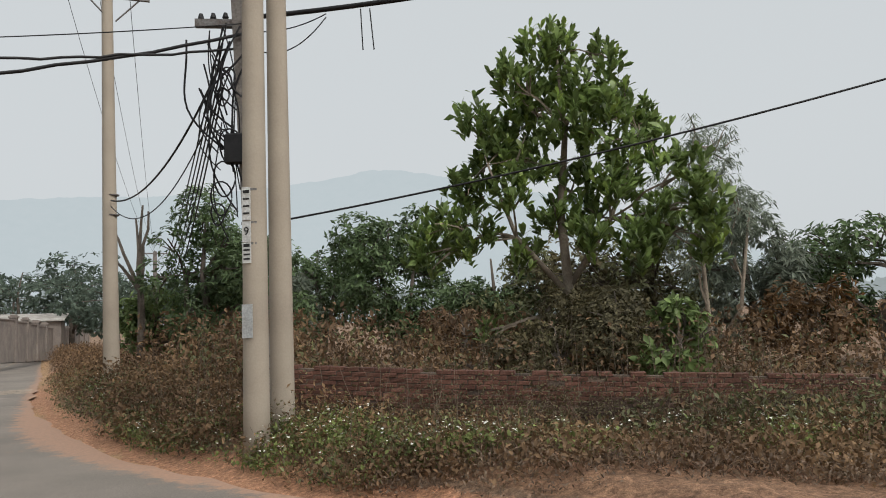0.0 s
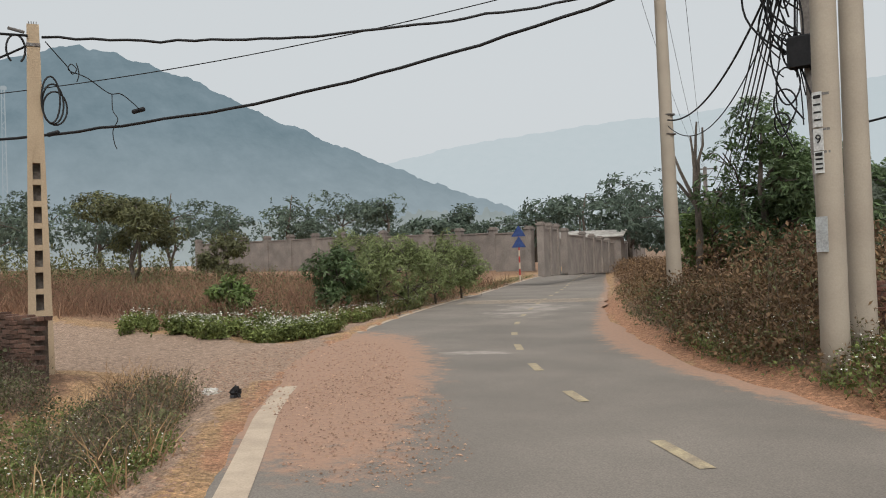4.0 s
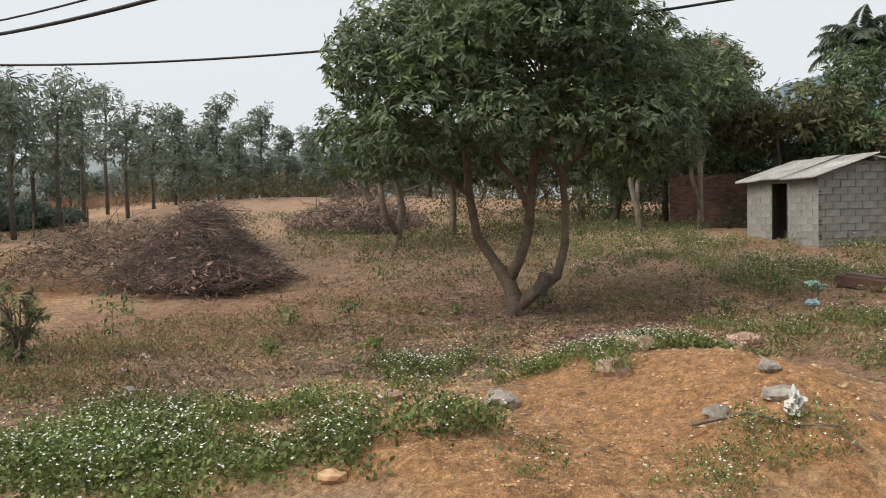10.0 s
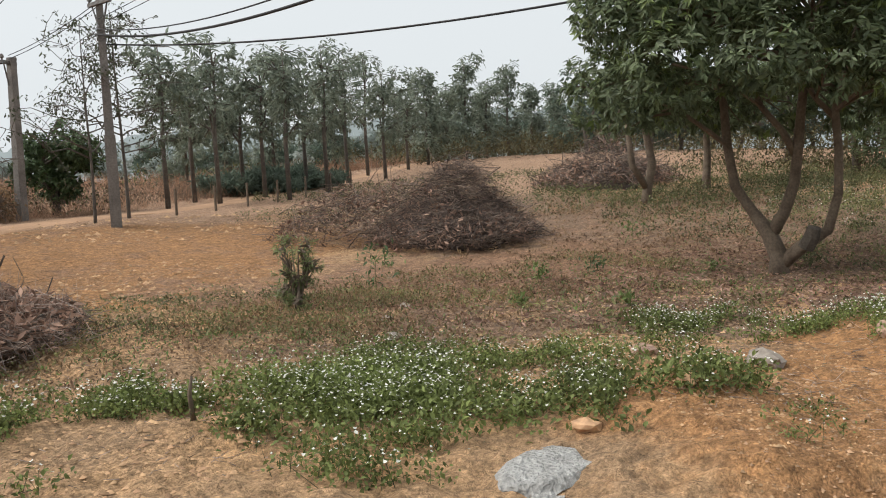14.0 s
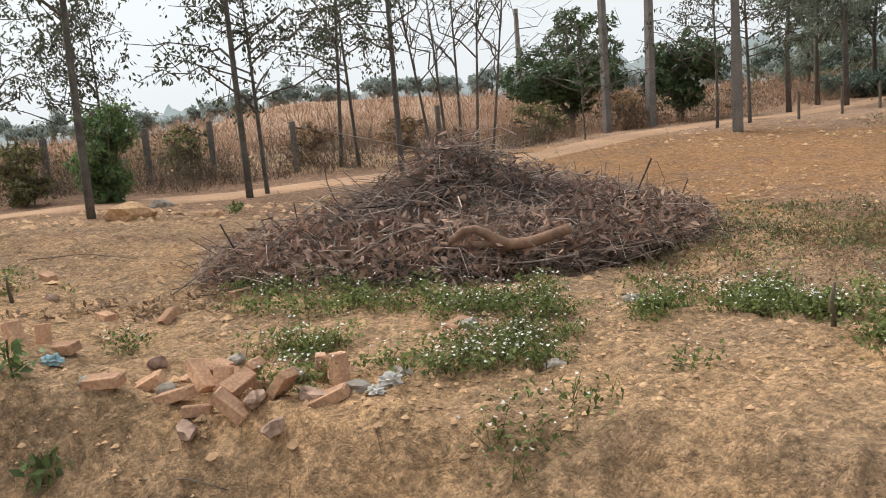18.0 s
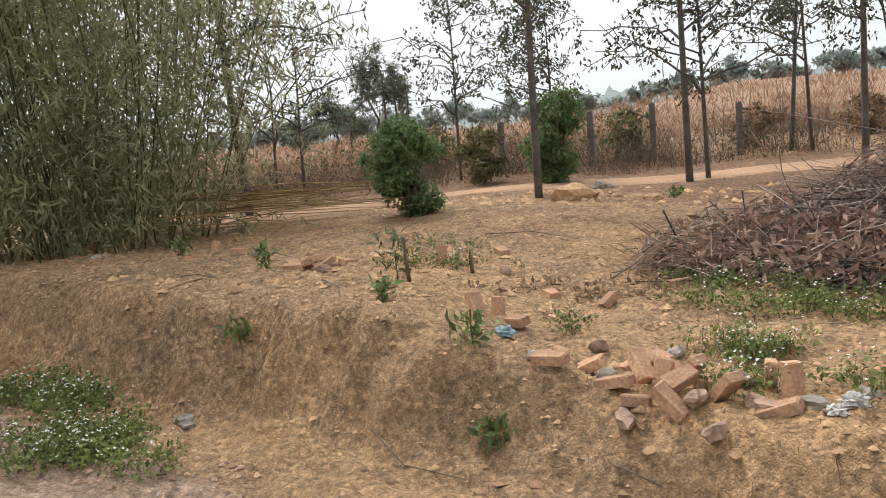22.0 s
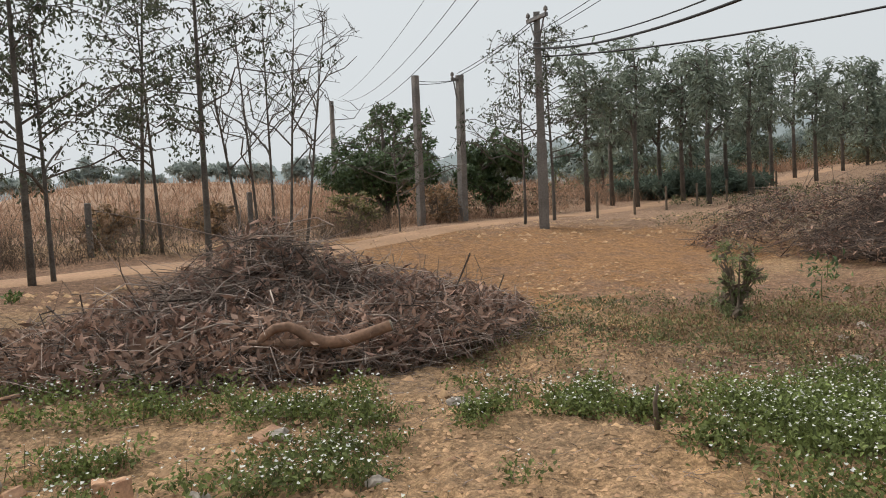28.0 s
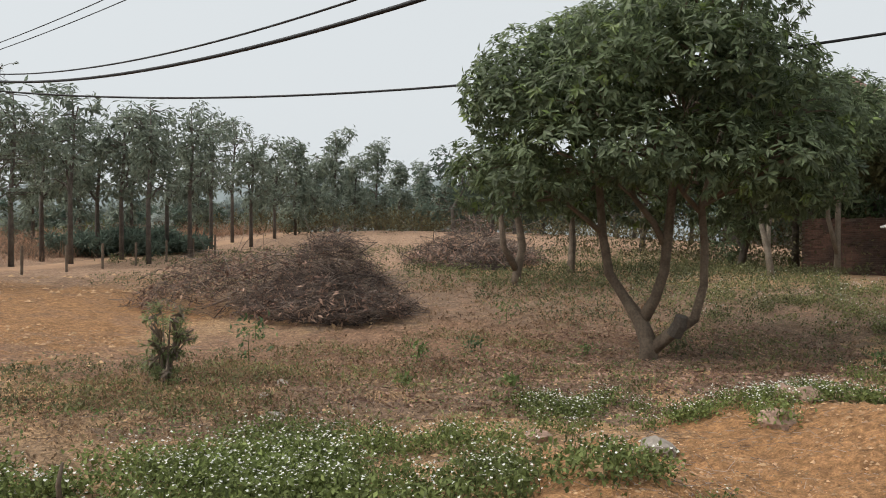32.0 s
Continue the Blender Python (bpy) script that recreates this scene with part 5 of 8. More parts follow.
# the mango tree in the plot
MT = (-13.1, -3.85, 0.0)
rng = np.random.default_rng(7)
side_v = Vector((0.25, 0.97, 0))      # across the view, to the right
mc = []
for k in range(34):
    d = unit(1, rng)[0]
    while d[2] < -0.42:
        d = unit(1, rng)[0]
    q = 0.62 + 0.30 * rng.random()
    mc.append(((d[0] * 2.6 * q, 0.1 + d[1] * 2.7 * q, 4.2 + d[2] * 1.75 * q), (0.9, 0.9, 0.62)))
mc += [((0, 0.1, 4.5), (1.9, 2.0, 1.2)), ((0.9, -2.3, 3.0), (0.75, 0.8, 0.75)), ((0.7, 2.0, 3.05), (0.9, 1.0, 0.6)), ((1.3, 0.2, 3.1), (0.8, 1.1, 0.5))]
for k in range(13):
    a = 0.48 * k + 0.2 * rng.random()
    mc.append(((2.15 * math.cos(a) * (0.8 + 0.3 * rng.random()), 0.1 + 2.25 * math.sin(a) * (0.8 + 0.3 * rng.random()), 2.75 + 0.5 * rng.random()), (0.72, 0.75, 0.6)))
stemA = [((0, 0, -0.2), 0.27), ((0, 0.02, 0.25), 0.22), ((0.02, -0.12, 0.62), 0.20), ((0.05, -0.35, 0.95), 0.13), ((0.05, -0.62, 1.35), 0.12), ((0, -0.75, 2.0), 0.11), ((-0.1, -0.85, 2.9), 0.09), ((-0.1, -1.0, 3.8), 0.06)]
stemB = [((0.02, -0.10, 0.60), 0.17), ((0, 0.1, 0.95), 0.135), ((0, 0.25, 1.4), 0.125), ((0, 0.30, 1.9), 0.12), ((-0.1, 0.35, 2.7), 0.10), ((-0.1, 0.5, 3.8), 0.06)]
stemB2 = [((0, 0.28, 1.75), 0.09), ((0.05, 0.1, 2.15), 0.08), ((0.1, -0.2, 2.55), 0.07), ((0.1, -0.45, 3.3), 0.05)]
stemC = [((0, 0.05, 0.15), 0.17), ((0.05, 0.35, 0.42), 0.16), ((0.05, 0.72, 0.68), 0.12), ((0, 0.85, 1.2), 0.10), ((0, 0.86, 1.8), 0.095), ((-0.05, 0.80, 2.4), 0.09), ((-0.1, 1.1, 3.6), 0.06)]
stemC2 = [((-0.05, 0.80, 2.3), 0.07), ((0, 0.55, 2.6), 0.06), ((0.1, 0.3, 3.1), 0.045)]
stemA = [(p, r * 0.64) for p, r in stemA]
stemB = [(p, r * 0.64) for p, r in stemB]
stemB2 = [(p, r * 0.64) for p, r in stemB2]
stemC = [(p, r * 0.64) for p, r in stemC]
stemC2 = [(p, r * 0.64) for p, r in stemC2]
mango = tree(MT, "mango tree with bare grey stems and a dense dark crown", [stemA, stemB, stemB2, stemC, stemC2], mc, MANGO, 7600, 8, 0.140, 0.042, 71, BARK, 0.7, 0.9, 0.68, (MANGO2, 700))
part("pruned_stub", tube([(0.08, 0.42, 0.42), (0.12, 0.52, 0.60), (0.14, 0.55, 0.72)], [0.12, 0.115, 0.10], 10), BARKD, mango, "dark sawn stub at the base")

# trees of the orchard behind
simple_tree(114.5, 23.5, 5.2, 4.2, MANGO, "dark mango tree in the orchard behind the plot", 11, 1000, 7, 0.24, 0.06, 0.28, BARK)
simple_tree(110.5, 27, 5.0, 4.5, MANGO, "dark mango tree in the orchard behind the plot", 12, 800, 7, 0.26, 0.07, 0.3, BARK)
simple_tree(97.6, 25.8, 7.2, 5.6, MANGO, "tall dark mango tree beside the shed", 13, 2000, 7, 0.26, 0.07, 0.30, PALEBARK, stem=0.085, n=16, extra=(MANGO2, 160))
simple_tree(93.8, 27.5, 8.0, 5.2, MANGO, "tall dark mango tree behind the shed", 14, 1500, 7, 0.26, 0.07, 0.25, PALEBARK, stem=0.085, n=16)
simple_tree(88.5, 30, 6.4, 6.4, OLIVE, "broad olive-green fruit tree behind the shed", 15, 1500, 6, 0.28, 0.09, 0.18, n=16)
simple_tree(84.0, 31, 5.6, 5.0, GREEN, "green bushy tree behind the shed", 16, 1000, 6, 0.28, 0.09, 0.15)
simple_tree(80.4, 28.5, 5.2, 3.6, OLIVE, "olive-brown bushy tree behind the shed", 17, 900, 6, 0.25, 0.08, 0.15)
simple_tree(76.6, 22.4, 4.3, 2.5, GREEN, "small dense green citrus tree by the wall", 18, 1100, 6, 0.14, 0.06, 0.42, stem=0.06)
simple_tree(73.0, 36, 7.2, 4.4, GREEN, "dark green tree beyond the side road", 19, 900, 6, 0.32, 0.10, 0.15)
simple_tree(78.5, 40, 8.0, 4.6, GREEN, "dark green tree beyond the shed", 191, 900, 6, 0.32, 0.10, 0.12)
simple_tree(69.4, 33, 8.2, 5.4, leafmat("yellow_green_leaves", (0.24, 0.24, 0.07), (0.14, 0.15, 0.05)), "slender tree with sparse yellow-green leaves", 20, 240, 6, 0.26, 0.08, 0.30, PALEBARK, stem=0.07, n=16, shell=0.2)
simple_tree(101.5, 34, 7.5, 6.0, MANGO, "dark mango tree in the orchard behind the plot", 21, 700, 7, 0.3, 0.08, 0.2)
simple_tree(99.5, 31, 8.0, 5.5, MANGO, "dark mango tree in the orchard behind the plot", 221, 900, 7, 0.3, 0.08, 0.02)
simple_tree(96.0, 33, 8.6, 5.5, MANGO, "dark mango tree in the orchard behind the plot", 222, 900, 7, 0.3, 0.08, 0.02)
simple_tree(92.0, 34, 8.4, 5.0, GREEN, "dark green tree behind the shed", 223, 800, 7, 0.3, 0.08, 0.02)
simple_tree(105.5, 40, 7.0, 6.0, MANGO, "dark mango tree in the orchard behind the plot", 22, 600, 7, 0.32, 0.09, 0.2)


def palm(b, d, h, seed, fronds=22):
    rng = np.random.default_rng(seed)
    p = thing("palm_tree", polar(b, d), "tall palm tree with arching feathery dark fronds", "palm", "palms")
    part("trunk", tube([(0, 0, -0.3), (0.1, 0, h * 0.5), (0, 0, h)], [0.2, 0.16, 0.13], 9), PALEBARK, p, smooth=True)
    for k in range(fronds):
        a, up = 2.4 * k + rng.random() * 0.4, 1.5 * (1 - k / fronds) ** 0.8 + 0.12
        L = 1.9 + rng.random() * 0.5
        q = np.linspace(0, 1, 46)
        el = up - 2.1 * q ** 1.4 * (0.7 + 0.5 * rng.random())
        rr, zz = np.cumsum(np.cos(el)) * L / 46, np.cumsum(np.sin(el)) * L / 46
        fine = np.stack([rr * math.cos(a), rr * math.sin(a), h + zz], 1)
        tang = np.gradient(fine, axis=0)
        tang /= np.linalg.norm(tang, axis=1)[:, None]
        sd = np.cross(tang, [0, 0, 1.0])
        sd /= np.linalg.norm(sd, axis=1)[:, None] + 1e-6
        base = np.concatenate([fine, fine])
        way = np.concatenate([sd, -sd]) * 0.9 + np.tile(tang, (2, 1)) * 0.6 + np.array([0, 0, -0.35]) + rng.normal(size=(92, 3)) * 0.12
        ln = 0.60 * np.tile(np.sin(np.pi * np.clip(q * 0.9 + 0.1, 0, 1)) * 0.8 + 0.2, 2)
        v, f = leaves(base, way, ln, 0.040, droop=0.45)
        mesh("frond", v, f, PALM, p)


palm(84.4, 40, 7.2, 1)
palm(82.4, 41, 7.1, 5)
palm(80.6, 38, 5.9, 2)
palm(74.2, 38, 6.9, 3)
simple_tree(84.5, 36.5, 8.2, 5.5, GREEN, "dark green tree below the palms", 601, 900, 6, 0.32, 0.10, 0.1)
simple_tree(81.8, 35, 6.2, 5.0, GREEN, "dark green tree below the palms", 602, 800, 6, 0.32, 0.10, 0.1)
simple_tree(75.6, 35, 6.6, 4.6, GREEN, "dark green tree below the palms", 603, 800, 6, 0.32, 0.10, 0.1)

simple_tree(77.2, 33, 6.4, 4.0, GREEN, "dark green tree below the palms", 604, 700, 6, 0.30, 0.10, 0.05)
simple_tree(79.6, 34, 6.2, 4.0, OLIVE, "olive-green tree below the palms", 605, 700, 6, 0.30, 0.10, 0.05)
simple_tree(72.0, 34, 6.3, 4.2, MIDLEAF, "dull green tree beyond the side road", 606, 700, 6, 0.30, 0.10, 0.05)

# ---- across the road ----
JT = (2.25, 15.9)
JT = (JT[0], JT[1], gz(*JT))
rng = np.random.default_rng(31)
jc = []
for dx, z, r in ((-0.35, 6.9, .55), (0.1, 7.0, .5), (1.1, 6.75, .5), (-1.0, 6.3, .5), (-0.4, 6.1, .7), (0.5, 6.15, .6), (1.35, 5.95, .55), (-1.7, 5.65, .6), (-0.9, 5.3, .7), (0.1, 5.35, .6), (1.9, 5.6, .55), (2.0, 5.0, .6), (1.2, 4.9, .5), (-1.6, 4.6, .6), (-2.0, 4.2, .6), (-1.1, 4.0, .5), (0.3, 4.35, .6), (0.9, 4.2, .5),
                 (-2.6, 3.5, .6), (-1.8, 3.3, .6), (-2.9, 3.0, .5), (-0.9, 3.0, .5), (1.8, 3.4, .7), (2.5, 3.6, .6), (2.7, 3.0, .55), (1.3, 3.0, .6), (0.4, 3.2, .5), (0.2, 1.2, .5), (-1.6, 1.5, .35), (1.0, 1.3, .5), (-0.6, 4.7, .6), (0.6, 5.2, .6), (0.9, 5.6, .5), (-0.2, 3.7, .55), (1.3, 4.3, .6), (-1.2, 5.0, .5), (0.7, 3.6, .5), (-0.7, 5.8, .55), (-2.2, 3.2, .5), (2.2, 4.2, .5)):
    jc.append(((dx * 0.92, dx * -0.15 + rng.normal() * 0.5, z * 0.985 - 0.2), (r * 0.85, r * 0.85, r * 0.95)))
def whorls(rng, clumps, n, per, length, width):
    """Broad rounded leaves standing up in whorls at the twig ends, four triangles each."""
    r3 = np.array([k[1][0] ** 2 for k in clumps])
    pick = rng.choice(len(clumps), n, p=r3 / r3.sum())
    d = unit(n, rng)
    p = np.array([k[0] for k in clumps])[pick] + d * np.array([k[1] for k in clumps])[pick] * (0.35 + 0.65 * rng.random((n, 1)))
    axis = d * 0.45 + np.array([0, 0, 1.0])
    axis /= np.linalg.norm(axis, axis=1)[:, None]
    base = np.repeat(p, per, 0) - np.repeat(axis, per, 0) * (rng.random((n * per, 1)) * length * 0.9)
    way = np.repeat(axis, per, 0) * 0.85 + unit(n * per, rng) * 0.75
    way /= np.linalg.norm(way, axis=1)[:, None]
    side = np.cross(way, np.repeat(axis, per, 0) + 0.15 * unit(n * per, rng))
    side /= np.linalg.norm(side, axis=1)[:, None] + 1e-6
    nor = np.cross(side, way)
    ln = (length * (0.6 + 0.6 * rng.random(n * per)))[:, None]
    w = ln * width / length * 0.5
    v = np.stack([base, base + way * ln * 0.35 + side * w * 0.75 + nor * w * 0.2, base + way * ln * 0.75 + side * w + nor * w * 0.3, base + way * ln, base + way * ln * 0.75 - side * w + nor * w * 0.3, base + way * ln * 0.35 - side * w * 0.75 + nor * w * 0.2], 1).reshape(-1, 3)
    i = np.arange(n * per)[:, None] * 6
    return v, np.concatenate([i + np.array([q]) for q in ((0, 1, 5), (1, 2, 5), (2, 4, 5), (2, 3, 4))])


jack = tree(JT, "tall open tree with large glossy yellow-green leaves in upright clusters", [[((0, 0, -0.3), 0.12), ((0.05, 0, 1.5), 0.10), ((-0.05, 0.05, 3.4), 0.08), ((0.1, 0, 5.0), 0.055), ((0, 0, 6.6), 0.02)], [((0.02, 0, 2.0), 0.06), ((0.9, 0.1, 3.3), 0.045), ((1.5, 0, 4.9), 0.02)], [((0, 0, 1.9), 0.06), ((-0.9, 0.1, 3.0), 0.045), ((-1.4, 0, 4.4), 0.02)]],
            jc, BROADL, 40, 6, 0.26, 0.12, 33, PALEBARK, -0.2, 0.75, 0.35, out=0.35)
tagged(mesh("leaf_rosette", *whorls(rng, jc, 1050, 9, 0.24, 0.095), BROADL, jack), kind="stuff")
mesh("young_leaves", *whorls(rng, [(c, (r[0], r[1], r[2])) for c, r in jc if c[2] > 2.2], 240, 7, 0.19, 0.078), BROADL2, jack, "lighter young leaves")
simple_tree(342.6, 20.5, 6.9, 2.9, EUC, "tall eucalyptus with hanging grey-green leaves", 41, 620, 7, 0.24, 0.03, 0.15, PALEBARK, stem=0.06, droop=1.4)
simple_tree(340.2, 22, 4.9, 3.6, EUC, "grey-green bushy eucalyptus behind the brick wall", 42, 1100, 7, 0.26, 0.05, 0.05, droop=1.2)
simple_tree(346.0, 24, 5.0, 4.6, OLIVE, "olive-brown bushy tree behind the brick wall", 43, 800, 6, 0.24, 0.08, 0.0)
simple_tree(332.5, 23, 4.9, 5.0, GREEN, "dense dark green tree behind the brick wall", 44, 1400, 6, 0.22, 0.08, 0.0)
simple_tree(326.5, 24, 5.2, 5.0, GREEN, "dense dark green tree behind the brick wall", 45, 1100, 6, 0.22, 0.08, 0.0)
simple_tree(337.0, 19.5, 2.8, 2.6, leafmat("rust_leaves", (0.19, 0.095, 0.035), (0.10, 0.065, 0.03)), "rust-brown shrub behind the brick wall", 46, 420, 6, 0.2, 0.07, 0.0, stem=0.04)
simple_tree(3.6, 29, 6.3, 5.4, GREEN, "round dark green tree behind the brick wall", 47, 1600, 6, 0.26, 0.09, 0.05, n=16)
simple_tree(8.6, 33, 5.8, 4.2, GREEN, "dark green tree behind the utility poles", 48, 1100, 6, 0.26, 0.09, 0.05)
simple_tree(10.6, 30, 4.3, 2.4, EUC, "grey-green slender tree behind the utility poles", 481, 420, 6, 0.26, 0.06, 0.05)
simple_tree(15.9, 24, 5.8, 4.2, GREEN, "dark green leafy tree on the road verge", 49, 1600, 6, 0.2, 0.07, 0.05, n=16)
simple_tree(13.0, 26, 5.1, 3.6, GREEN, "dark green leafy tree on the road verge", 50, 1100, 6, 0.22, 0.07, 0.05)
simple_tree(19.0, 27, 3.5, 2.8, GREENL, "light green young tree on the road verge", 51, 620, 6, 0.24, 0.08, 0.1)
simple_tree(353.5, 26, 4.4, 5.0, OLIVE, "olive-green scrub behind the brick wall", 52, 800, 6, 0.24, 0.08, 0.0)
simple_tree(359.0, 24, 2.4, 3.6, BROWNW, "brown scrub behind the brick wall", 53, 700, 6, 0.2, 0.06, 0.0)
simple_tree(349.0, 15.2, 2.7, 3.4, BUSHB, "dense brown-green bush below the tall tree", 531, 2600, 6, 0.10, 0.042, 0.0, name="bush", category="bush", stem=0.04, n=14)
simple_tree(353.0, 14.6, 1.9, 2.2, BUSHB, "dense brown-green bush behind the brick wall", 532, 1300, 6, 0.09, 0.04, 0.0, name="bush", category="bush", stem=0.04)
simple_tree(345.2, 13.6, 1.9, 1.3, GREENL, "bright green young shrub behind the brick wall", 533, 150, 6, 0.2, 0.09, 0.1, name="shrub", category="shrub", stem=0.03)
simple_tree(356.8, 27, 4.6, 4.6, GREEN, "dark green tree behind the brick wall", 534, 1100, 6, 0.22, 0.08, 0.0)
simple_tree(350.0, 24, 4.9, 4.6, BUSHB, "brown-green tree behind the brick wall", 535, 900, 6, 0.18, 0.07, 0.0)
dt = thing("dead_tree", polar(20.0, 25.5), "bare dead tree with lopped dark branches", "tree")
rng = np.random.default_rng(5)
part("trunk", tube([(0, 0, -0.2), (0.05, 0, 1.6), (0, 0, 3.0)], [0.13, 0.11, 0.08], 8), BARKD, dt)
for e in ((0.25, 0, 4.7), (-0.15, 0.1, 4.5), (-0.8, 0, 4.3), (0.05, 0.1, 4.9), (-1.1, 0.2, 3.6)):
    part("branch", limb((0, 0, 2.4), e, 0.07, 0.03, rng, 0.05), BARKD, dt)
for b, d, h, w, lf in ((30.5, 98, 9.0, 10, GREEN), (27.0, 92, 10.5, 11, GREENL), (24.2, 88, 11.0, 10, GREEN), (21.5, 80, 8.5, 9, GREEN), (33.5, 110, 7.5, 9, GREEN), (18.0, 70, 7.0, 7, GREEN),
                       (36.2, 95, 8.5, 6, EUC), (38.5, 88, 7.0, 8, OLIVE), (41.0, 110, 8.0, 9, GREEN), (43.6, 120, 8.5, 11, GREEN), (47.3, 105, 9.0, 11, GREENL), (51.5, 125, 8.0, 9, GREEN), (55.2, 110, 10.0, 13, GREENL), (59.5, 100, 8.6, 11, GREEN), (62.8, 105, 9.2, 12, GREEN), (66, 95, 8.0, 11, GREEN)):
    simple_tree(b, d, h + (2.2 if b > 40 else -1.8), w * 1.25, MIDLEAF, "large leafy tree beyond the boundary wall", int(b * 10), 460, 6, 0.55, 0.2, 0.08, z=1.5, stem=0.2, group="trees beyond the wall", shell=0.6)

FRESHSHRUB = leafmat("light_shrub_leaves", (0.27, 0.315, 0.14), (0.18, 0.22, 0.095), 0.6, 0.4, 0.3, 0.4)
# field beside the side road
simple_tree(57.3, 48, 6.3, 6.4, OLIVE, "round olive-green tree standing in dry grass", 61, 1700, 6, 0.24, 0.08, 0.22, n=16)
simple_tree(51.8, 52, 4.3, 3.8, OLIVE, "small olive-green tree near the far wall", 62, 600, 6, 0.26, 0.09, 0.1)
simple_tree(51.3, 26, 1.5, 1.5, GREENL, "bright yellow-green shrub in dry grass", 63, 240, 6, 0.22, 0.08, 0.1, name="shrub", category="shrub", stem=0.03)
simple_tree(44.6, 27, 2.6, 2.2, GREEN, "dark green shrub beside the road", 64, 620, 6, 0.2, 0.07, 0.0, name="shrub", category="shrub", stem=0.04)
for b, d, h in ((41.6, 29, 2.9), (39.6, 31, 2.9), (37.6, 34, 3.0), (35.8, 37, 2.9), (42.8, 33, 3.0)):
    simple_tree(b, d, h + 0.3, 3.0, FRESHSHRUB, "light green bushy shrub beside the road", int(d * 3), 950, 6, 0.17, 0.042, 0.0, name="shrub", category="shrub", group="roadside shrubs", stem=0.04)

# ---- the dirt track and what lines it ----
tv, tf, _ = strip(TRACK, np.linspace(-0.85, 0.85, 8), 0.35, 0, ragged=0.8)
tv[:, 2] = ground(tv[:, 0], tv[:, 1]) + 0.02
tv[0::8, 2] -= 0.06
tv[7::8, 2] -= 0.06
tagged(mesh("dirt_track", tv, tf, mat("packed_track_soil", (0.50, 0.31, 0.19), (0.40, 0.245, 0.15), 0.9, 0.97, 0.5, 18), smooth=True), "packed pale dirt track across the field", "track", kind="structure")


def slim_tree(b, d, h, seed, leaf=GREEN, bare=False, lean=0.0, r=0.085, sprays=150, label="slender young tree with sparse leaves beside the dirt track", start=0.30, spread=1.0, length=0.105, width=0.046, group="track trees"):
    rng = np.random.default_rng(seed)
    t = thing("tree", polar(b, d), label, "tree", group)
    lx, ly = lean * h, rng.normal() * 0.02 * h
    part("trunk", tube([(lx * q, ly * q + 0.03 * math.sin(q * 7) + 0.05 * math.sin(q * 3 + seed), h * q - 0.3 * (1 - q)) for q in np.linspace(0, 1, 10)], [r * 0.8 * (1 - 0.82 * q) for q in np.linspace(0, 1, 10)], 8), TRACKBARK, t, smooth=True)
    gl, tips = [], []
    for k in range(int(20 if not bare else 12)):
        q = start + (0.97 - start) * (k + rng.random()) / 20 * (1 if not bare else 1.6)
        q = min(q, 0.97)
        a = rng.random() * 6.283
        L = (1.25 - q) * (2.7 if not bare else 2.0) * spread * (0.5 + 0.7 * rng.random())
        s = Vector((lx * q, ly * q, h * q))
        e = s + Vector((math.cos(a) * L, math.sin(a) * L, L * (0.22 if not bare else 0.8)))
        gl.append(limb(s, e, 0.03 * (1.2 - q), 0.008, rng, 0.12, 5, 4))
        for j in range(6):
            u = 0.25 + 0.75 * rng.random()
            o = s.lerp(e, u)
            e2 = o + Vector(rng.normal(size=3)) * 0.30 + Vector((0, 0, 0.02))
            gl.append(limb(o, e2, 0.011, 0.005, rng, 0.1, 2, 3))
            tips += [np.array(e2), np.array(o.lerp(e2, 0.6))]
        tips.append(np.array(e))
    tagged(part("branching", join(*gl), TRACKBARK, t), kind="stuff")
    if not bare:
        tips = np.array(tips)
        sprays = int(sprays * 2.3)
        p = tips[rng.integers(len(tips), size=sprays)] + rng.normal(size=(sprays, 3)) * 0.10
        base = np.repeat(p, 5, 0) + rng.normal(size=(sprays * 5, 3)) * 0.05
        v, f = leaves(base, rng.normal(size=(len(base), 3)) * np.array([0.8, 0.8, 0.5]) + np.array([0, 0, -0.9]), length * (0.7 + 0.6 * rng.random(len(base))), width)
        mesh("crown", v, f, leaf, t)
    return t


# dark green lifted a little in colour to suggest haze
TLEAF = leafmat("dark_sparse_leaves", (0.115, 0.130, 0.080), (0.070, 0.082, 0.052), 0.6, 0.4, 0.3, 0.4)
slim_tree(193.0, 12.9, 7.4, 101, TLEAF, sprays=330, lean=-0.01)
slim_tree(182.9, 15.3, 7.6, 102, TLEAF, sprays=170, lean=0.01)
slim_tree(181.7, 15.6, 4.8, 103, TLEAF, sprays=110, lean=0.02, r=0.06)
slim_tree(172.4, 17.0, 7.5, 104, TLEAF, sprays=290, r=0.09)
slim_tree(176.5, 20.0, 7.0, 105, TLEAF, sprays=150, lean=-0.06, r=0.07)
slim_tree(175.2, 20.3, 6.5, 106, TLEAF, sprays=120, lean=0.05, r=0.06)
for k in range(5):
    slim_tree(166.0 + 1.0 * k, 21.5 + 0.3 * (k % 3), 5.8 + 0.4 * (k % 3), 110 + k, bare=True, lean=(k - 2) * 0.07, r=0.055, label="bare thin tree without leaves beside the dirt track", group="bare trees", spread=1.15)
slim_tree(212.4, 16.2, 8.0, 120, TLEAF, sprays=260, lean=0.06, r=0.11)
slim_tree(208.6, 17.5, 4.0, 121, TLEAF, sprays=60, r=0.05)
slim_tree(210.5, 18.5, 3.6, 122, bare=True, r=0.05, label="bare thin tree without leaves beside the dirt track", group="bare trees")
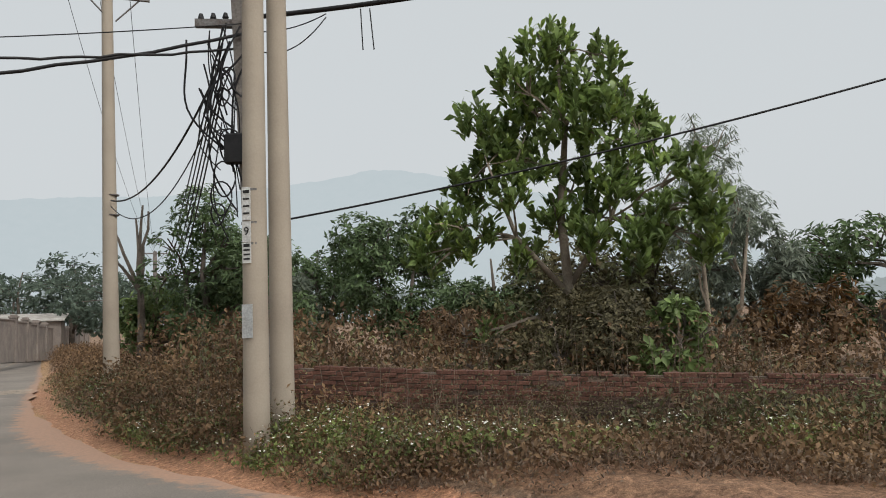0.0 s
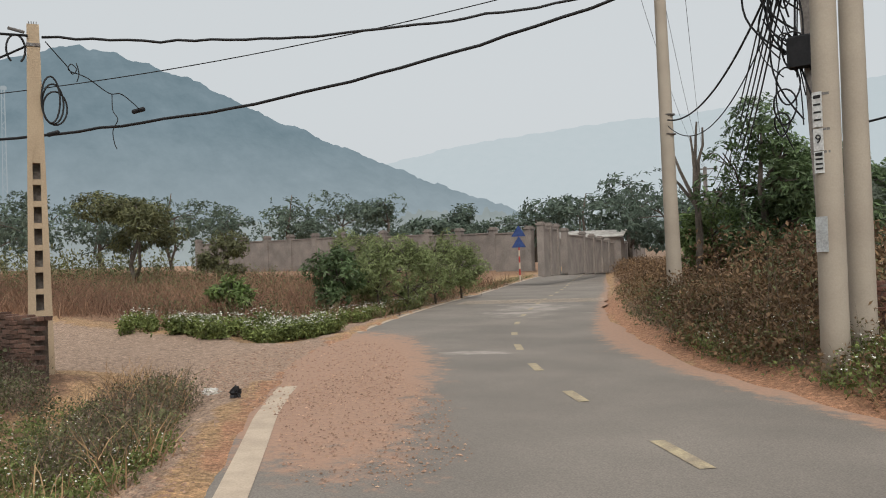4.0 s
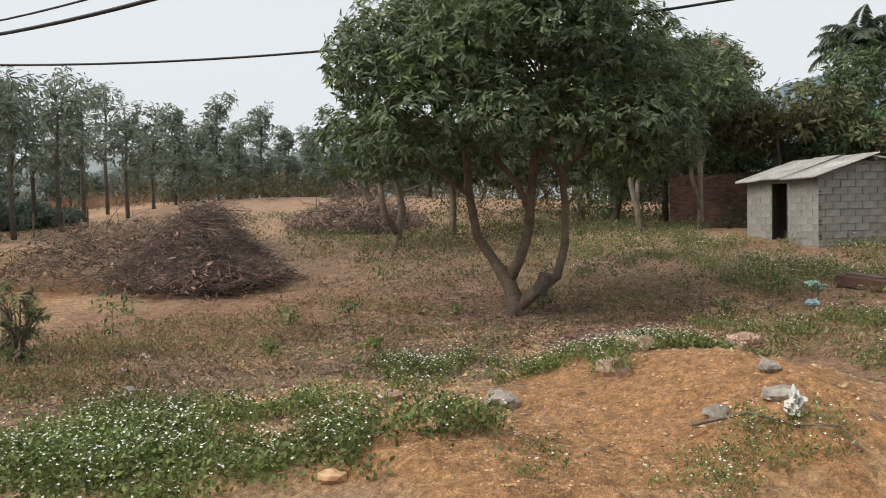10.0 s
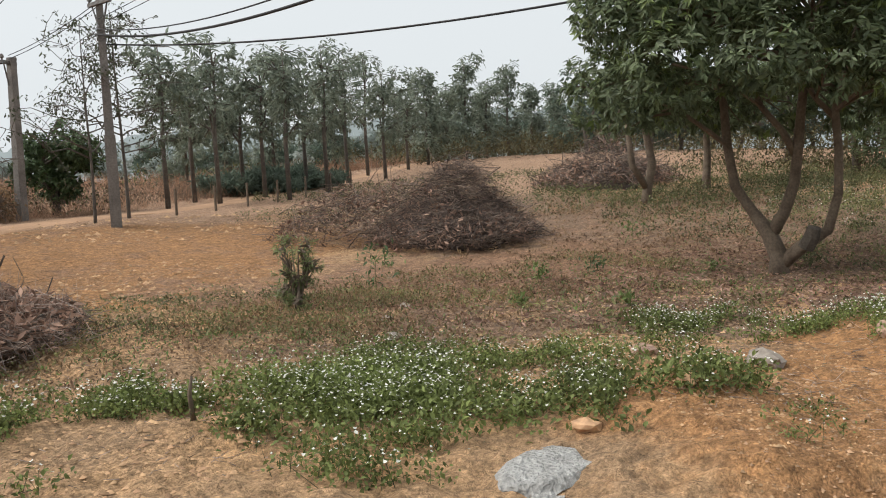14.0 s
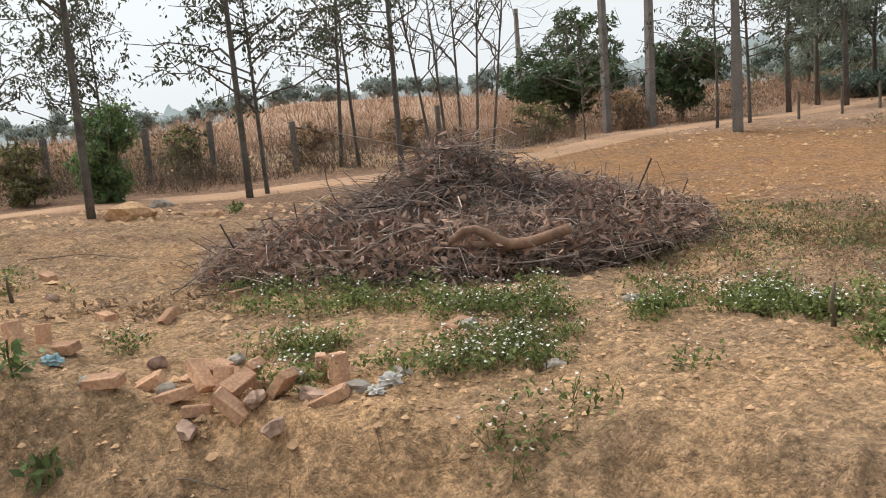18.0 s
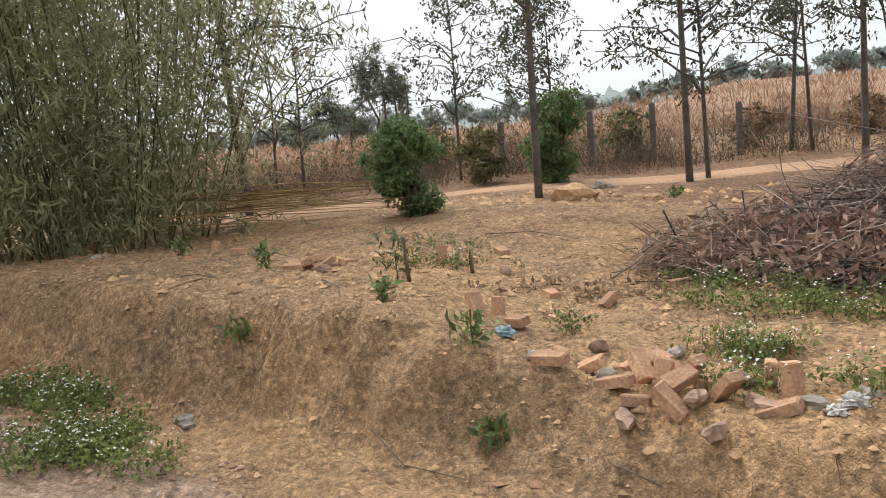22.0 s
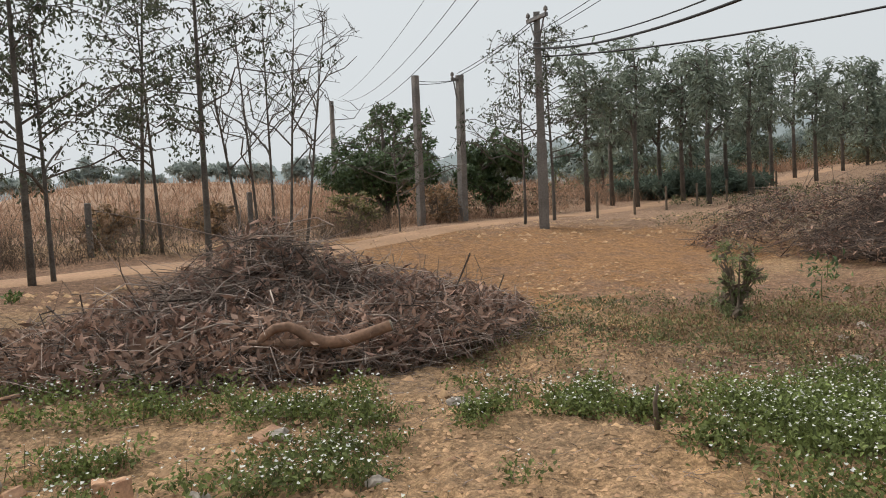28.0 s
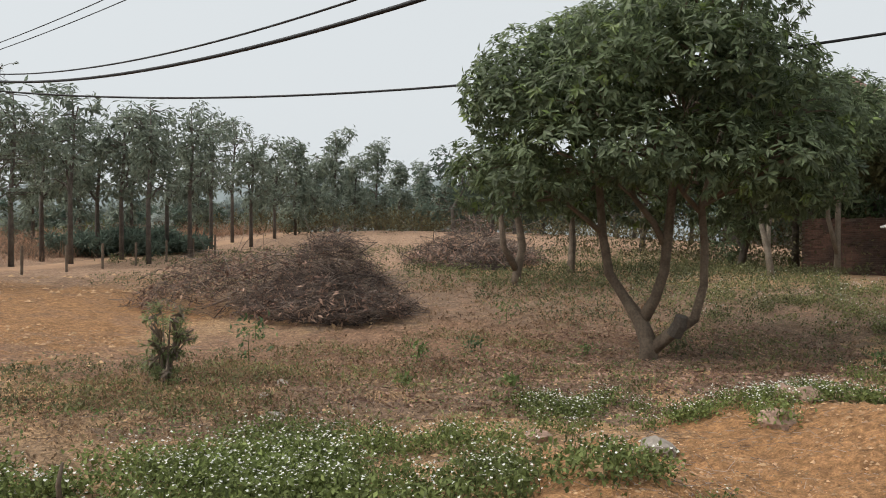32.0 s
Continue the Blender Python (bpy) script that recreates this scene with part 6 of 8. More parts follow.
slim_tree(198.0, 19.0, 4.9, 123, TLEAF, sprays=100, r=0.05)
slim_tree(191.5, 20, 3.9, 124, TLEAF, sprays=160, r=0.06)
slim_tree(148.9, 24.0, 5.6, 125, TLEAF, sprays=130, r=0.07)
slim_tree(151.0, 23.0, 5.0, 126, TLEAF, sprays=110, r=0.06)
slim_tree(159.6, 23.0, 3.2, 127, TLEAF, sprays=30, r=0.035)

# eucalyptus rows along the track
EUCS = [(146.5, 30, 6.6), (144.8, 33, 6.9), (143.2, 31, 6.8), (141.6, 35, 7.4), (140.2, 33, 7.0), (138.6, 31, 6.6), (137.4, 36, 7.6), (136.0, 34, 7.2), (134.6, 39, 7.3), (133.2, 43, 9.0), (132.0, 40, 7.0), (130.4, 46, 7.2), (129.0, 50, 8.2), (127.6, 54, 7.8), (126.3, 52, 8.6), (124.9, 58, 8.0), (123.4, 60, 9.0), (121.8, 64, 8.0), (120.2, 68, 8.4), (118.6, 72, 8.5), (117, 76, 8.0),
        (139.5, 44, 8.0), (142.6, 46, 7.6), (145.2, 48, 8.2), (135.4, 52, 8.0), (131.2, 60, 8.6), (128.4, 66, 8.8), (125.4, 74, 9.0)]
for k, (b, d, h) in enumerate(EUCS):
    rng = np.random.default_rng(300 + k)
    at = polar(b, d)
    h = max(h - at[2], 0.6 * h) * (0.82 + 0.30 * rng.random())
    cl = [((rng.normal() * 0.35, rng.normal() * 0.35, h * q), (0.75 + 0.35 * rng.random(), 0.75 + 0.35 * rng.random(), 0.6)) for q in (0.5, 0.6, 0.68, 0.75, 0.82, 0.9, 0.97)]
    if k > 11:
        cl += [((rng.normal() * 0.5, rng.normal() * 0.5, h * q), (0.9, 0.9, 0.8)) for q in (0.2, 0.32, 0.42)]
    tree(at, "tall thin eucalyptus with a loose grey-green crown, paled for haze", [[((0, 0, -0.3), 0.10), ((0.05, 0, h * 0.4), 0.075), ((-0.05, 0.05, h * 0.75), 0.045), ((0, 0, h), 0.015)]], cl, EUC, 190 if k < 12 else 300, 6, 0.30 if k < 12 else 0.36, 0.075 if k < 12 else 0.10, 300 + k, TRACKBARK, 0.9, 0.9, 0.2, name="eucalyptus", group="eucalyptus row")
for b, d, h, w in ((203.4, 44, 8.3, 2.3), (201.6, 45, 6.6, 2.6), (206.3, 46, 5.0, 3.4), (205.0, 50, 4.6, 3.6), (208.6, 42, 3.6, 3.2)):
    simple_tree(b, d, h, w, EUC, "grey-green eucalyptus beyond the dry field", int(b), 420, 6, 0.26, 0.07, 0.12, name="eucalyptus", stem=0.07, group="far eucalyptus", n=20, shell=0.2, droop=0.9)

for k in range(30):
    r2 = np.random.default_rng(700 + k)
    b, d = 110 + 38 * (k + 0.8 * r2.random()) / 30, 68 + 26 * r2.random()
    x, y, z = polar(b, d)
    top = 1.68 + d * math.tan(radians(np.interp(b, [110, 122, 135, 150], [4.6, 4.4, 3.2, 2.8]) + 1.0 * r2.random()))
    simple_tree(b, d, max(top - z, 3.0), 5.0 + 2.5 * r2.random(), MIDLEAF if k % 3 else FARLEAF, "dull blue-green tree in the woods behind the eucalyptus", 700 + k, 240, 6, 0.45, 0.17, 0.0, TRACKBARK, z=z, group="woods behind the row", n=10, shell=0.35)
for k in range(18):
    r2 = np.random.default_rng(760 + k)
    b, d = 86 + 33 * (k + 0.8 * r2.random()) / 18, 46 + 14 * r2.random()
    x, y, z = polar(b, d)
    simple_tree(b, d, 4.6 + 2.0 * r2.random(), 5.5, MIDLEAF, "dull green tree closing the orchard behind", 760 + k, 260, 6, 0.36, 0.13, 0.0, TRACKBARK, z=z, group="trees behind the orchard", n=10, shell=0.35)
for k in range(46):
    r2 = np.random.default_rng(900 + k)
    b, d = 133 + 82 * (k + 0.8 * r2.random()) / 46, 85 + 50 * r2.random()
    e = np.interp(b, [133, 150, 165, 180, 190, 200, 215], [2.6, 2.6, 2.8, 2.2, 2.0, 1.4, 0.9]) + 1.7 * r2.random() ** 2
    top = 1.68 + d * math.tan(radians(e))
    x, y, z = polar(b, d)
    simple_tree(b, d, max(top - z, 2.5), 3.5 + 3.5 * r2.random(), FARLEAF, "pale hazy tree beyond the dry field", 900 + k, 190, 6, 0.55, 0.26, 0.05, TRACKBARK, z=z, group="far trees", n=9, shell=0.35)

simple_tree(160.4, 29, 5.5, 5.0, GREEN, "round dark green tree beside the concrete poles", 71, 1900, 6, 0.20, 0.08, 0.1, n=15)
simple_tree(153.2, 30, 4.4, 3.7, GREEN, "round dark green tree beside the concrete poles", 72, 1100, 6, 0.22, 0.08, 0.0)
for b, d, w in ((142.0, 36, 4.2), (139.0, 36, 4.0), (136.6, 37, 3.4)):
    simple_tree(b, d, 2.0, w, MIDLEAF, "low dark green palm-like bush among the eucalyptus", int(w * 100), 420, 6, 0.4, 0.07, 0.0, name="bush", category="bush", group="low bushes", stem=0.04, droop=0.1)
def bush(b, d, h, wide, leaf, label, seed, sprays, length, width):
    """Many stems fanning up from one foot, leafy down to the ground."""
    rng = np.random.default_rng(seed)
    cl, stems = [], []
    levels = rng.permutation(20)
    for k in range(20):
        a, q = 2.4 * k, (k + 0.5) / 20
        z = h * (0.07 + 0.85 * levels[k] / 20)
        r = wide * 0.36 * math.sqrt(q) * (1.1 - 0.5 * (z / h) ** 2) * (0.4 + 0.6 * min(1.0, 2.2 * z / h))
        cl.append(((r * math.cos(a), r * math.sin(a), z), (wide * 0.20, wide * 0.20, h * 0.12)))
    for k in range(6):
        a = 1.05 * k
        stems.append([((0, 0, -0.1), 0.02), ((0.1 * wide * math.cos(a), 0.1 * wide * math.sin(a), h * 0.35), 0.014), ((0.25 * wide * math.cos(a), 0.25 * wide * math.sin(a), h * 0.8), 0.006)])
    return tree(polar(b, d), label, stems, cl, leaf, sprays, 8, length, width, seed, BARK, 0.25, 0.8, 0.15, name="bush", category="bush")


bush(202.0, 12.2, 1.5, 1.4, BUSHG, "dense fresh green bush at the field edge", 81, 1500, 0.075, 0.026)
bush(191.6, 15.8, 1.85, 1.45, BUSHG, "green bush behind the slender tree", 82, 1200, 0.08, 0.028)
for b, d, h, w, m, k in ((196.5, 17.5, 1.2, 1.3, MIXWEED, 84), (186.5, 20.5, 1.3, 1.6, MIXWEED, 85), (178.5, 21.5, 1.1, 1.6, DRYWEED, 86), (162.5, 24.5, 1.2, 2.0, MIXWEED, 87), (156.8, 26.0, 1.3, 2.2, DRYWEED, 88), (199.5, 22, 1.3, 1.8, MIXWEED, 89), (172.0, 24, 1.1, 1.8, DRYWEED, 91)):
    bush(b, d, h, w, m, "olive-brown bush beyond the dirt track", k, 190, 0.11, 0.04)
bush(138.4, 10.6, 1.0, 0.78, leafmat("feathery_leaves", (0.25, 0.30, 0.13), (0.16, 0.20, 0.085)), "feathery grey-green sapling in the plot", 83, 240, 0.07, 0.012)

# bamboo
rng = np.random.default_rng(77)
BB = polar(224.2, 14.2)
bam = thing("bamboo_clump", BB, "tall dense bamboo clump with drooping dull leaves", "bamboo")
n = 130
a, rr = rng.random(n) * 6.283, np.sqrt(rng.random(n)) * 2.5
p = np.stack([rr * np.cos(a), rr * np.sin(a), np.full(n, -0.2)], 1)
d = np.stack([rng.normal(size=n) * 0.16 + np.cos(a) * 0.16, rng.normal(size=n) * 0.16 + np.sin(a) * 0.16, np.ones(n)], 1)
L = 5.0 + 3.5 * rng.random(n)
v, f = sticks(p, d, L, 0.014, 0.12, 3, 7)
tagged(mesh("culm_thicket", v, f, CULM, bam, "thin yellow-brown bamboo culms"), kind="stuff")
k = 17000
i = rng.integers(n, size=k)
q = 0.04 + 0.96 * rng.random((k, 1)) ** 0.9
dn = d / np.linalg.norm(d, axis=1)[:, None]
c = p[i] + dn[i] * L[i][:, None] * q + rng.normal(size=(k, 3)) * np.array([0.5, 0.5, 0.25])
base = np.repeat(c, 4, 0)
v, f = leaves(base + rng.normal(size=base.shape) * 0.06, rng.normal(size=base.shape) * 0.7 + np.array([0, 0, -0.7]), 0.15 + 0.11 * rng.random(len(base)), 0.034, face=np.array([0, 0, 0.3]))
mesh("crown", v, f, BAMBOO, bam)
k = 60
p = np.stack([rng.normal(size=k) * 0.4 - 2.2, rng.normal(size=k) * 0.6 - 0.6, 0.25 + 0.5 * rng.random(k)], 1)
v, f = sticks(p, np.stack([-1.6 + 0.4 * rng.normal(size=k), -0.1 + 0.3 * rng.normal(size=k), 0.05 * rng.normal(size=k)], 1), 2.0 + rng.random(k) * 1.2, 0.010, 0.2, 5)
mesh("fallen_cane", v, f, mat("dry_cane", (0.42, 0.30, 0.14), (0.3, 0.2, 0.1), 4, 0.8, 0, island=0.3), bam, "dry fallen canes")["kind"] = "stuff"


# ---- brush piles ----
def brush_pile(at, rx, ry, h, n, nl, seed, label, turn=0.0, tall=0.75, size=1.0, tail=None, twig=TWIG):
    rng = np.random.default_rng(seed)
    t = thing("brush_pile", at, label, "brush pile", "brush piles", turn=turn)

    def dome(m):
        a = rng.random(m) * 6.283
        r = np.sqrt(rng.random(m))
        peak = tall * 0.5 * np.exp(-((r * np.cos(a) - 0.05) ** 2 + (r * np.sin(a)) ** 2) / 0.09) + (1 - tall * 0.5) * (1 - r ** 1.7)
        lump = 0.50 + 1.05 * fbm(r * np.cos(a) * 2.4 + seed * 5, r * np.sin(a) * 2.4, 1.0, 61)
        out = np.stack([rx * r * np.cos(a), ry * r * np.sin(a), h * peak * lump], 1)
        if tail:
            k = rng.random(m) < tail[4]
            out[k] = np.stack([tail[0] + tail[2] * (r * np.cos(a))[k], tail[1] + tail[3] * (r * np.sin(a))[k], h * 0.50 * ((1 - r ** 1.5) * lump * 1.2)[k]], 1)
        return out
    # added near-black mound fills the heap, so gaps between twigs look dark
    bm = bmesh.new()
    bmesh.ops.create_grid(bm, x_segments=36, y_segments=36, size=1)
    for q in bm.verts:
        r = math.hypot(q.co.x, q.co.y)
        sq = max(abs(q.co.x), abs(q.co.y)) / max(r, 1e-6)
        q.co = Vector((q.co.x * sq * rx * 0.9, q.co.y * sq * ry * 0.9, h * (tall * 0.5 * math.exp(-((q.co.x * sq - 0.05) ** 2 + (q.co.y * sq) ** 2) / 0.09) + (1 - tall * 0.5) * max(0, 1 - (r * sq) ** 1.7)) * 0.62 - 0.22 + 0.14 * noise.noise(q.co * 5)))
    part("dark_core_mound", ([q.co.copy() for q in bm.verts], [tuple(w.index for w in g.verts) for g in bm.faces]), DEADM, t, "near-black mound filling the inside of the heap", True)
    bm.free()
    p = dome(n)
    d = rng.normal(size=(n, 3)) * np.array([1, 1, 0.28]) + np.array([0, 0, 0.05])
    L = (0.35 + 0.95 * rng.random(n) ** 1.8) * size
    dn = d / np.linalg.norm(d, axis=1)[:, None]
    v, f = sticks(p - dn * L[:, None] * 0.5 + np.array([0, 0, 0.04]), d, L, (0.0030 + 0.0095 * rng.random(n) ** 5) * size, 1.0, seed, 4 if size == 1.0 else 3)
    v[:, 2] = np.maximum(v[:, 2], -0.05)
    tagged(mesh("twig_tangle", v, f, twig, t, "grey-brown dead twigs"), kind="stuff")
    m = 44
    p = dome(m) * np.array([0.8, 0.8, 1.0])
    d = rng.normal(size=(m, 3)) * np.array([1, 1, 0.4])
    d[:, 2] = np.abs(d[:, 2])
    for k in range(m):
        v, f = sticks(p[k:k + 1], d[k:k + 1], (0.7 + 1.1 * rng.random(1)) * size, (0.005 + 0.008 * rng.random(1)) * size, 0.8, seed + k, 7)
        mesh("branch", v, f, twig, t)
    p = dome(nl)
    k = rng.random(nl) < 0.5
    p[k, 2] *= 0.75
    far = p[:, 1] / ry
    p = p[(rng.random(nl) < 0.35 + 0.65 * (np.hypot(p[:, 0] / rx, far) > 0.5))]
    nl = len(p)
    p[:, 2] += 0.05 + 0.12 * rng.random(nl)
    base = np.repeat(p, 5, 0) + rng.normal(size=(nl * 5, 3)) * 0.07 * size
    base[:, 2] = np.maximum(base[:, 2], 0.0)
    ln = (0.085 + 0.075 * rng.random(len(base))) * size
    v, f = leaves(base, rng.normal(size=base.shape) + np.array([0, 0, -0.5]), ln, ln * 0.32)
    tagged(mesh("leaf_litter", v, f, DEADLEAF, t, "curled red-brown dead leaves"), kind="stuff")
    return t


# the same twigs, colour darkened for the shade in dense, hollow heaps
TWIGD = mat("dark_dead_twigs", (0.255, 0.195, 0.165), (0.115, 0.088, 0.074), 3, 0.95, 0, 20, island=0.7)
DEADM = mat("dark_core", (0.085, 0.058, 0.045), (0.035, 0.026, 0.022), 5, 0.98, 0.8, 25)
bp1 = polar(168.4, 8.7)
pile1 = brush_pile((bp1[0], bp1[1], bp1[2] - 0.03), 2.75, 1.75, 0.88, 8500, 5600, 5, "big heap of dead branches and red-brown dry leaves", 14)
bp2 = polar(127.4, 18.9)
pile2 = brush_pile((bp2[0], bp2[1], bp2[2] - 0.03), 2.3, 1.8, 2.05, 6500, 700, 6, "heap of dead branches in the middle of the plot", 40, size=1.15, tall=1.1, tail=(-0.5, -2.0, 1.4, 2.4, 0.24), twig=TWIGD)
bp3 = polar(117.0, 31)
pile3 = brush_pile((bp3[0], bp3[1], bp3[2] - 0.05), 3.6, 2.4, 1.35, 1900, 300, 8, "low heap of dead branches before the woods", 25, size=1.7, twig=TWIGD)
LOGM = mat("peeled_log", (0.30, 0.175, 0.115), (0.19, 0.115, 0.08), 5, 0.8, 0.3, 30)
lg = thing("log", (-1.55, -6.80, 0.63), "bare forked brown log lying on the heap", "log")
part("stem", tube([(-0.62, 0.22, 0.10), (-0.45, 0.16, 0.045), (-0.30, 0.11, 0.0), (-0.14, 0.06, -0.01), (-0.02, 0.03, 0.03), (0.06, 0.01, 0.10), (0.14, -0.02, 0.14), (0.24, -0.04, 0.135), (0.33, -0.07, 0.07), (0.37, -0.09, 0.0)], [0.046, 0.048, 0.050, 0.052, 0.054, 0.046, 0.040, 0.037, 0.034, 0.028], 10), LOGM, lg, smooth=True)
part("fork", tube([(-0.06, 0.04, 0.02), (0.10, 0.0, 0.005), (0.26, -0.05, 0.015), (0.44, -0.11, 0.03)], [0.05, 0.036, 0.030, 0.020], 8), LOGM, lg, smooth=True)
part("sawn_end", tube([(-0.622, 0.221, 0.101), (-0.632, 0.225, 0.104)], 0.045, 10), PALEBARK, lg, "pale sawn end")


# ---- ground cover ----
def patch(rng, n, cx, cy, rx, ry, turn=0.0, keep=None, dusty=False):
    """Points on the ground in an uneven oval, thinned by noise."""
    a, r = rng.random(n) * 6.283, np.sqrt(rng.random(n))
    r = r * (0.75 + 0.5 * fbm(np.cos(a) * 2 + cx, np.sin(a) * 2 + cy, 1.0, 3))
    x, y = r * np.cos(a) * rx, r * np.sin(a) * ry
    t = radians(turn)
    x, y = cx + x * math.cos(t) - y * math.sin(t), cy + x * math.sin(t) + y * math.cos(t)
    s = off(EDGE, x, y)
    k = (s > 0.15) | (-s - ROADW > 0.2)
    x, y = (x[k], y[k]) if not dusty else (x, y)
    if keep is not None:
        k = keep(x, y)
        x, y = x[k], y[k]
    return np.stack([x, y, ground(x, y)], 1)


def weeds(rng, p, h, w, per, length, width, up=0.4):
    """Low leafy plants on points."""
    n = len(p)
    hh = np.repeat(h * (0.5 + 0.8 * rng.random(n)), per)
    base = np.repeat(p, per, 0) + np.stack([rng.normal(size=n * per) * w, rng.normal(size=n * per) * w, hh * rng.random(n * per) ** 0.7], 1)
    way = rng.normal(size=base.shape) + np.array([0, 0, up])
    ln = length * (0.6 + 0.7 * rng.random(len(base)))
    return leaves(base, way, ln, ln * width / length, face=np.array([0, 0, 0.6]))


def stuff(name, geos, material, label, category, smooth=False):
    vs, fs, k = [], [], 0
    for v, f in geos:
        vs.append(np.asarray(v))
        fs.append(np.asarray(f) + k)
        k += len(v)
    return tagged(mesh(name, np.concatenate(vs), np.concatenate(fs), material, smooth=smooth), label, category, kind="stuff")


def petals(rng, p, r):
    """Small open flowers: six-sided, tilted to the sky."""
    n = len(p)
    nor = unit(n, rng) * 0.55 + np.array([0, 0, 1.0])
    nor /= np.linalg.norm(nor, axis=1)[:, None]
    s = np.cross(nor, unit(n, rng))
    s /= np.linalg.norm(s, axis=1)[:, None]
    u = np.cross(nor, s)
    r = (r * (0.7 + 0.6 * rng.random(n)))[:, None]
    v = []
    for k in range(6):
        a = k * math.pi / 3
        q = 1.0 if k % 2 else 0.62
        v.append(p + (s * math.cos(a) + u * math.sin(a)) * r * q + nor * (0.25 * r if k % 2 else 0))
    v = np.stack(v, 1).reshape(-1, 3)
    i = np.arange(n)[:, None] * 6
    return v, np.concatenate([i + np.array([[0, 1, 2]]), i + np.array([[2, 3, 4]]), i + np.array([[4, 5, 0]]), i + np.array([[0, 2, 4]])])


def flower_bed(label, spots, seed, h=0.15, leaf=0.040, fr=0.011, dens=1.15, white=0.85, per=9, leafm=None, thin=0.45):
    """Patches of white-flowered weeds: leaves and flowers as two stuff objects."""
    rng = np.random.default_rng(seed)
    lv, fl, st = [], [], []
    for cx, cy, rx, ry, turn, n in spots:
        p = patch(rng, int(n * dens * 1.5), cx, cy, rx * 1.15, ry * 1.25, turn, keep=lambda x, y: fbm(x, y, 1.1, 41) + 0.35 * (fbm(x, y, 4.0, 43) - 0.47) > thin)
        lv.append(weeds(rng, p, h, 0.05, per, leaf * 1.08, leaf * 0.62))
        m = int(len(p) * white)
        i = rng.integers(len(p), size=m)
        q = p[i] + np.stack([rng.normal(size=m) * 0.07, rng.normal(size=m) * 0.07, h * (0.95 + 0.6 * rng.random(m))], 1)
        fl.append(petals(rng, q, fr))
        k = rng.random(m) < 0.5
        st.append(sticks(p[i][k], q[k] - p[i][k], np.linalg.norm(q[k] - p[i][k], axis=1), 0.0025, 0.1, seed, 2))
    stuff("flowering_weeds", lv, leafm or FLOWERG, label, "weeds")
    stuff("white_flowers", fl, FLOWER, "tiny white flowers on the weeds", "flowers")
    stuff("weed_stalks", st, OLIVE, "thin stalks of the weeds", "weeds")


flower_bed("dense green weeds with white flowers in the plot", [
    (-4.2, -3.75, 1.25, 0.75, 120, 520), (-3.5, -4.6, 0.8, 0.6, 100, 230), (-4.75, -2.25, 0.5, 0.3, 20, 90), (-5.3, -1.95, 0.3, 0.2, 0, 50),
    (-7.7, -2.6, 1.3, 0.55, 75, 330), (-7.6, -1.5, 0.5, 0.3, 30, 90), (-9.0, -0.7, 0.9, 0.4, 60, 130),
    (-8.35, 1.5, 0.85, 0.4, -30, 330), (-9.3, 2.3, 0.7, 0.45, 0, 200), (-10.9, 2.2, 1.9, 0.8, 100, 330), (-12.3, 3.4, 1.6, 1.0, 10, 300), (-12.2, 5.1, 1.2, 0.4, 0, 170), (-10.6, 4.2, 0.9, 0.6, 0, 170),
    (-7.3, 4.25, 1.1, 0.6, -45, 380), (-8.6, 4.5, 1.0, 0.6, -45, 260), (-9.6, 5.9, 0.9, 0.6, -45, 170), (-6.4, 3.1, 0.7, 0.5, -45, 90)], 21, white=0.6, fr=0.010)
flower_bed("pale weeds thick with white flowers along the mound", [
    (-7.6, -3.35, 0.9, 0.35, 20, 260), (-8.3, -2.8, 0.8, 0.35, 40, 240), (-8.6, -2.0, 0.7, 0.35, 70, 220), (-9.0, -1.2, 0.7, 0.3, 60, 140), (-12.6, 2.3, 1.2, 0.7, 60, 240), (-11.0, 3.2, 1.0, 0.5, 20, 220), (-10.0, 4.1, 0.7, 0.4, 0, 150), (-12.1, 5.3, 1.1, 0.35, 0, 170)], 28, 0.13, 0.032, 0.011, 1.2, 1.1, 9, thin=0.40)
flower_bed("thick belt of green weeds with white flowers before the brush heap", [
    (-4.0, -4.35, 1.1, 0.5, 160, 420), (-5.3, -4.3, 1.0, 0.5, 150, 360), (-4.8, -3.5, 0.9, 0.5, 150, 330), (-2.8, -5.15, 0.75, 0.3, 155, 170), (-2.55, -4.05, 0.5, 0.2, 150, 80), (-3.3, -2.95, 0.6, 0.25, 140, 90), (-5.9, -4.9, 0.8, 0.4, 150, 160), (-0.3, -6.3, 0.9, 0.2, 10, 110), (-2.0, -5.15, 0.8, 0.25, 165, 150), (-1.4, -5.9, 0.7, 0.2, 170, 110), (-6.3, -3.6, 0.8, 0.4, 140, 150)], 27, 0.14, 0.034, 0.011, 1.3, 0.5, thin=0.39)
flower_bed("small green weeds with white flowers on the bare mound", [
    (-4.9, -1.35, 0.4, 0.2, 0, 70), (-5.1, -0.45, 0.4, 0.25, 0, 80), (-5.75, 0.0, 0.4, 0.3, 0, 100)], 29, 0.10, 0.023, 0.009, 1.15, 0.7)
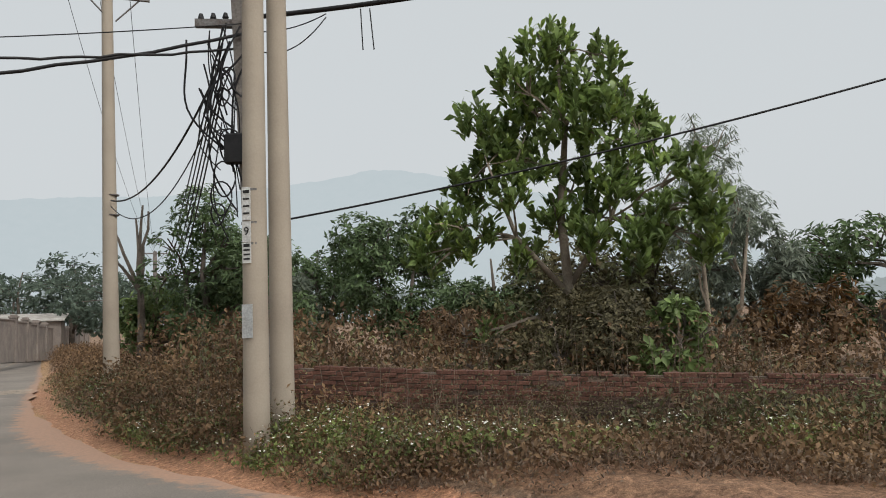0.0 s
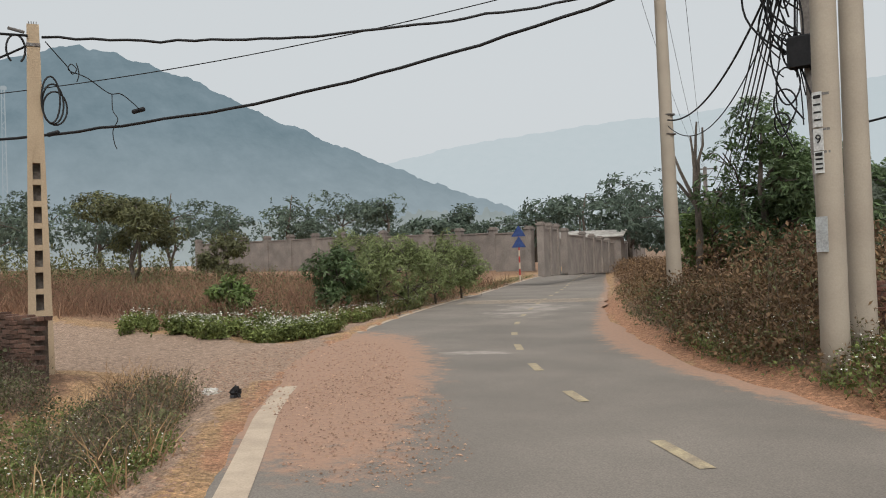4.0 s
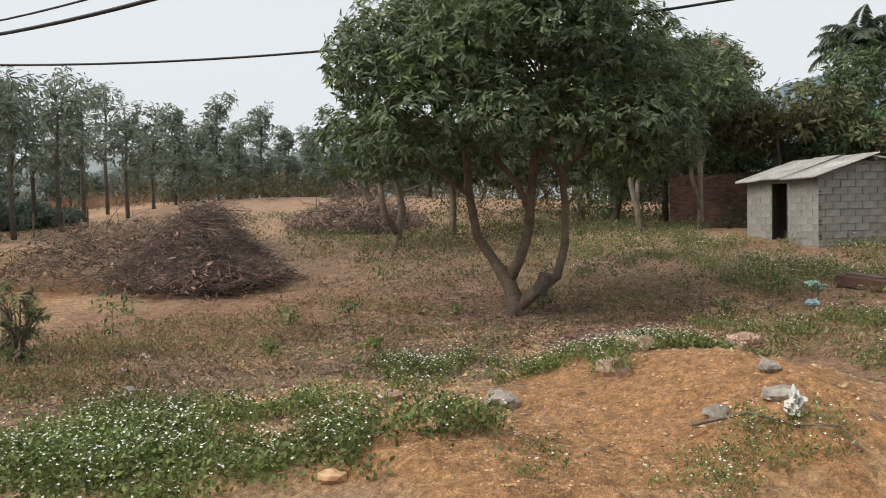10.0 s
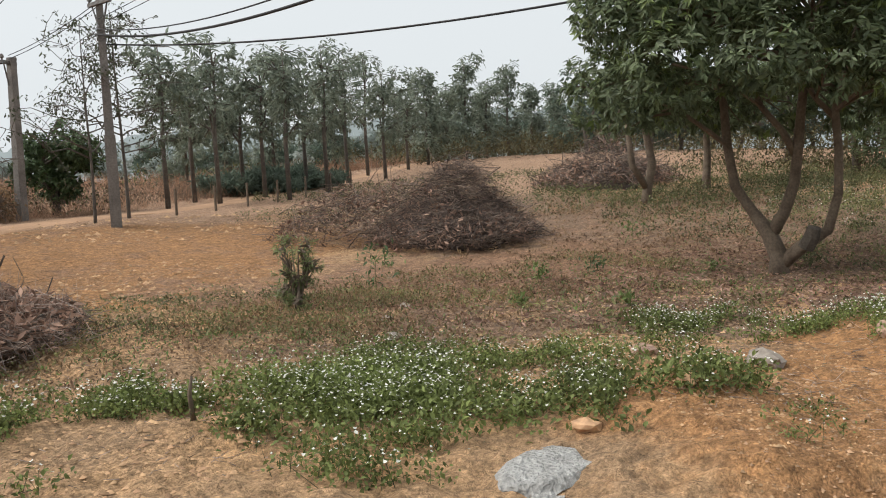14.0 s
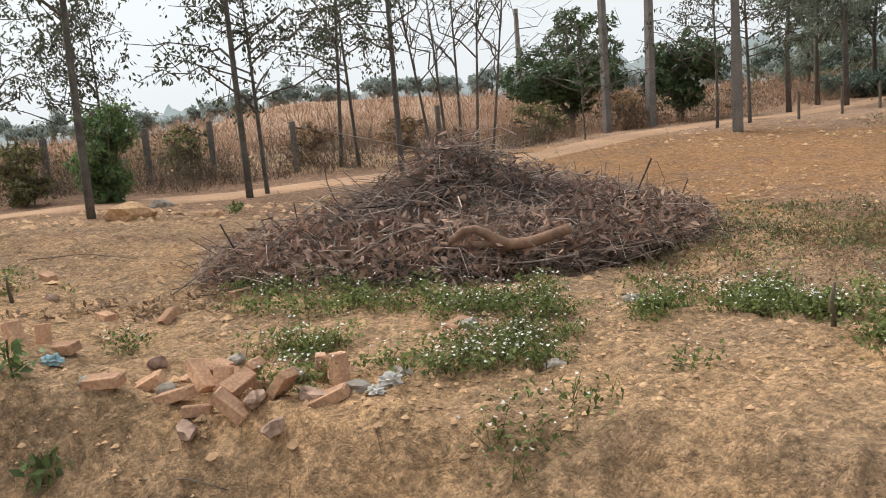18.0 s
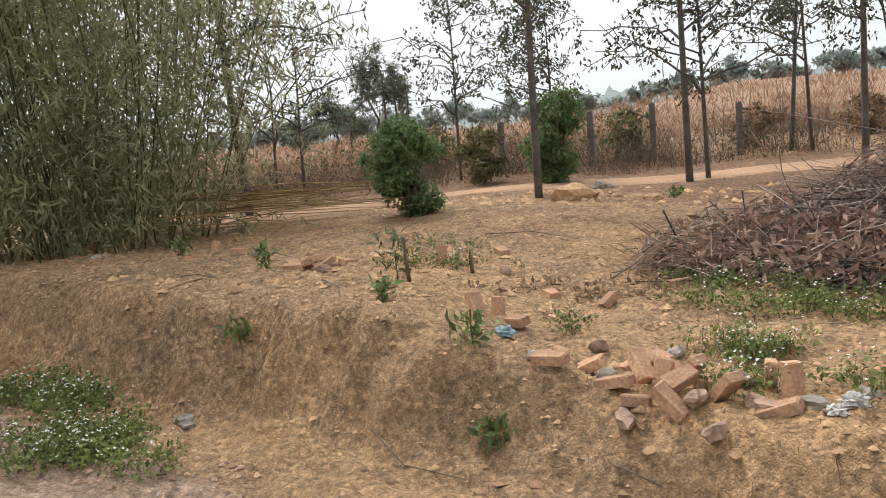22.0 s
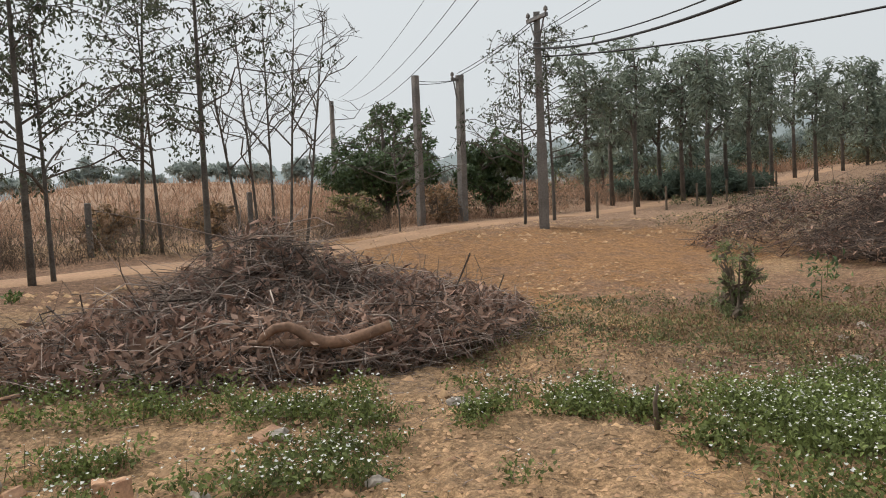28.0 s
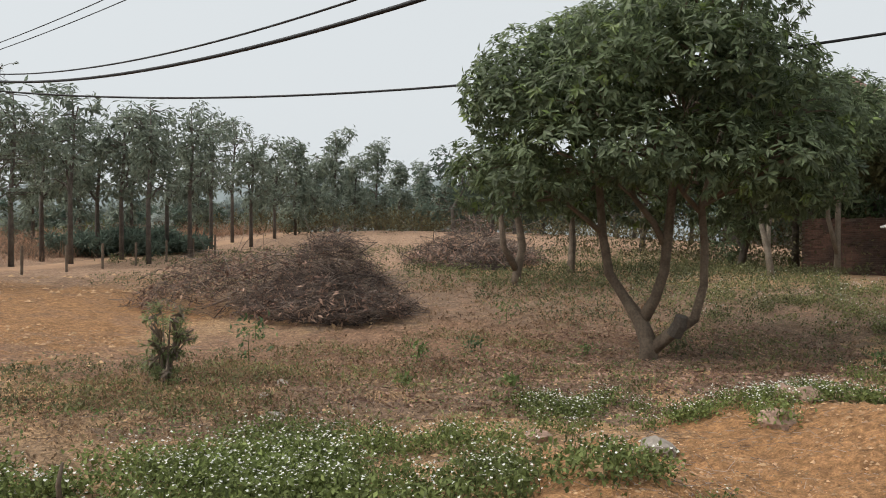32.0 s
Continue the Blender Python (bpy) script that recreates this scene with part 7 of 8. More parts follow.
flower_bed("lush green weeds with white flowers over the lip of the pit", [
    (-8.45, 1.45, 0.7, 0.35, 60, 210), (-9.4, 2.2, 0.7, 0.4, 60, 200), (-9.7, 3.6, 0.5, 0.35, 60, 130), (-11.5, 2.9, 0.9, 0.5, 60, 200), (-12.2, 4.4, 0.8, 0.4, 60, 150), (-12.2, 1.5, 0.9, 0.3, 70, 120), (-11.6, -0.2, 0.9, 0.3, 60, 110), (-6.7, 2.75, 0.7, 0.3, -45, 150), (-7.6, 3.35, 0.6, 0.3, -45, 120)], 30, 0.16, 0.038, 0.011, 1.2, 0.7, thin=0.33)
flower_bed("sparse green weeds with white flowers between bare patches", [
    (-1.13, -5.6, 0.4, 0.14, 10, 60), (-1.4, -4.98, 0.35, 0.13, 170, 60), (-1.9, -5.25, 0.45, 0.16, 170, 90), (-0.95, -4.5, 0.4, 0.12, 0, 60), (-2.4, -4.9, 0.5, 0.2, 160, 110), (-3.0, -5.05, 0.4, 0.2, 160, 90), (-0.55, -6.1, 0.4, 0.13, 10, 50), (0.05, -5.3, 0.2, 0.1, 0, 28), (-1.95, -4.1, 0.3, 0.12, 0, 40), (0.2, -7.2, 0.4, 0.15, 10, 70)], 31, 0.10, 0.030, 0.010, 1.0, 0.8, thin=0.33)
flower_bed("green weeds with white flowers at the foot of the brush heap", [
    (0.15, -7.05, 0.75, 0.28, 10, 170), (-0.8, -6.75, 0.6, 0.25, 0, 90), (-1.9, -5.75, 1.2, 0.35, -10, 200), (-3.1, -5.2, 1.1, 0.5, -20, 260), (-0.8, -4.6, 0.55, 0.25, 0, 80), (-1.3, -4.9, 0.5, 0.25, 0, 60), (-2.1, -4.75, 0.7, 0.3, -20, 90), (-0.95, -3.65, 0.3, 0.22, 0, 26),
    (0.1, -5.4, 0.35, 0.18, 0, 45), (2.5, -7.3, 0.7, 0.25, 10, 90), (1.35, -5.75, 0.25, 0.15, 0, 30), (1.1, -6.2, 0.15, 0.1, 0, 15), (0.15, -4.6, 0.22, 0.15, 0, 35), (3.4, -8.3, 0.7, 0.3, 0, 50)], 22, 0.11, 0.034, 0.011, 0.75, 1.0)
flower_bed("green weeds with white flowers on the verge", [(5.4, -4.5, 1.3, 0.7, -15, 420), (4.1, -4.3, 0.6, 0.25, -20, 120), (5.8, -5.4, 0.8, 0.3, -25, 110), (7.6, -5.1, 1.5, 0.8, -15, 240)], 23, 0.13)
flower_bed("hedge of green weeds with white flowers along the side road", [(-17.9, 12.2, 1.8, 0.6, -10, 420), (-16.4, 13.2, 1.1, 0.9, 60, 420), (-16.6, 15.6, 1.6, 0.6, 110, 420), (-18.0, 19.0, 2.6, 0.55, 116, 380), (-20.6, 24.4, 3.2, 0.5, 116, 300), (-15.6, 14.6, 1.0, 0.5, 60, 240)], 24, 0.34, 0.085, 0.024, 1.6, 0.8, 11)
flower_bed("thin weeds with white flowers on the far verge", [(-0.6, 9.9, 1.5, 0.6, 0, 220), (1.6, 9.4, 2.0, 0.7, 0, 260), (4.2, 9.8, 1.8, 0.8, 0, 260), (-4.3, 13.6, 0.8, 2.2, 30, 260), (-6.6, 17.6, 0.8, 2.2, 30, 200), (-2.0, 11.0, 0.7, 0.6, 0, 110)], 25, 0.28, 0.06, 0.016)
flower_bed("green weed cover with small white flowers before the shed", [(-16.8, 2.6, 3.6, 1.3, 100, 520), (-19.0, 0.0, 2.4, 2.6, 0, 560), (-20.5, -3.2, 3.2, 2.4, 0, 420), (-14.8, 4.0, 1.6, 0.9, 20, 220)], 26, 0.22, 0.052, 0.014, 1.5, 0.8, 9, leafmat('yellow_green_weeds', (0.24, 0.25, 0.10), (0.15, 0.16, 0.065)))

rng = np.random.default_rng(90)
inplot = lambda x, y: off(EDGE, x, y) > 3.6
spots = (((-9.2, 6.1, 1.4, 0.6, -45), 170, 0.36), ((-7.8, 4.8, 1.3, 0.55, -45), 150, 0.32), ((-11.2, 5.3, 1.7, 0.5, -15), 170, 0.32), ((-14.6, 4.7, 2.6, 0.6, 0), 190, 0.42), ((-10.3, 3.6, 1.4, 0.7, -20), 120, 0.25))
stuff("rank_weeds", [weeds(rng, patch(rng, n, *q), h, 0.10, 20, 0.05, 0.024, 0.3) for q, n, h in spots], OLIVE, "rank olive-green weeds between the pit and the wall", "weeds")
stuff("withered_rank_weeds", [weeds(rng, patch(rng, n, *q), h * 1.1, 0.11, 16, 0.045, 0.016, 0.5) for q, n, h in spots], SCRUB, "withered brown weeds between the pit and the wall", "weeds")
geo = []
for q, n, h in spots:
    p = np.repeat(patch(rng, n // 2, *q), 5, 0)
    p[:, :2] += rng.normal(size=(len(p), 2)) * 0.08
    geo.append(sticks(p, np.stack([rng.normal(size=len(p)) * 0.45, rng.normal(size=len(p)) * 0.45, np.ones(len(p))], 1), h * (0.8 + 1.1 * rng.random(len(p))), 0.0026, 0.3, 19, 3))
stuff("rank_weed_stems", geo, BARK, "thin dry stems among the rank weeds", "stems")
geo = [weeds(rng, patch(rng, n, *q, keep=inplot), h, 0.07, 8, ln, ln * 0.4) for q, n, h, ln in (((-24, -6, 8, 5, 0), 2200, 0.20, 0.075), ((-28, -10, 9, 6, 0), 1500, 0.25, 0.10), ((-17, -1.5, 4, 3, 0), 500, 0.14, 0.055), ((-33, -4, 8, 6, 0), 700, 0.3, 0.13), ((-19, -15, 6, 4, -30), 900, 0.14, 0.06), ((-26, -20, 8, 5, -30), 700, 0.2, 0.09), ((-4.5, -9.0, 2.6, 1.4, 30), 300, 0.06, 0.05), ((-8.0, -9.5, 2.0, 1.2, 0), 160, 0.06, 0.05))]
stuff("low_green_weeds", geo, OLIVE, "low olive-green weeds under the orchard trees", "weeds")
geo = [weeds(rng, patch(rng, n, *q, keep=inplot), h * 0.5, 0.07, 7, ln * 0.8, ln * 0.34, -0.15) for q, n, h, ln in (((-12.5, -5.2, 5.5, 3.8, 0), 1500, 0.06, 0.075), ((-8.0, -6.3, 3.8, 2.6, 20), 1200, 0.07, 0.06), ((-14.0, -0.8, 3.4, 2.4, 0), 560, 0.06, 0.07), ((-4.6, -6.8, 2.4, 1.4, 20), 700, 0.06, 0.05), ((-18, -8, 5, 4, 0), 520, 0.1, 0.10), ((-11.5, 0.8, 2.4, 1.5, 0), 300, 0.06, 0.06), ((-1.2, -7.2, 3.2, 0.6, 10), 420, 0.05, 0.09))]
dead = []
for q, n in (((-13.0, -3.6, 3.6, 3.0, 0), 5200), ((-11.0, -1.2, 2.6, 1.8, 0), 1600), ((-9.5, -5.6, 3.2, 2.0, 0), 1500)):
    p = patch(rng, n, *q, keep=inplot)
    p[:, 2] += 0.012
    dead.append(leaves(p, np.stack([rng.normal(size=len(p)), rng.normal(size=len(p)), 0.25 * rng.normal(size=len(p))], 1), 0.06 + 0.07 * rng.random(len(p)), 0.028, 0.35))
stuff("fallen_leaves", dead, DEADLEAF, "curled fallen mango leaves on the soil", "litter")
stuff("dry_litter", geo, LITTER, "dry brown weeds and fallen leaves", "litter")
geo = [weeds(rng, patch(rng, n, *q, keep=inplot), 0.05, 0.06, 6, 0.045, 0.02) for q, n in (((-9.0, -5.5, 4.2, 2.8, 0), 420), ((-12.5, -4.5, 4.5, 3.4, 0), 300), ((-5.0, -7.2, 2.4, 1.4, 10), 240))]
stuff("sparse_green_weeds", geo, GREENL, "scattered small green weeds", "weeds")


def grass(rng, p, h, lean=0.35, w=0.012):
    n = len(p)
    d = np.stack([rng.normal(size=n) * lean, rng.normal(size=n) * lean, np.ones(n)], 1)
    s = np.stack([rng.normal(size=n), rng.normal(size=n), np.zeros(n)], 1)
    s /= np.linalg.norm(s, axis=1)[:, None] + 1e-6
    h = (h * (0.3 + 1.3 * rng.random(n) ** 2))[:, None]
    v = np.stack([p - s * w, p + s * w, p + d * h * 0.6 + s * w * 0.7, p + d * h * 0.6 - s * w * 0.7, p + d * h + np.stack([d[:, 0], d[:, 1], -np.abs(d[:, 0])], 1) * h * 0.3], 1).reshape(-1, 3)
    i = np.arange(n)[:, None] * 5
    return v, np.concatenate([i + np.array([[0, 1, 2]]), i + np.array([[0, 2, 3]]), i + np.array([[3, 2, 4]])])


def tufts(rng, p, per, spread, h, lean=0.35, w=0.012):
    q = np.repeat(p, per, 0)
    q[:, :2] += rng.normal(size=(len(q), 2)) * spread
    return grass(rng, q, h, lean, w)


beyond = lambda x, y: off(TRACK, x, y) < -1.9
geo = []
for q, n, h, w, per in (((3, -21.5, 12, 3.6, 0), 1300, 0.42, 0.006, 10), ((-9, -26.5, 10, 3.0, -20), 1000, 0.42, 0.007, 10), ((-2, -32, 26, 8, 0), 3200, 0.55, 0.012, 8), ((-26, -42, 24, 11, -20), 1500, 0.6, 0.02, 8), ((18, -26, 16, 9, 0), 1800, 0.55, 0.011, 9), ((0, -62, 60, 22, 0), 1800, 0.8, 0.045, 7), ((-50, -60, 34, 18, -20), 700, 0.8, 0.055, 7), ((-38, -37.5, 16, 2.4, -22), 500, 0.7, 0.02, 9)):
    geo.append(tufts(rng, patch(rng, n, *q, keep=lambda x, y: beyond(x, y) & (fbm(x, y, 0.25, 71) > 0.34)), per, 0.40 + w * 8, h, 0.55, w * 0.6))
stuff("red_dry_grass", geo, REDG, "tall red-brown dry grass beyond the track", "grass")
north = lambda x, y: (off(SIDE, x, y) > 2.6) & (off(EDGE, x, y) > 1.2)
geo = []
for q, n, h, w in (((-26, 17.5, 9, 4.5, 10), 1500, 0.62, 0.018), ((-36, 22, 12, 6, 10), 1300, 0.7, 0.03), ((-25, 27, 5, 6, 0), 700, 0.6, 0.02), ((-50, 32, 18, 9, 0), 1000, 0.9, 0.05), ((-44, 17, 12, 3, 5), 500, 0.7, 0.03), ((-31, 38, 6, 9, 20), 500, 0.9, 0.04)):
    geo.append(tufts(rng, patch(rng, n, *q, keep=north), 10, 0.4 + w * 6, h * 0.95, 0.45, w * 0.5))
stuff("dry_grass_field", geo, FIELDG, "dry red-brown grass in the field", "grass")
geo = [weeds(rng, patch(rng, n, *q, keep=north), h, 0.22, 14, ln, ln * 0.45) for q, n, h, ln in (((-30, 20, 12, 6, 0), 620, 0.8, 0.07), ((-40, 26, 14, 7, 0), 620, 1.2, 0.11), ((-58, 30, 16, 8, 0), 260, 2.0, 0.3), ((-20, 15.5, 4, 1.6, 0), 80, 0.6, 0.1))]
stuff("field_scrub", geo, OLIVE, "olive-brown scrub in the dry field", "scrub")
geo = [tufts(rng, patch(rng, 160, -20, 6.6, 5, 0.35, 0, keep=None), 10, 0.12, 0.4, 0.4, 0.01)]
geo += [tufts(rng, patch(rng, n, *q), 9, 0.10, h, 0.5, 0.007) for q, n, h in (((-9.4, 6.3, 1.3, 0.45, -40), 60, 0.42), ((-7.2, 4.4, 1.2, 0.6, -45), 40, 0.35), ((-10.8, 7.0, 0.7, 0.3, -20), 30, 0.4))]
geo += [tufts(rng, patch(rng, n, *q), 9, 0.10, 0.2, 0.7, 0.005) for q, n in (((0.6, 9.6, 3.5, 0.6, 0), 120), ((4.5, 8.9, 3.5, 0.7, -6), 140), ((-5.0, 14.6, 0.9, 3.0, 30), 120))]
stuff("dry_grass_tufts", geo, DRYG, "pale dry grass tufts on the verges", "grass")

# rank brown weeds on the far verge, before and behind the brick wall
geo = [weeds(rng, patch(rng, n, *q), h, 0.13, 13, ln * 1.1, ln * 0.6) for q, n, h, ln in (((0.5, 10.6, 3.2, 0.5, -5), 220, 0.30, 0.06), ((4.5, 10.1, 2.4, 0.7, -8), 240, 0.50, 0.07), ((7.5, 9.8, 2.5, 0.9, -8), 240, 0.8, 0.09), ((-5.0, 15.0, 1.0, 3.2, 32), 330, 0.55, 0.08), ((-7.6, 20.5, 1.2, 3.2, 32), 260, 0.6, 0.09), ((-3.6, 12.6, 0.7, 1.3, 30), 130, 0.5, 0.07), ((0.4, 9.6, 4.0, 0.5, 0), 260, 0.26, 0.06), ((3.5, 8.6, 4.0, 0.9, -6), 520, 0.3, 0.065), ((-0.2, 9.3, 2.2, 0.5, -10), 220, 0.25, 0.06), ((6.5, 8.4, 3.0, 1.0, -6), 330, 0.45, 0.07))]
geo += [weeds(rng, patch(rng, n, *q), h, 0.2, 14, ln * 1.1, ln * 0.56) for q, n, h, ln in (((0, 14.5, 4.5, 1.8, 0), 320, 0.95, 0.09), ((5.5, 13.5, 3.5, 1.8, 0), 260, 1.2, 0.09), ((-3.8, 18, 1.8, 3.5, 20), 330, 1.35, 0.11), ((2.4, 18, 7, 2.5, 0), 300, 1.3, 0.13), ((-6.6, 24, 2.2, 4.0, 20), 200, 1.4, 0.13), ((10, 14, 3, 3, 0), 160, 1.4, 0.13))]


def verge_points(n, lo, hi, o0, o1):
    """Points scattered along the road's side between two distances off its west edge."""
    q, p, nr = along(EDGE, 0.25)
    k = rng.integers(np.searchsorted(q, lo), np.searchsorted(q, hi), size=n)
    o = o0 + (o1 - o0) * rng.random(n)
    x, y = p[k, 0] + nr[k, 0] * o + rng.normal(size=n) * 0.15, p[k, 1] + nr[k, 1] * o + rng.normal(size=n) * 0.15
    s = off(EDGE, x, y)
    k = (s > 0.3) | (-s - ROADW > 0.35)
    x, y = x[k], y[k]
    return np.stack([x, y, ground(x, y)], 1)


qa, qb = near_q - 62, near_q + 3
geo += [weeds(rng, verge_points(700, near_q - 28, near_q + 4, ROADW + 0.5, ROADW + 2.8), 0.5, 0.14, 18, 0.08, 0.036), weeds(rng, verge_points(500, qa, near_q - 24, ROADW + 0.5, ROADW + 4), 0.8, 0.2, 18, 0.13, 0.06)]
stuff("roadside_weeds", [weeds(rng, verge_points(420, near_q - 28, near_q + 4, ROADW + 0.25, ROADW + 1.6), 0.22, 0.1, 12, 0.06, 0.03), weeds(rng, verge_points(420, qa, gap_q - 4, -2.2, -0.35), 0.3, 0.12, 12, 0.09, 0.04)], OLIVE, "low green weeds along the road edges", "weeds")
stuff("brown_verge_weeds", geo, BROWNW, "rank red-brown weeds about the brick wall", "weeds")
geo = [weeds(rng, patch(rng, n, *q), h, 0.15, 16, ln, ln * 0.45) for q, n, h, ln in (((4.8, 9.9, 2.6, 0.6, -8), 160, 0.6, 0.085), ((1.0, 9.7, 3.2, 0.5, 0), 110, 0.35, 0.07), ((2, 15.2, 5, 2, 0), 90, 1.1, 0.12), ((-4.8, 14.2, 0.9, 2.6, 32), 160, 0.4, 0.07), ((-7.4, 19.6, 1.0, 3, 32), 110, 0.45, 0.08), ((-3.8, 17, 1.5, 3, 20), 70, 1.2, 0.12))]
stuff("green_verge_weeds", geo, OLIVE, "green weeds mixed among the dry ones", "weeds")
k = 220
p = patch(rng, k, 1.0, 14.0, 6.5, 3.0)
k = len(p)
geo = [sticks(p, np.stack([rng.normal(size=k) * 0.2, rng.normal(size=k) * 0.2, np.ones(k)], 1), 0.9 + 0.9 * rng.random(k), 0.006, 0.15, 9)]
p = patch(rng, 70, 1.5, 10.2, 5.0, 0.6)
geo.append(sticks(p, np.stack([rng.normal(size=len(p)) * 0.35, rng.normal(size=len(p)) * 0.3, np.ones(len(p))], 1), 0.5 + 0.7 * rng.random(len(p)), 0.005, 0.2, 10))
p = patch(rng, 200, -2.5, -22.0, 12, 2.0, -12, keep=beyond)
geo.append(sticks(p, np.stack([rng.normal(size=len(p)) * 0.3, rng.normal(size=len(p)) * 0.3, np.ones(len(p))], 1), 0.8 + 1.0 * rng.random(len(p)), 0.010, 0.2, 11))
stuff("dry_stems", geo, BARK, "thin dry upright stems", "stems")
twigs = []
geo = [weeds(rng, patch(rng, n, *q, keep=beyond), h, 0.25, 18, ln, ln * 0.4) for q, n, h, ln in (((4, -18.5, 7, 1.5, 12), 300, 0.5, 0.06), ((-6, -22.8, 6, 1.4, -25), 280, 0.55, 0.06), ((-15, -26.5, 6, 1.2, -25), 160, 0.9, 0.12), ((-28, -32, 8, 1.4, -25), 130, 0.9, 0.15), ((12, -15.5, 5, 2, 15), 130, 0.9, 0.12))]
geo += [weeds(rng, patch(rng, n, *q, keep=lambda x, y: beyond(x, y) & (fbm(x, y, 0.6, 77) > 0.46)), h, 0.3, 22, ln, ln * 0.35) for q, n, h, ln in (((0, -20.5, 13, 2.4, -14), 200, 0.8, 0.08), ((9, -17.5, 7, 2.2, 12), 120, 0.9, 0.09))]
for q, n in (((2.5, -19.4, 9, 1.7, -8), 420), ((-7, -23.2, 8, 1.6, -24), 400), ((10, -17.0, 6, 1.8, 10), 220), ((-20, -29.2, 9, 1.6, -24), 200)):
    p = np.repeat(patch(rng, n, *q, keep=lambda x, y: beyond(x, y) & (fbm(x, y, 0.45, 81) > 0.38)), 9, 0)
    p[:, :2] += rng.normal(size=(len(p), 2)) * 0.22
    twigs.append(sticks(p, np.stack([rng.normal(size=len(p)) * 0.5, rng.normal(size=len(p)) * 0.5, np.ones(len(p))], 1), 0.3 + 0.75 * rng.random(len(p)), 0.0045, 0.35, 15, 3))
stuff("scrub_stems", twigs, BARK, "dense grey-brown twiggy scrub beside the dirt track", "scrub")
stuff("track_scrub", geo, SCRUB, "brown scrub along the far side of the dirt track", "scrub")
geo = [weeds(rng, patch(rng, n, *q, keep=beyond), h, 0.3, 20, ln, ln * 0.4) for q, n, h, ln in (((6.5, -19.5, 4, 1.2, 12), 70, 1.1, 0.13), ((-12, -27, 5, 1.0, -25), 60, 1.0, 0.13), ((-30, -33, 10, 1.4, -25), 60, 1.2, 0.2))]
geo += [weeds(rng, patch(rng, n, *q, keep=lambda x, y: beyond(x, y) & (fbm(x, y, 0.7, 79) > 0.50)), h, 0.3, 20, ln, ln * 0.4) for q, n, h, ln in (((0, -20.0, 13, 1.8, -14), 110, 0.9, 0.10), ((8, -18.0, 7, 2.0, 12), 100, 1.1, 0.11))]
stuff("green_track_scrub", geo, OLIVE, "olive-green scrub along the dirt track", "scrub")
# undergrowth in the orchard and before the woods
geo = [weeds(rng, patch(rng, n, *q), h, 0.4, 24, ln, ln * 0.45) for q, n, h, ln in (((-33, 0, 5, 8, 0), 220, 2.0, 0.16), ((-36, -9, 6, 7, 0), 200, 1.6, 0.16), ((-29, 5, 4, 3, 0), 130, 2.0, 0.15), ((-46, -30, 10, 7, -30), 260, 1.4, 0.18), ((-55, -38, 14, 6, -25), 280, 1.8, 0.2), ((-62, -26, 10, 10, 0), 260, 2.4, 0.24))]
stuff("orchard_undergrowth", geo, BUSHB, "dark green undergrowth behind the orchard", "undergrowth")

# small saplings and bright plants in the plot
for x, y, h, m in ((-12.4, -6.6, 0.42, GREEN), (-15.6, -7.4, 0.5, GREENL), (-8.5, -5.6, 0.2, MANGO2), (-9.0, -4.4, 0.22, MANGO2), (-10.6, -6.6, 0.24, GREENL), (-13.2, -4.9, 0.25, MANGO2), (-13.2, -0.6, 0.3, GREENL), (-9.2, -8.6, 0.55, GREEN), (-11.4, -10.4, 0.4, GREENL), (-8.4, 1.2, 0.5, OLIVE), (-15.2, 0.2, 0.3, GREENL), (1.52, -4.45, 0.2, GREENL), (1.72, -4.9, 0.26, GREENL), (3.68, -5.35, 0.18, GREENL), (2.6, -5.6, 0.12, GREENL), (6.1, -8.0, 0.18, GREENL), (4.4, -7.0, 0.16, GREENL), (2.8, -6.4, 0.3, OLIVE), (0.9, -12.6, 0.2, GREENL), (-13.75, -3.55, 0.42, OLIVE)):
    t = thing("seedling", (x, y, gz(x, y)), "small leafy green seedling in the dry soil", "plant", "seedlings")
    r2 = np.random.default_rng(int(abs(x * 100)))
    p = np.zeros((1, 3))
    part("stem", tube([(0, 0, -0.03), (0.01, 0, h * 0.5), (0, 0.01, h * 0.85)], 0.006, 5), OLIVE, t)
    v, f = weeds(r2, p, h, h * 0.28, 60, 0.075 + 0.04 * h, 0.035 + 0.01 * h)
    mesh("foliage", v, f, m, t)

# dry climber stems beside the shed
t = thing("dry_climber", polar(79.6, 22.6), "tangle of dry brown climber stems beside the shed", "climber")
k = 260
p = np.stack([rng.normal(size=k) * 0.45, rng.normal(size=k) * 0.55, rng.random(k) * 1.0], 1)
v, f = sticks(p, np.stack([rng.normal(size=k) * 0.4, rng.normal(size=k) * 0.4, np.ones(k)], 1), 1.2 + 1.5 * rng.random(k), 0.007, 0.5, 12, 5)
tagged(mesh("stem_tangle", v, f, BARK, t), kind="stuff")
v, f = weeds(rng, np.stack([rng.normal(size=240) * 0.5, rng.normal(size=240) * 0.6, 1.0 + rng.random(240) * 1.5], 1), 0.5, 0.2, 10, 0.08, 0.035, -0.4)
mesh("dry_leaves", v, f, BROWNW, t)

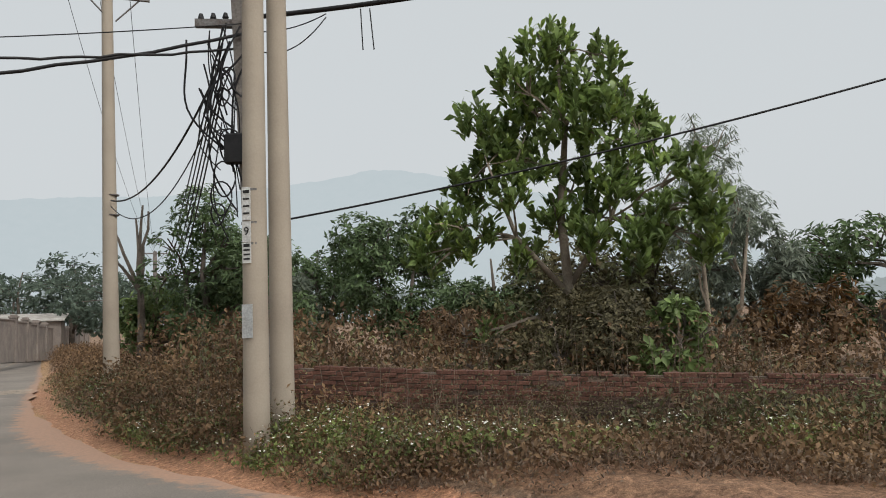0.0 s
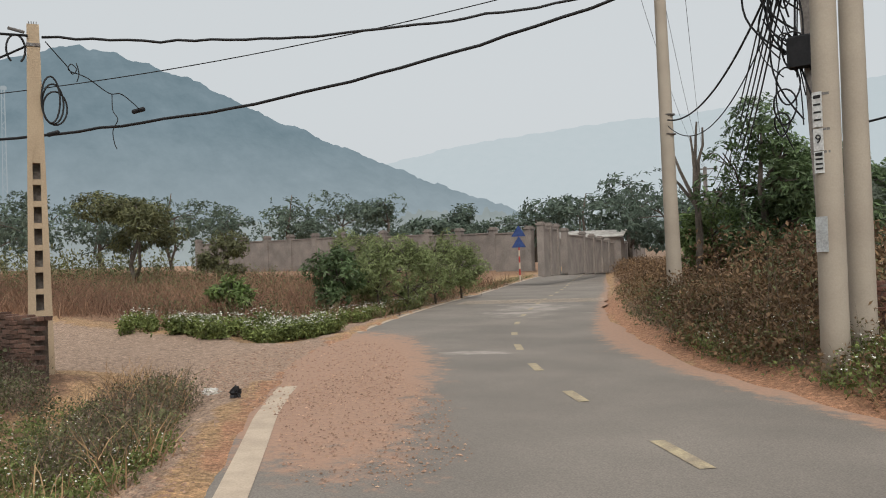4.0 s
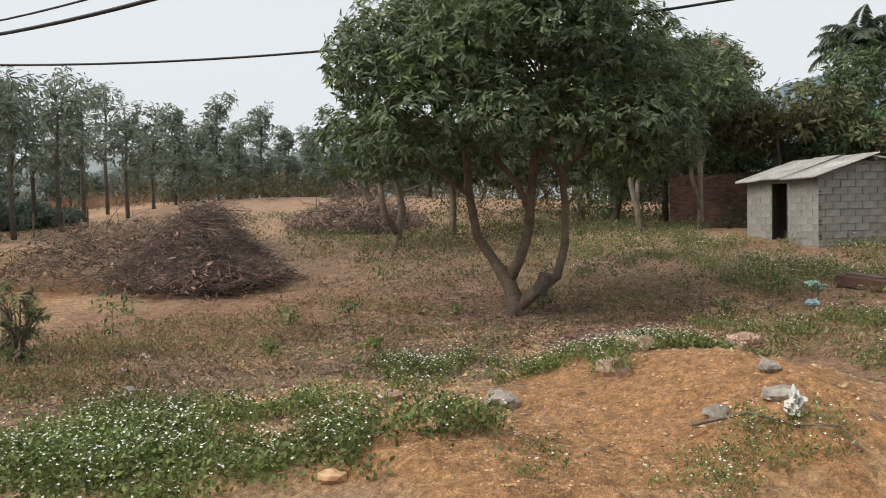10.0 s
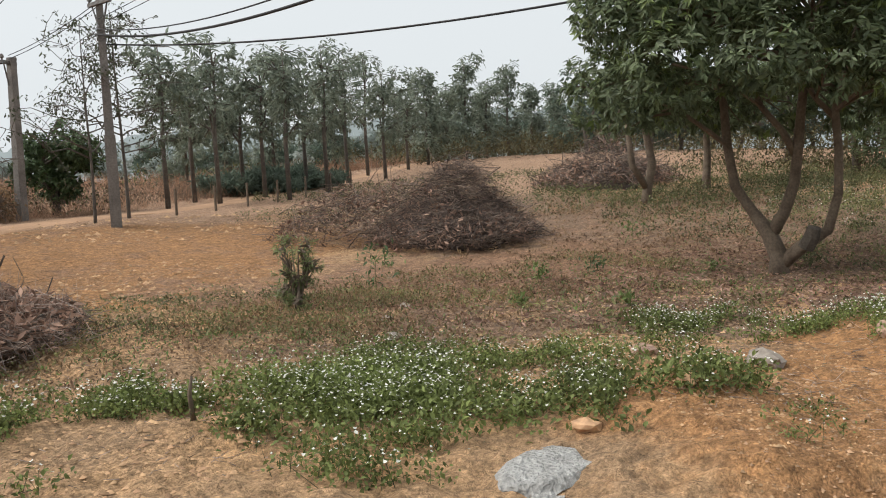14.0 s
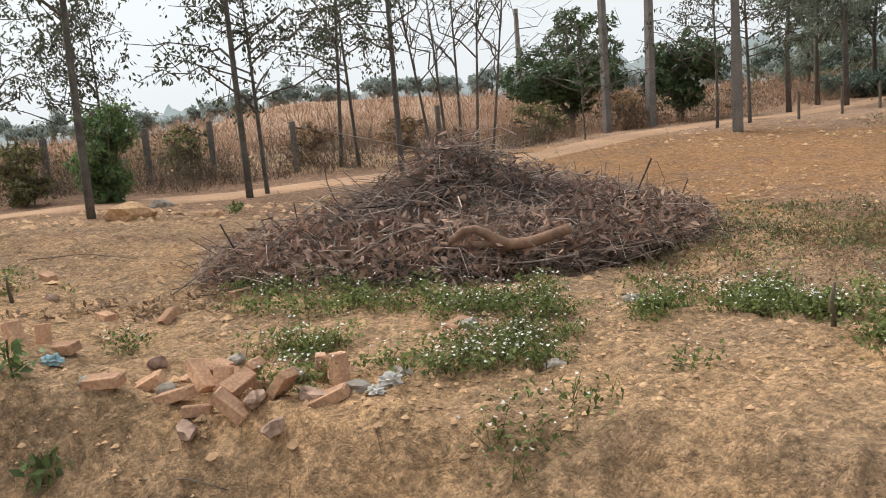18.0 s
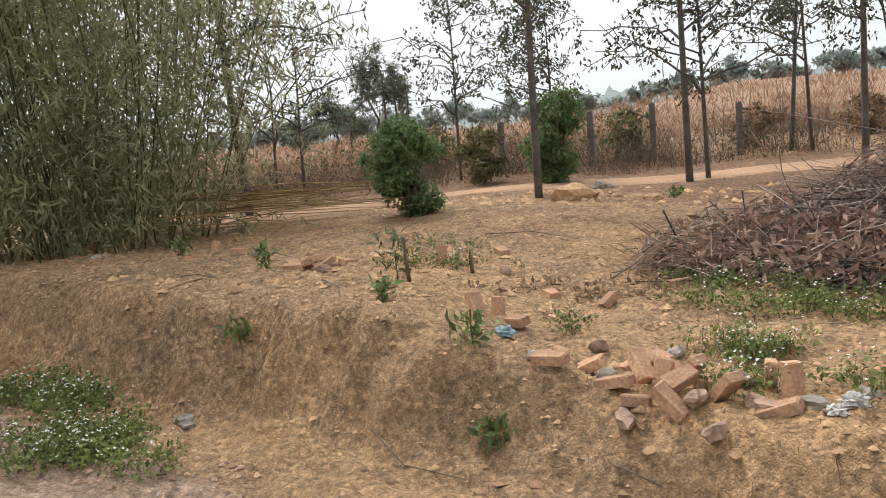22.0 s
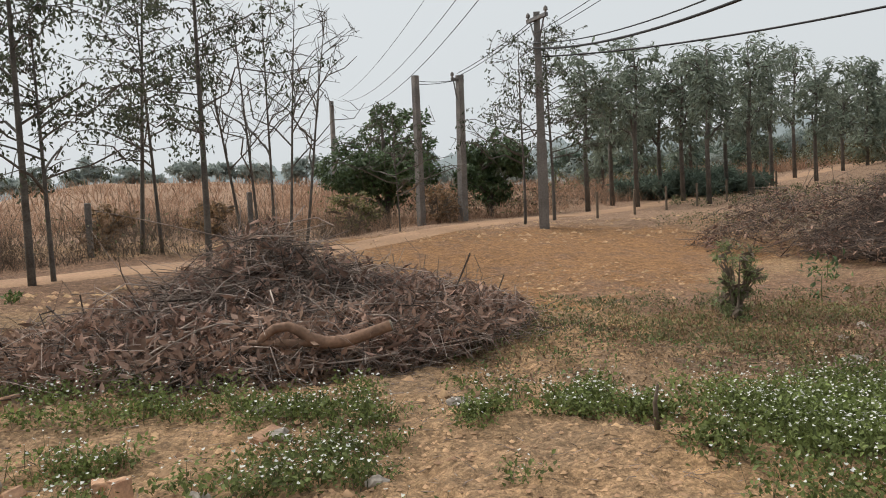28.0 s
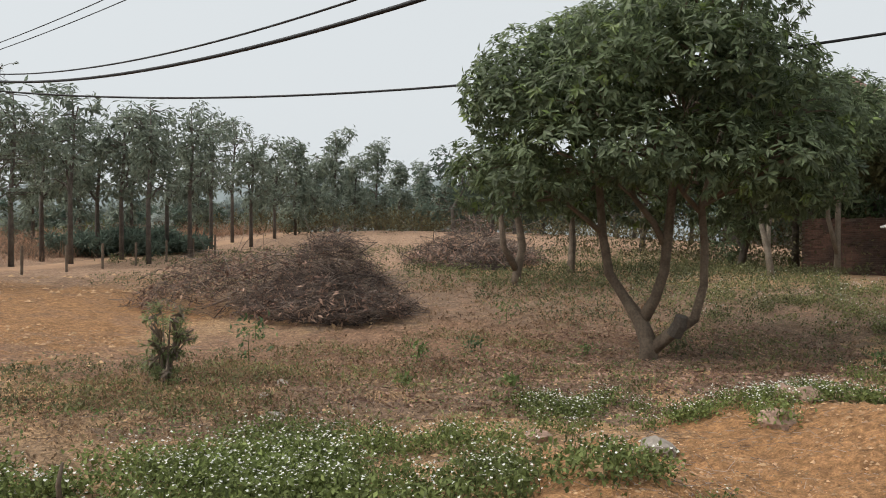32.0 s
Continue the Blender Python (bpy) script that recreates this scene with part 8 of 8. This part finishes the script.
# ---- clods, pebbles and rubble ----
def pebbles(rng, p, r, squash=0.7):
    """Angular little stones: irregular octahedra."""
    n = len(p)
    d = np.array([(1, 0, 0), (0, 1, 0), (-1, 0, 0), (0, -1, 0), (0, 0, squash), (0, 0, -squash)], float)
    rr = (r * (0.35 + 1.3 * rng.random(n) ** 2.5))[:, None, None]
    a = rng.random(n) * 6.283
    c, s = np.cos(a)[:, None], np.sin(a)[:, None]
    v = d[None] * (0.65 + 0.7 * rng.random((n, 6, 1))) * rr * np.array([1.2, 0.85, 1.0])
    x, y = v[:, :, 0] * c - v[:, :, 1] * s, v[:, :, 0] * s + v[:, :, 1] * c
    v = np.stack([x, y, v[:, :, 2]], -1) + p[:, None, :]
    i = np.arange(n)[:, None] * 6
    f = np.concatenate([i + np.array([t]) for t in ((0, 1, 4), (1, 2, 4), (2, 3, 4), (3, 0, 4))])
    return v.reshape(-1, 3), f


bank = lambda x, y: off(EDGE, x, y) > 1.6
geo = [pebbles(rng, patch(rng, n, *q, keep=bank), r) for q, n, r in (((1.2, -6.0, 4.0, 1.8, -8), 7500, 0.011), ((2.6, -5.6, 4.2, 1.5, -14), 900, 0.024), ((0.6, -6.6, 4.0, 1.6, -5), 110, 0.044), ((4.6, -7.2, 3.0, 1.6, 10), 130, 0.044), ((1.5, -8.5, 4.5, 2.4, 0), 3200, 0.018), ((-5.5, -1.6, 2.4, 1.0, 30), 4200, 0.010), ((-5.8, -1.4, 2.4, 1.0, 30), 220, 0.020), ((-7.4, -0.2, 1.9, 1.0, 33), 1100, 0.016), ((6, -8.2, 3.5, 2.0, 20), 2000, 0.020), ((-2.0, -4.2, 2.0, 0.8, 10), 1400, 0.016), ((-6.8, -11.5, 3.2, 2.0, 35), 900, 0.035), ((-12, -18.5, 6, 2.4, -15), 700, 0.05), ((-11, -2.8, 3.5, 3, 0), 1600, 0.022), ((-8, -5.5, 3.5, 2.5, 0), 1500, 0.02), ((2, -12.6, 4, 1.2, 10), 500, 0.05), ((-7.2, 2.4, 1.0, 0.7, -44), 300, 0.02))]
stuff("soil_clods", geo, CLOD, "loose clods and crumbs of orange-brown soil", "clods")
geo = [pebbles(rng, patch(rng, n, *q), r) for q, n, r in (((-6.0, 4.0, 2.2, 0.35, -45), 1100, 0.016), ((-3.0, 0.6, 1.8, 0.4, -45), 500, 0.016), ((4.5, -4.4, 2.6, 0.35, -18), 1000, 0.018), ((-0.6, -2.2, 2.2, 0.5, -30), 600, 0.016))]
rp = patch(rng, 4200, -10.4, 10.0, 4.2, 1.8, -48, dusty=True)
rp[:, 2] = np.maximum(rp[:, 2], 0.006)
geo.append(pebbles(rng, rp, 0.016))
rp = patch(rng, 3600, -6.6, 7.2, 3.4, 1.0, -45, dusty=True)
rp[:, 2] = np.maximum(rp[:, 2], 0.006)
geo.append(pebbles(rng, rp, 0.012))
stuff("gravel", geo, mat("red_gravel", (0.42, 0.27, 0.19), (0.28, 0.17, 0.12), 8, 0.95, 0.2, 30, island=0.4), "loose reddish gravel on the road edge", "gravel")


def stone(x, y, r, seed, material=STONE, label="broken grey stone lying on the soil", name="stone", sink=0.35, category="stone", group="stones"):
    v, f = rock(r, seed, jag=0.55)
    o = mesh(name, v, f, material)
    o.location = (x, y, gz(x, y) + r[2] * (1 - 2 * sink))
    o.rotation_euler = (0, 0, seed)
    return tagged(o, label, category, group)


PINK = mat("pink_rubble", (0.44, 0.30, 0.225), (0.28, 0.185, 0.14), 7, 0.95, 0.4, 25, rand=0.15)
for i, (x, y, r) in enumerate(((-6.72, -2.16, 0.17), (-8.7, -1.3, 0.22), (-7.7, -1.35, 0.2), (-8.9, -0.85, 0.2), (-9.6, -0.5, 0.24), (-10.6, -0.3, 0.26), (-8.9, -1.9, 0.14), (-6.3, 0.02, 0.13), (-6.95, -0.05, 0.12), (-5.0, -2.1, 0.09), (-4.25, -2.4, 0.09), (-6.2, -5.6, 0.10), (-6.6, -3.1, 0.15), (-8.0, -7.0, 0.1), (-7.2, -6.6, 0.08), (-9.4, 3.3, 0.13), (-8.9, 3.3, 0.14), (-6.2, -0.4, 0.12), (2.3, -12.3, 0.35), (-3.2, -5.0, 0.1), (-0.95, -5.3, 0.1), (3.9, -4.9, 0.07), (4.0, -5.0, 0.08), (-1.0, -5.9, 0.09), (-2.2, -5.4, 0.08), (1.2, -12.4, 0.16), (-0.4, -4.5, 0.07), (-1.25, -4.35, 0.06), (2.1, -13.9, 0.2))):
    m = PINK if i in (1, 2, 3, 4, 5, 12, 6) else (CLOD if i in (9, 10, 18, 25) else STONE)
    stone(x, y, (r, r * 0.75, r * 0.5), i + 1, m, "pinkish lump of broken masonry on the soil" if m is PINK else "broken stone lying on the dry soil")
LUMP = mat("pale_concrete_lump", (0.46, 0.455, 0.44), (0.33, 0.325, 0.31), 14, 0.95, 1.0, 38, dist=0.05)
for x, y, r, sd, dz, lab in ((-3.66, -2.30, (0.32, 0.22, 0.075), 40, -0.03, "flat pale grey lump of set concrete"), (-3.32, -2.13, (0.15, 0.09, 0.05), 41, 0.02, "small pale grey lump of set concrete")):
    lv, lf = rock(r, sd, jag=0.5)
    lv = [Vector((p.x, p.y, min(p.z, r[2] * 0.62) + 0.02 * noise.noise(p * 22))) for p in lv]
    sl = mesh("concrete_lump", lv, lf, LUMP)
    sl.location = (x, y, gz(x, y) + dz)
    tagged(sl, lab, "rubble")

LB = []
for k in range(4):
    me = bpy.data.meshes.new("loose_brick")
    bv, bf = bent_box((0.21, 0.21, 0.15, 0.21)[k], 0.10, 0.058, 40 + k)
    me.from_pydata([tuple(p) for p in bv], [], bf)
    me.materials.append(LOOSE)
    LB.append(me)
rng = np.random.default_rng(12)
for i, (x, y) in enumerate(((0.77, -5.0), (0.70, -4.70), (0.71, -4.46), (0.49, -4.54), (0.53, -4.36), (0.63, -5.1), (0.35, -4.63), (0.84, -4.62), (0.43, -4.83), (1.89, -5.57), (1.78, -5.72), (1.61, -5.55), (1.55, -6.5), (1.21, -4.7), (2.76, -7.39), (0.04, -4.6), (-0.06, -4.5), (0.02, -4.26), (0.26, -4.43), (0.6, -7.0), (-0.9, -5.3), (2.39, -8.24), (4.19, -7.17), (4.0, -7.09), (3.87, -7.2), (4.04, -7.36), (3.7, -7.3), (5.99, -8.5), (5.58, -8.38), (4.1, -7.0), (5.7, -7.68), (1.07, -6.25), (1.02, -4.86), (0.6, -4.85), (0.58, -4.68))):
    o = new("brick", LB[int(rng.integers(4))])
    tilt = rng.normal() * 25 if i < 9 or 14 < i < 19 or i > 20 else rng.normal() * 8
    if i in (9, 10, 14, 15, 16, 27):
        tilt = 75 + rng.normal() * 10
    o.matrix_world = pose(x, y, gz(x, y) + (0.025 if abs(tilt) < 40 else 0.07) + (0.05 if i in (1, 3, 8, 33) else 0), rng.normal() * 12, tilt, rng.random() * 180)
    tagged(o, "loose pale red brick lying on the dry soil", "brick", "loose bricks")
for i in range(16):
    x, y = ((0.9, -4.75), (0.4, -4.4), (0.2, -4.7), (1.0, -5.2), (0.55, -5.2), (0.1, -4.35), (4.3, -7.3), (3.8, -7.0), (1.3, -4.8), (2.1, -7.2), (5.2, -8.2), (0.75, -4.3), (-0.15, -4.3), (0.3, -4.2), (7.2, -7.9), (6.9, -7.7))[i]
    stone(x, y, (0.06 + 0.03 * (i % 3), 0.05, 0.04), 60 + i, PINK if i % 2 else STONE, "chunk of broken brick and mortar", "brick_chunk", 0.3, "rubble", "brick chunks")


def bag(x, y, r, material, label, seed):
    """Crumpled thin plastic: a sharply creased, sagging skin."""
    bm = bmesh.new()
    bmesh.ops.create_icosphere(bm, subdivisions=3, radius=1)
    for p in bm.verts:
        k = 0.75 + 0.55 * abs(noise.noise(p.co * 2.1 + Vector((seed * 5.3, 0, seed)))) * 2 - 0.5 * abs(noise.noise(p.co * 5.2 + Vector((seed, seed * 2.0, 0))))
        p.co = Vector((p.co.x * k * r[0], p.co.y * k * r[1], max(p.co.z * k, -0.4) * r[2]))
    v, f = [p.co.copy() for p in bm.verts], [tuple(q.index for q in a.verts) for a in bm.faces]
    bm.free()
    o = mesh("plastic_bag", v, f, material)
    o.location = (x, y, gz(x, y) + r[2] * 0.5)
    return tagged(o, label, "plastic bag", "litter bags")


bag(-6.05, 0.10, (0.10, 0.06, 0.13), PLASTIC_W, "crumpled clear white plastic bag on the mound", 1)
bag(-15.5, 0.75, (0.26, 0.18, 0.09), PLASTIC_G, "crumpled pale green plastic bag on the soil", 2)
bag(-13.9, 0.65, (0.18, 0.12, 0.07), PLASTIC_B, "crumpled blue plastic bag on the soil", 3)
bag(-9.7, 7.45, (0.15, 0.10, 0.07), PLASTIC_W, "white plastic litter bag among dry weeds", 4)
bag(-10.8, 7.3, (0.12, 0.09, 0.06), PLASTIC_W, "white plastic litter bag among dry weeds", 5)
bag(-8.75, 7.1, (0.075, 0.07, 0.09), BLACK, "tied black plastic bag beside the edge line", 6)
bag(-0.32, -4.35, (0.07, 0.055, 0.05), PLASTIC_W, "torn white plastic wrapping among bricks", 7)
bag(-0.22, -4.2, (0.05, 0.04, 0.03), PLASTIC_W, "torn white plastic wrapping among bricks", 8)
bag(1.62, -5.3, (0.07, 0.05, 0.05), PLASTIC_B, "scrap of pale blue plastic among bricks", 9)
bag(1.35, -4.95, (0.05, 0.04, 0.02), PLASTIC_B, "scrap of pale blue plastic on the bank", 10)
bag(-13.9, -12.1, (0.1, 0.08, 0.07), PLASTIC_W, "scrap of white plastic beside the brush heap", 11)
bag(-18.0, 3.0, (0.2, 0.14, 0.1), PLASTIC_W, "scrap of white plastic before the shed", 12)
pk = thing("brick_slab", (-15.7, 1.55, gz(-15.7, 1.55)), "fallen slab of red brickwork lying in weeds", "rubble", turn=70)
part("slab", box((0, 0, 0.09), (0.85, 0.35, 0.2), pose(0, 0, 0, 0, 6, 0), 0.03), BRICKD, pk)
part("mortar_bed", box((0.05, 0, 0.205), (0.6, 0.28, 0.03), pose(0, 0, 0, 0, 6, 0), 0.01), MORTAR, pk)

# roots and fallen branches by the pit, dead sticks on the bank
def branch(name, pts, r, material, label, category="branch"):
    a = Vector(pts[0])
    v, f = tube([Vector(p) - a for p in pts], [r * (1 - 0.6 * k / (len(pts) - 1)) for k in range(len(pts))], 7)
    o = mesh(name, v, f, material, smooth=True)
    o.location = a
    return tagged(o, label, category, "fallen branches")


def gpath(xy, lift=0.03):
    return [(x, y, gz(x, y) + lift * (0.4 + (i % 2))) for i, (x, y) in enumerate(xy)]


def crooked(pts, seed):
    """Finer, kinked points between the given ones."""
    rr = np.random.default_rng(seed)
    out = []
    for a, b in zip(pts[:-1], pts[1:]):
        for q in (0, 0.33, 0.66):
            out.append(Vector(a).lerp(Vector(b), q) + Vector(rr.normal(size=3)) * 0.022)
    return out + [Vector(pts[-1])]


branch("fallen_branch", gpath([(-5.9, -0.55), (-5.95, -0.2), (-5.9, 0.1), (-5.75, 0.35), (-5.6, 0.45)], 0.06), 0.014, BARK, "thin crooked fallen branch on the mound")
for k, xy in enumerate(([(-6.9, 1.0), (-6.6, 1.25), (-6.3, 1.3), (-6.0, 1.6), (-5.8, 1.9)], [(-6.6, 1.25), (-6.5, 1.6), (-6.2, 1.9), (-6.1, 2.2)], [(-6.3, 0.6), (-6.1, 0.85), (-5.8, 0.95), (-5.6, 1.2)], [(-7.6, 1.9), (-7.2, 1.7), (-6.8, 1.9), (-6.4, 1.8)], [(-7.0, 2.8), (-6.7, 2.5), (-6.6, 2.2)], [(-6.75, 1.1), (-6.5, 0.9), (-6.2, 1.05), (-5.9, 1.0)], [(-6.2, 1.9), (-5.9, 2.2), (-5.6, 2.3), (-5.5, 2.6)], [(-6.9, 1.5), (-6.6, 1.7), (-6.5, 2.0), (-6.2, 2.3)])):
    branch("root", crooked(gpath(xy, 0.05), 40 + k), 0.019 - 0.002 * k, BARK, "bare root hanging from the cut earth", "root")
for k, xy in enumerate(([(5.3, -6.9), (5.0, -6.75), (4.7, -6.7)], [(4.85, -6.6), (4.8, -6.3), (4.85, -6.0)], [(5.2, -8.0), (4.9, -8.05), (4.6, -7.9)], [(3.4, -6.2), (3.1, -5.9), (2.9, -5.5)], [(1.0, -4.25), (0.75, -4.1), (0.55, -4.0)], [(2.3, -4.55), (2.0, -4.3), (1.6, -4.2)], [(2.9, -9.4), (2.3, -9.3), (1.7, -9.1)])):
    branch("dry_stick", gpath(xy, 0.03), 0.006, BARK, "thin dry stick on the bank")
for x, y, h in ((2.35, -7.05, 0.22), (2.62, -6.2, 0.35), (-3.0, -4.35, 0.28)):
    branch("stake", [(x, y, gz(x, y) - 0.05), (x + 0.02, y, gz(x, y) + h * 0.6), (x + 0.01, y + 0.02, gz(x, y) + h)], 0.02, BARK, "short weathered stake stuck in the soil", "stake")

# ropes of dead grass hanging over the bank's lip
k = 900
x = -0.5 + 7.5 * rng.random(k)
pp = np.stack([x, np.zeros(k), np.zeros(k)], 1)
ys = np.linspace(-3.2, -8.5, 120)
for i in range(k):
    q = off(EDGE, np.full(120, x[i]), ys)
    pp[i, 1] = ys[np.argmin(np.abs(q - (2.75 + 0.35 * rng.normal())))]
pp[:, 2] = ground(pp[:, 0], pp[:, 1]) + 0.015
stuff("hanging_roots", [sticks(pp, np.stack([0.25 * rng.normal(size=k), 0.5 + 0.3 * rng.normal(size=k), -0.45 + 0.2 * rng.normal(size=k)], 1), 0.08 + 0.16 * rng.random(k), 0.0022, 0.5, 31, 4)], LITTER, "fine dry roots hanging down the cut bank", "roots")

# posts of the old fence beyond the track
for i, (b, d, h) in enumerate(((189.0, 19.5, 1.25), (184.9, 20.5, 1.3), (179.5, 20.0, 1.2), (169.5, 24, 1.3), (195.0, 20, 1.2), (200.5, 19.5, 1.2), (146.0, 25.5, 0.8), (143.5, 27, 0.8), (141.4, 28.5, 0.8), (139.4, 30, 0.8), (137.5, 32, 0.8), (135.8, 34, 0.8), (134.4, 36, 0.8))):
    x, y, z = polar(b, d)
    o = mesh("fence_post", *box((0, 0, h / 2 - 0.15), (0.14, 0.12, h + 0.3) if d < 25 and h > 1 else (0.07, 0.07, h + 0.3), None, 0.015), OLDCONC if h > 1 else BARK)
    o.location = (x, y, z)
    tagged(o, "short weathered concrete fence post in dry grass" if h > 1 else "short brown wooden post beside the dirt track", "fence post", "fence posts")

# ---- the brick walls, last ----
wb = lambda u: 0.25 - 0.02 * u
brick_wall("wall_brick_verge", (-2.25, 12.35), (7.2, 10.9), lambda u: 0.22 - 0.035 * u, lambda u: 1.24 - 0.062 * min(u, 2) - 0.038 * max(0, u - 2), "low weathered red brick wall among rank weeds", 300, (-1,))
brick_wall("wall_brick_plot", (-11.55, 6.05), (-23.0, 5.6), lambda u: 0.05 + 0.05 * u, lambda u: 1.12 + 0.03 * u + (0.05 if u > 2.6 else 0) + 0.02 * math.sin(u * 7), "old mossy red brick wall beside the side road", 300, (1,), kind_=6)
# orchard wall: shadow of the trees is put into its brick colour
brick_wall("wall_brick_orchard", (-28.5, 1.2), (-30.5, -3.0), lambda u: 1.0, lambda u: 2.9, "brick wall behind the orchard trees, coloured darker for tree shade", 0, (1,), kind_=6)

# straw, chips and twigs strewn over the plot
rng = np.random.default_rng(55)
geo = []
for q, n, ln in (((1.5, -6.8, 4.5, 2.6, -8), 1500, 0.09), ((-9, -4.5, 5, 4, 0), 2600, 0.13), ((-4, -5.5, 3, 2.2, 0), 900, 0.09), ((-5.8, -1.2, 2.6, 1.2, 30), 500, 0.07), ((-8, -10, 4, 3, 0), 700, 0.14), ((-12, 1.5, 4, 2.5, 0), 700, 0.12)):
    p = patch(rng, n, *q, keep=inplot)
    p[:, 2] += 0.008
    geo.append(sticks(p, np.stack([rng.normal(size=len(p)), rng.normal(size=len(p)), 0.12 * rng.normal(size=len(p))], 1), ln * (0.4 + 1.2 * rng.random(len(p))), 0.0028, 0.25, 57, 2))
stuff("strewn_straw", geo, TWIG, "straw and small twigs strewn over the soil", "litter")

worn = lambda x, y: inplot(x, y) & (fbm(x, y, 0.9, 45) + 0.3 * (fbm(x, y, 3.5, 46) - 0.47) > 0.44) & (blob(x, y, -6.6, -0.9, 2.9, 1.2, 33) < 0.4)
# thin mixed weeds over the worn middle of the plot
geo = [weeds(rng, patch(rng, n, *q, keep=worn), h, 0.07, 6, ln, ln * 0.4, 0.5) for q, n, h, ln in (((-9.5, -6.2, 5.0, 3.0, 10), 1300, 0.10, 0.06), ((-6.0, -7.6, 3.0, 2.0, 10), 900, 0.10, 0.05), ((-12.5, 1.6, 4.5, 2.4, 0), 900, 0.16, 0.07), ((-9.6, 3.0, 2.6, 2.0, -30), 800, 0.18, 0.06), ((-15.5, -1.0, 4.5, 3.0, 0), 600, 0.14, 0.08), ((-8.6, 4.9, 2.2, 0.9, -40), 500, 0.24, 0.06), ((-17.5, 3.4, 4.0, 1.4, 10), 500, 0.22, 0.09))]
stuff("mixed_weeds", geo, MIXWEED, "thin olive and brown weeds over the worn soil", "weeds")
geo = [weeds(rng, patch(rng, n, *q, keep=worn), h, 0.08, 6, ln, ln * 0.3, 0.6) for q, n, h, ln in (((-9.0, -6.6, 5.0, 2.8, 10), 1300, 0.09, 0.06), ((-12.5, 1.2, 4.5, 2.6, 0), 700, 0.16, 0.07), ((-9.2, 4.0, 2.6, 1.6, -40), 700, 0.22, 0.07), ((-6.0, -7.6, 3.0, 2.0, 10), 700, 0.09, 0.05), ((-18, -9, 6, 4, 0), 500, 0.16, 0.10))]
stuff("dry_weeds", geo, DRYWEED, "withered brown weeds over the worn soil", "weeds")
stuff("verge_edge_weeds", [weeds(rng, patch(rng, n, *q), h, 0.11, 14, 0.05, 0.02, 0.3) for q, n, h in (((3.2, 8.3, 3.6, 0.8, -6), 420, 0.22), ((6.5, 7.9, 3.0, 0.9, -6), 360, 0.25), ((0.0, 9.1, 2.0, 0.5, -10), 160, 0.18))], SCRUB, "low withered weeds along the far road edge", "weeds")
stuff("verge_tufts", [tufts(rng, verge_points(420, near_q - 16, near_q + 5, ROADW + 0.5, ROADW + 1.8), 8, 0.09, 0.14, 0.8, 0.004), tufts(rng, patch(rng, 300, 3.0, 8.6, 3.5, 0.7, -6), 8, 0.09, 0.16, 0.8, 0.004)], REDG, "pale dry grass tufts at the road edge", "grass")
stuff("wall_foot_weeds", [weeds(rng, patch(rng, n, *q), h, 0.12, 18, 0.05, 0.022, 0.2) for q, n, h in (((2.4, 11.25, 4.6, 0.22, -9), 230, 0.7), ((0.8, 11.0, 3.4, 0.35, -8), 150, 0.5), ((5.0, 10.4, 2.6, 0.4, -8), 170, 0.65), ((3.2, 9.6, 4.0, 0.6, -6), 170, 0.28))], BUSHB, "withered tangled weeds at the foot of the brick wall", "weeds")
stuff("verge_herbs", [weeds(rng, verge_points(420, near_q - 14, near_q + 5, ROADW + 0.5, ROADW + 2.6), 0.3, 0.13, 14, 0.055, 0.028)], OLIVE, "olive-green herbs on the far verge", "weeds")

w = patch(rng, 40, -13.2, 5.55, 1.3, 0.2)
stuff("wall_climber", [weeds(rng, w, 0.75, 0.14, 26, 0.085, 0.045)], OLIVE, "green climbing weeds against the brick wall", "weeds")
